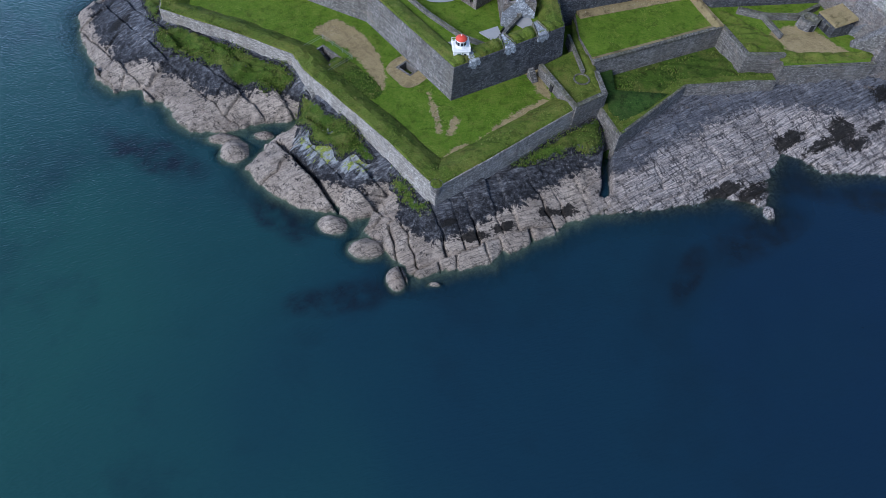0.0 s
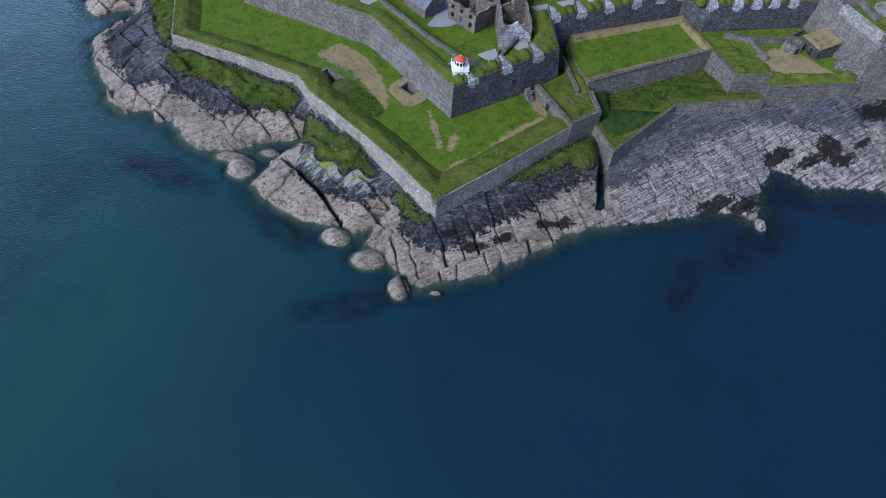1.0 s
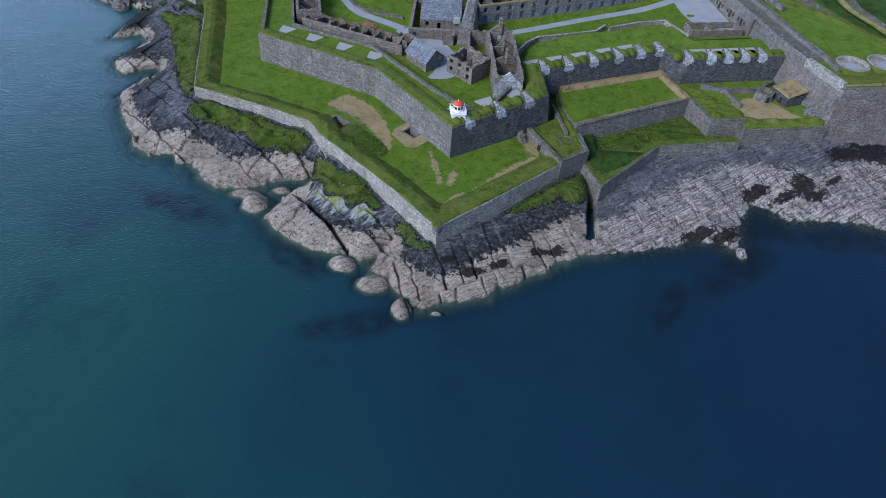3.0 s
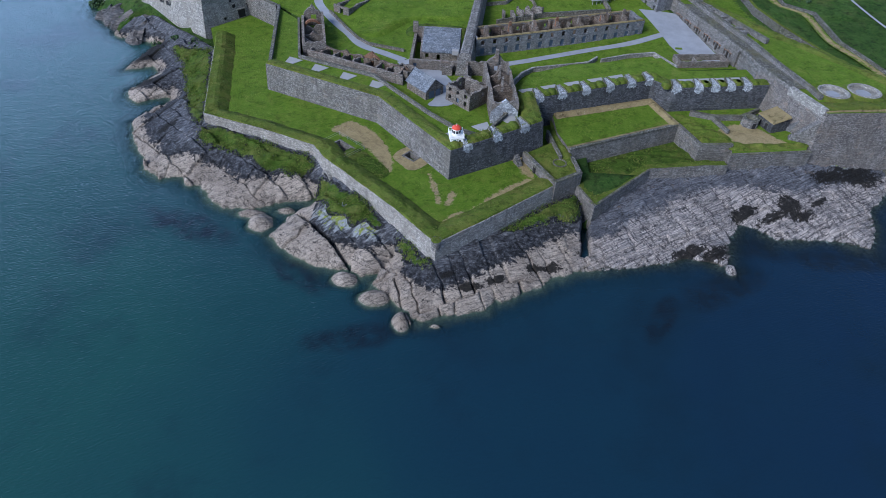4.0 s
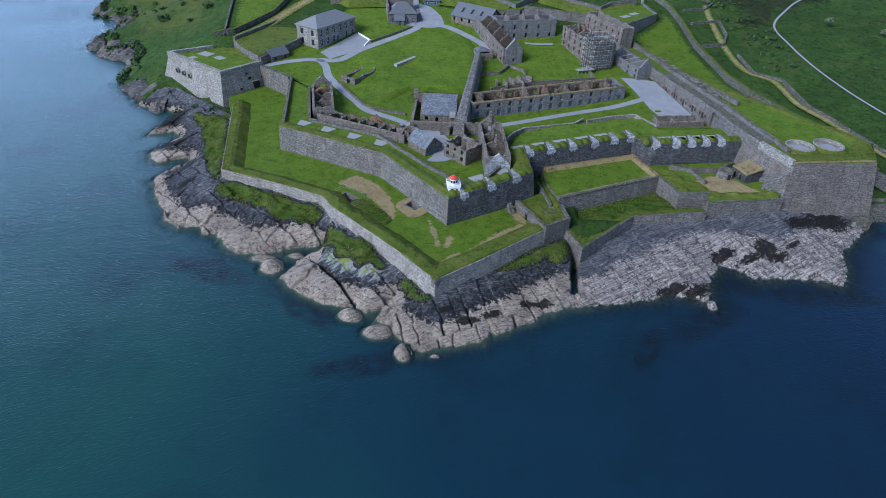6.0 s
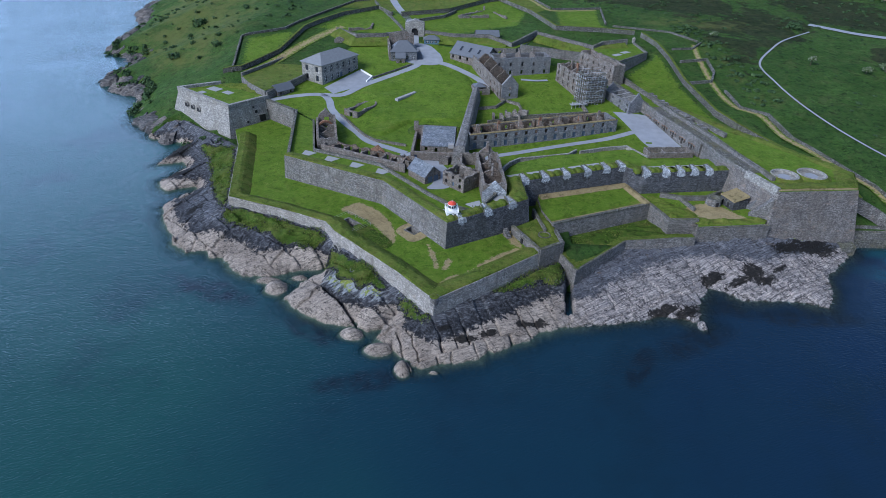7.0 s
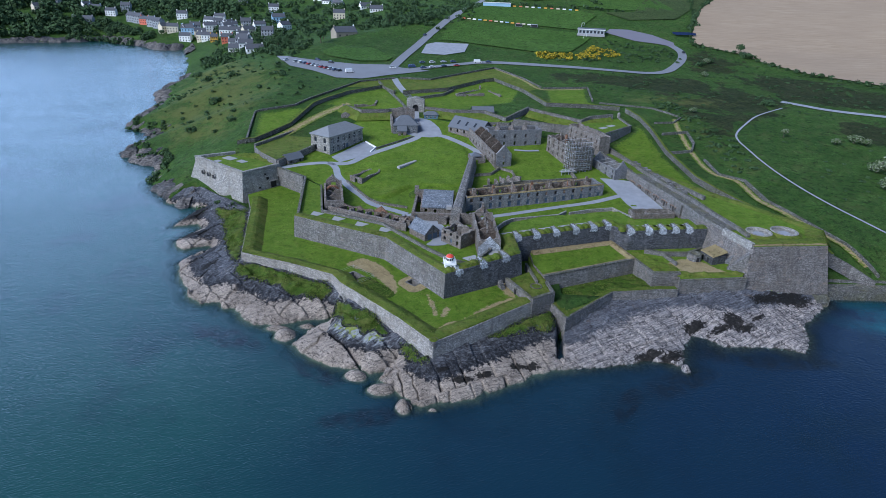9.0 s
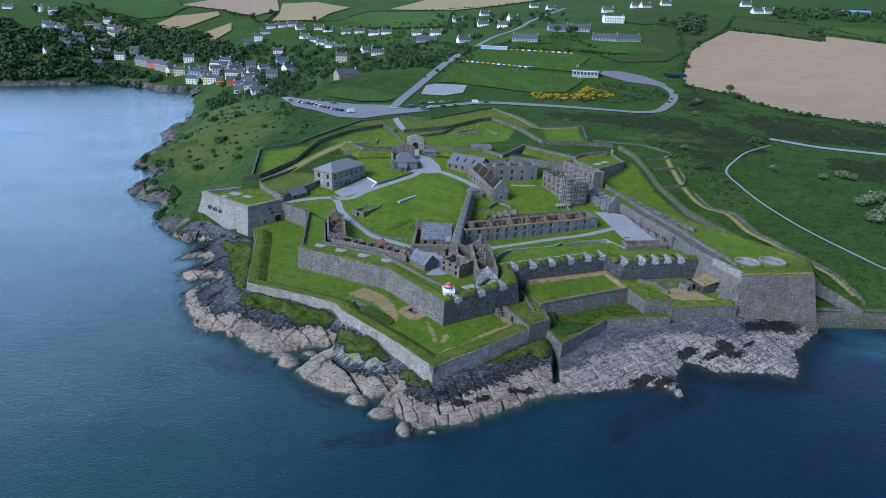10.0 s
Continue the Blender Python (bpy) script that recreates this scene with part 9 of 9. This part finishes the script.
# ---- cars ----
def make_car(x, y, turn, paint, label, van=False):
    ob = thing("van" if van else "car", x, y, ground_at(x, y) + 0.45, turn, label, "van" if van else "car", "vehicles parked outside the fort")
    l, w = (5.6, 2.0) if van else (4.3, 1.75)
    b = Build()
    if van:
        b.box(-l / 2, -w / 2, 0.35, l / 2, w / 2, 1.1, 0, 0.03).box(-l / 2 + 0.05, -w / 2 + 0.04, 1.1, l / 2 - 1.0, w / 2 - 0.04, 2.4, 0, 0.1)
    else:
        b.box(-l / 2, -w / 2, 0.3, l / 2, w / 2, 0.85, 0, 0.06)
    part("body", b.mesh("body", [paint]), ob)
    x0, x1 = (l / 2 - 1.1, l / 2 - 0.1) if van else (-l / 2 + 0.35, l / 2 - 1.15)
    cab = part("cabin", Build().add([(x0, -w / 2 + 0.08, 0.85), (x1 + 0.3, -w / 2 + 0.08, 0.85), (x1 + 0.3, w / 2 - 0.08, 0.85), (x0, w / 2 - 0.08, 0.85), (x0 + 0.4, -w / 2 + 0.25, 1.4), (x1 - 0.3, -w / 2 + 0.25, 1.4), (x1 - 0.3, w / 2 - 0.25, 1.4), (x0 + 0.4, w / 2 - 0.25, 1.4)], [(0, 1, 5, 4), (1, 2, 6, 5), (2, 3, 7, 6), (3, 0, 4, 7)]).mesh("cabin", [GLASS]), ob)
    part("roof", Build().box(x0 + 0.38, -w / 2 + 0.23, 1.38, x1 - 0.28, w / 2 - 0.23, 1.46).mesh("roof", [paint]), ob)
    for sx_ in (-1, 1):
        for sy_ in (-1, 1):
            part("wheel", Build().tube((sx_ * l * 0.3, sy_ * (w / 2 - 0.2), 0.32), (sx_ * l * 0.3, sy_ * (w / 2 + 0.02), 0.32), 0.32, 0.32, 10).mesh("wheel", [DARK]), ob)
    return ob


PAINTS = {"white": (0.7, 0.7, 0.7), "silver": (0.42, 0.44, 0.46), "navy": (0.03, 0.05, 0.11), "red": (0.35, 0.03, 0.03), "black": (0.02, 0.02, 0.025)}
row = [(-124, 315), (-116, 311), (-112, 309), (-108.5, 307), (-105, 304.5), (-101.5, 302), (-98, 299.5), (-94.5, 297), (-91, 294.8), (-87.5, 292.5), (-84, 290), (-80.5, 288)]
lane = [(-102, 319, -20), (-91, 312, -20), (-25, 307, 28), (-19, 310, 28), (-11, 315, 28), (-2, 319, 25), (-27, 324, 28), (-20, 326, 28), (-12, 329, 28), (-5, 331, 25), (21, 334, 8), (-46, 303, 20), (-31, 406, 68), (176, 380, 85)]
cars = {}
for k, (cx_, cy_, ct_) in enumerate([(x, y, 62) for x, y in row] + lane):
    col = ["silver", "silver", "white", "navy", "red", "silver", "white", "red", "red", "silver", "navy", "black", "navy", "black", "navy", "white", "navy", "red", "navy", "white", "silver", "navy", "navy", "white", "navy", "black"][k % 26]
    if col not in cars:
        cars[col] = make_car(cx_, cy_, ct_, plain_material(col + "_car_paint", PAINTS[col], 0.25, 0.03, 1, 0, 0.5), "small " + col + " car parked on the tarmac")
    else:
        copy_thing(cars[col], pose(cx_, cy_, ground_at(cx_, cy_) + 0.45, 0, 0, ct_))
van = make_car(-73, 285, 30, bpy.data.materials["white_car_paint"], "white panel van parked in the car park", True)
copy_thing(van, pose(13, 332, ground_at(13, 332) + 0.45, 0, 0, 12))
make_car(-33, 307, 24, bpy.data.materials["navy_car_paint"], "dark blue van parked at the roadside", True)
# ---- rocks along the harbour shore ----
DARK_ROCK = Mat("dark_shore_rock", 0.85, 0.25)
bed = DARK_ROCK.noise(0.8, 6, 0.7, DARK_ROCK.mapped((0.4, 2.6, 2.6), (0, 0, 25)))
DARK_ROCK.bump(bed, 0.9, 0.4)
DARK_ROCK = DARK_ROCK.color(DARK_ROCK.mix(DARK_ROCK.ramp(DARK_ROCK.noise(0.07, 5, 0.6), [(0.45, 0.0), (0.6, 0.8)]), DARK_ROCK.ramp(bed, [(0.35, (0.02, 0.02, 0.023)), (0.5, (0.06, 0.06, 0.064)), (0.68, (0.15, 0.146, 0.144))]), DARK_ROCK.ramp(bed, [(0.35, (0.07, 0.065, 0.062)), (0.6, (0.23, 0.205, 0.19))])))

def shore_rock(name, x0, x1, y0, y1, step, reach, top, label):
    ax, ay, af = sheet(lines([(x0, x1, step)]), lines([(y0, y1, step)]))
    d = shore_depth(ax, ay)
    dd = d + 2.5 + 3.2 * wobble(ax, ay, 0.13, 51) + 1.0 * wobble(ax, ay, 0.5, 52)
    base = np.where(dd < 0, dd * 0.3, top * (1 - np.exp(-np.clip(dd, 0, None) / (reach * 0.6))) + 0.3)
    eu, ev, p1, dv, du = bedded(ax, ay, 35, 9.0, 5.0, 61)
    e1, (_, e2, p2, _, _) = np.minimum(eu, ev), bedded(ax, ay, 38, 5.0, 2.2, 67)
    live = np.clip((base + 0.3), 0, 1)
    z = base + live * ((p1 - 0.5) * 2.6 + (p1 - 0.5) * du + dv * 1.2 + (p2 - 0.5) * 0.7 - 1.0 * np.exp(-(e1 / 0.5) ** 2) - 0.4 * np.exp(-(e2 / 0.3) ** 2))
    ok_ = ((d > -9) & (d < reach)).reshape(-1)[af].all(1)
    f = af[ok_]
    u, bk = np.unique(f, return_inverse=True)
    return structure(name, mesh_from(name, np.stack([ax, ay, z], -1).reshape(-1, 3)[u], bk.reshape(-1, 4).tolist(), [DARK_ROCK]), label, "rocks")


shore_rock("harbour_rock", -262, -112, 104, 425, 1.0, 19, 7.0, "dark broken rock along the harbour shore")
shore_rock("cove_cliff", -640, -300, 560, 690, 2.0, 10, 6, "dark low cliff and rocks below the village")
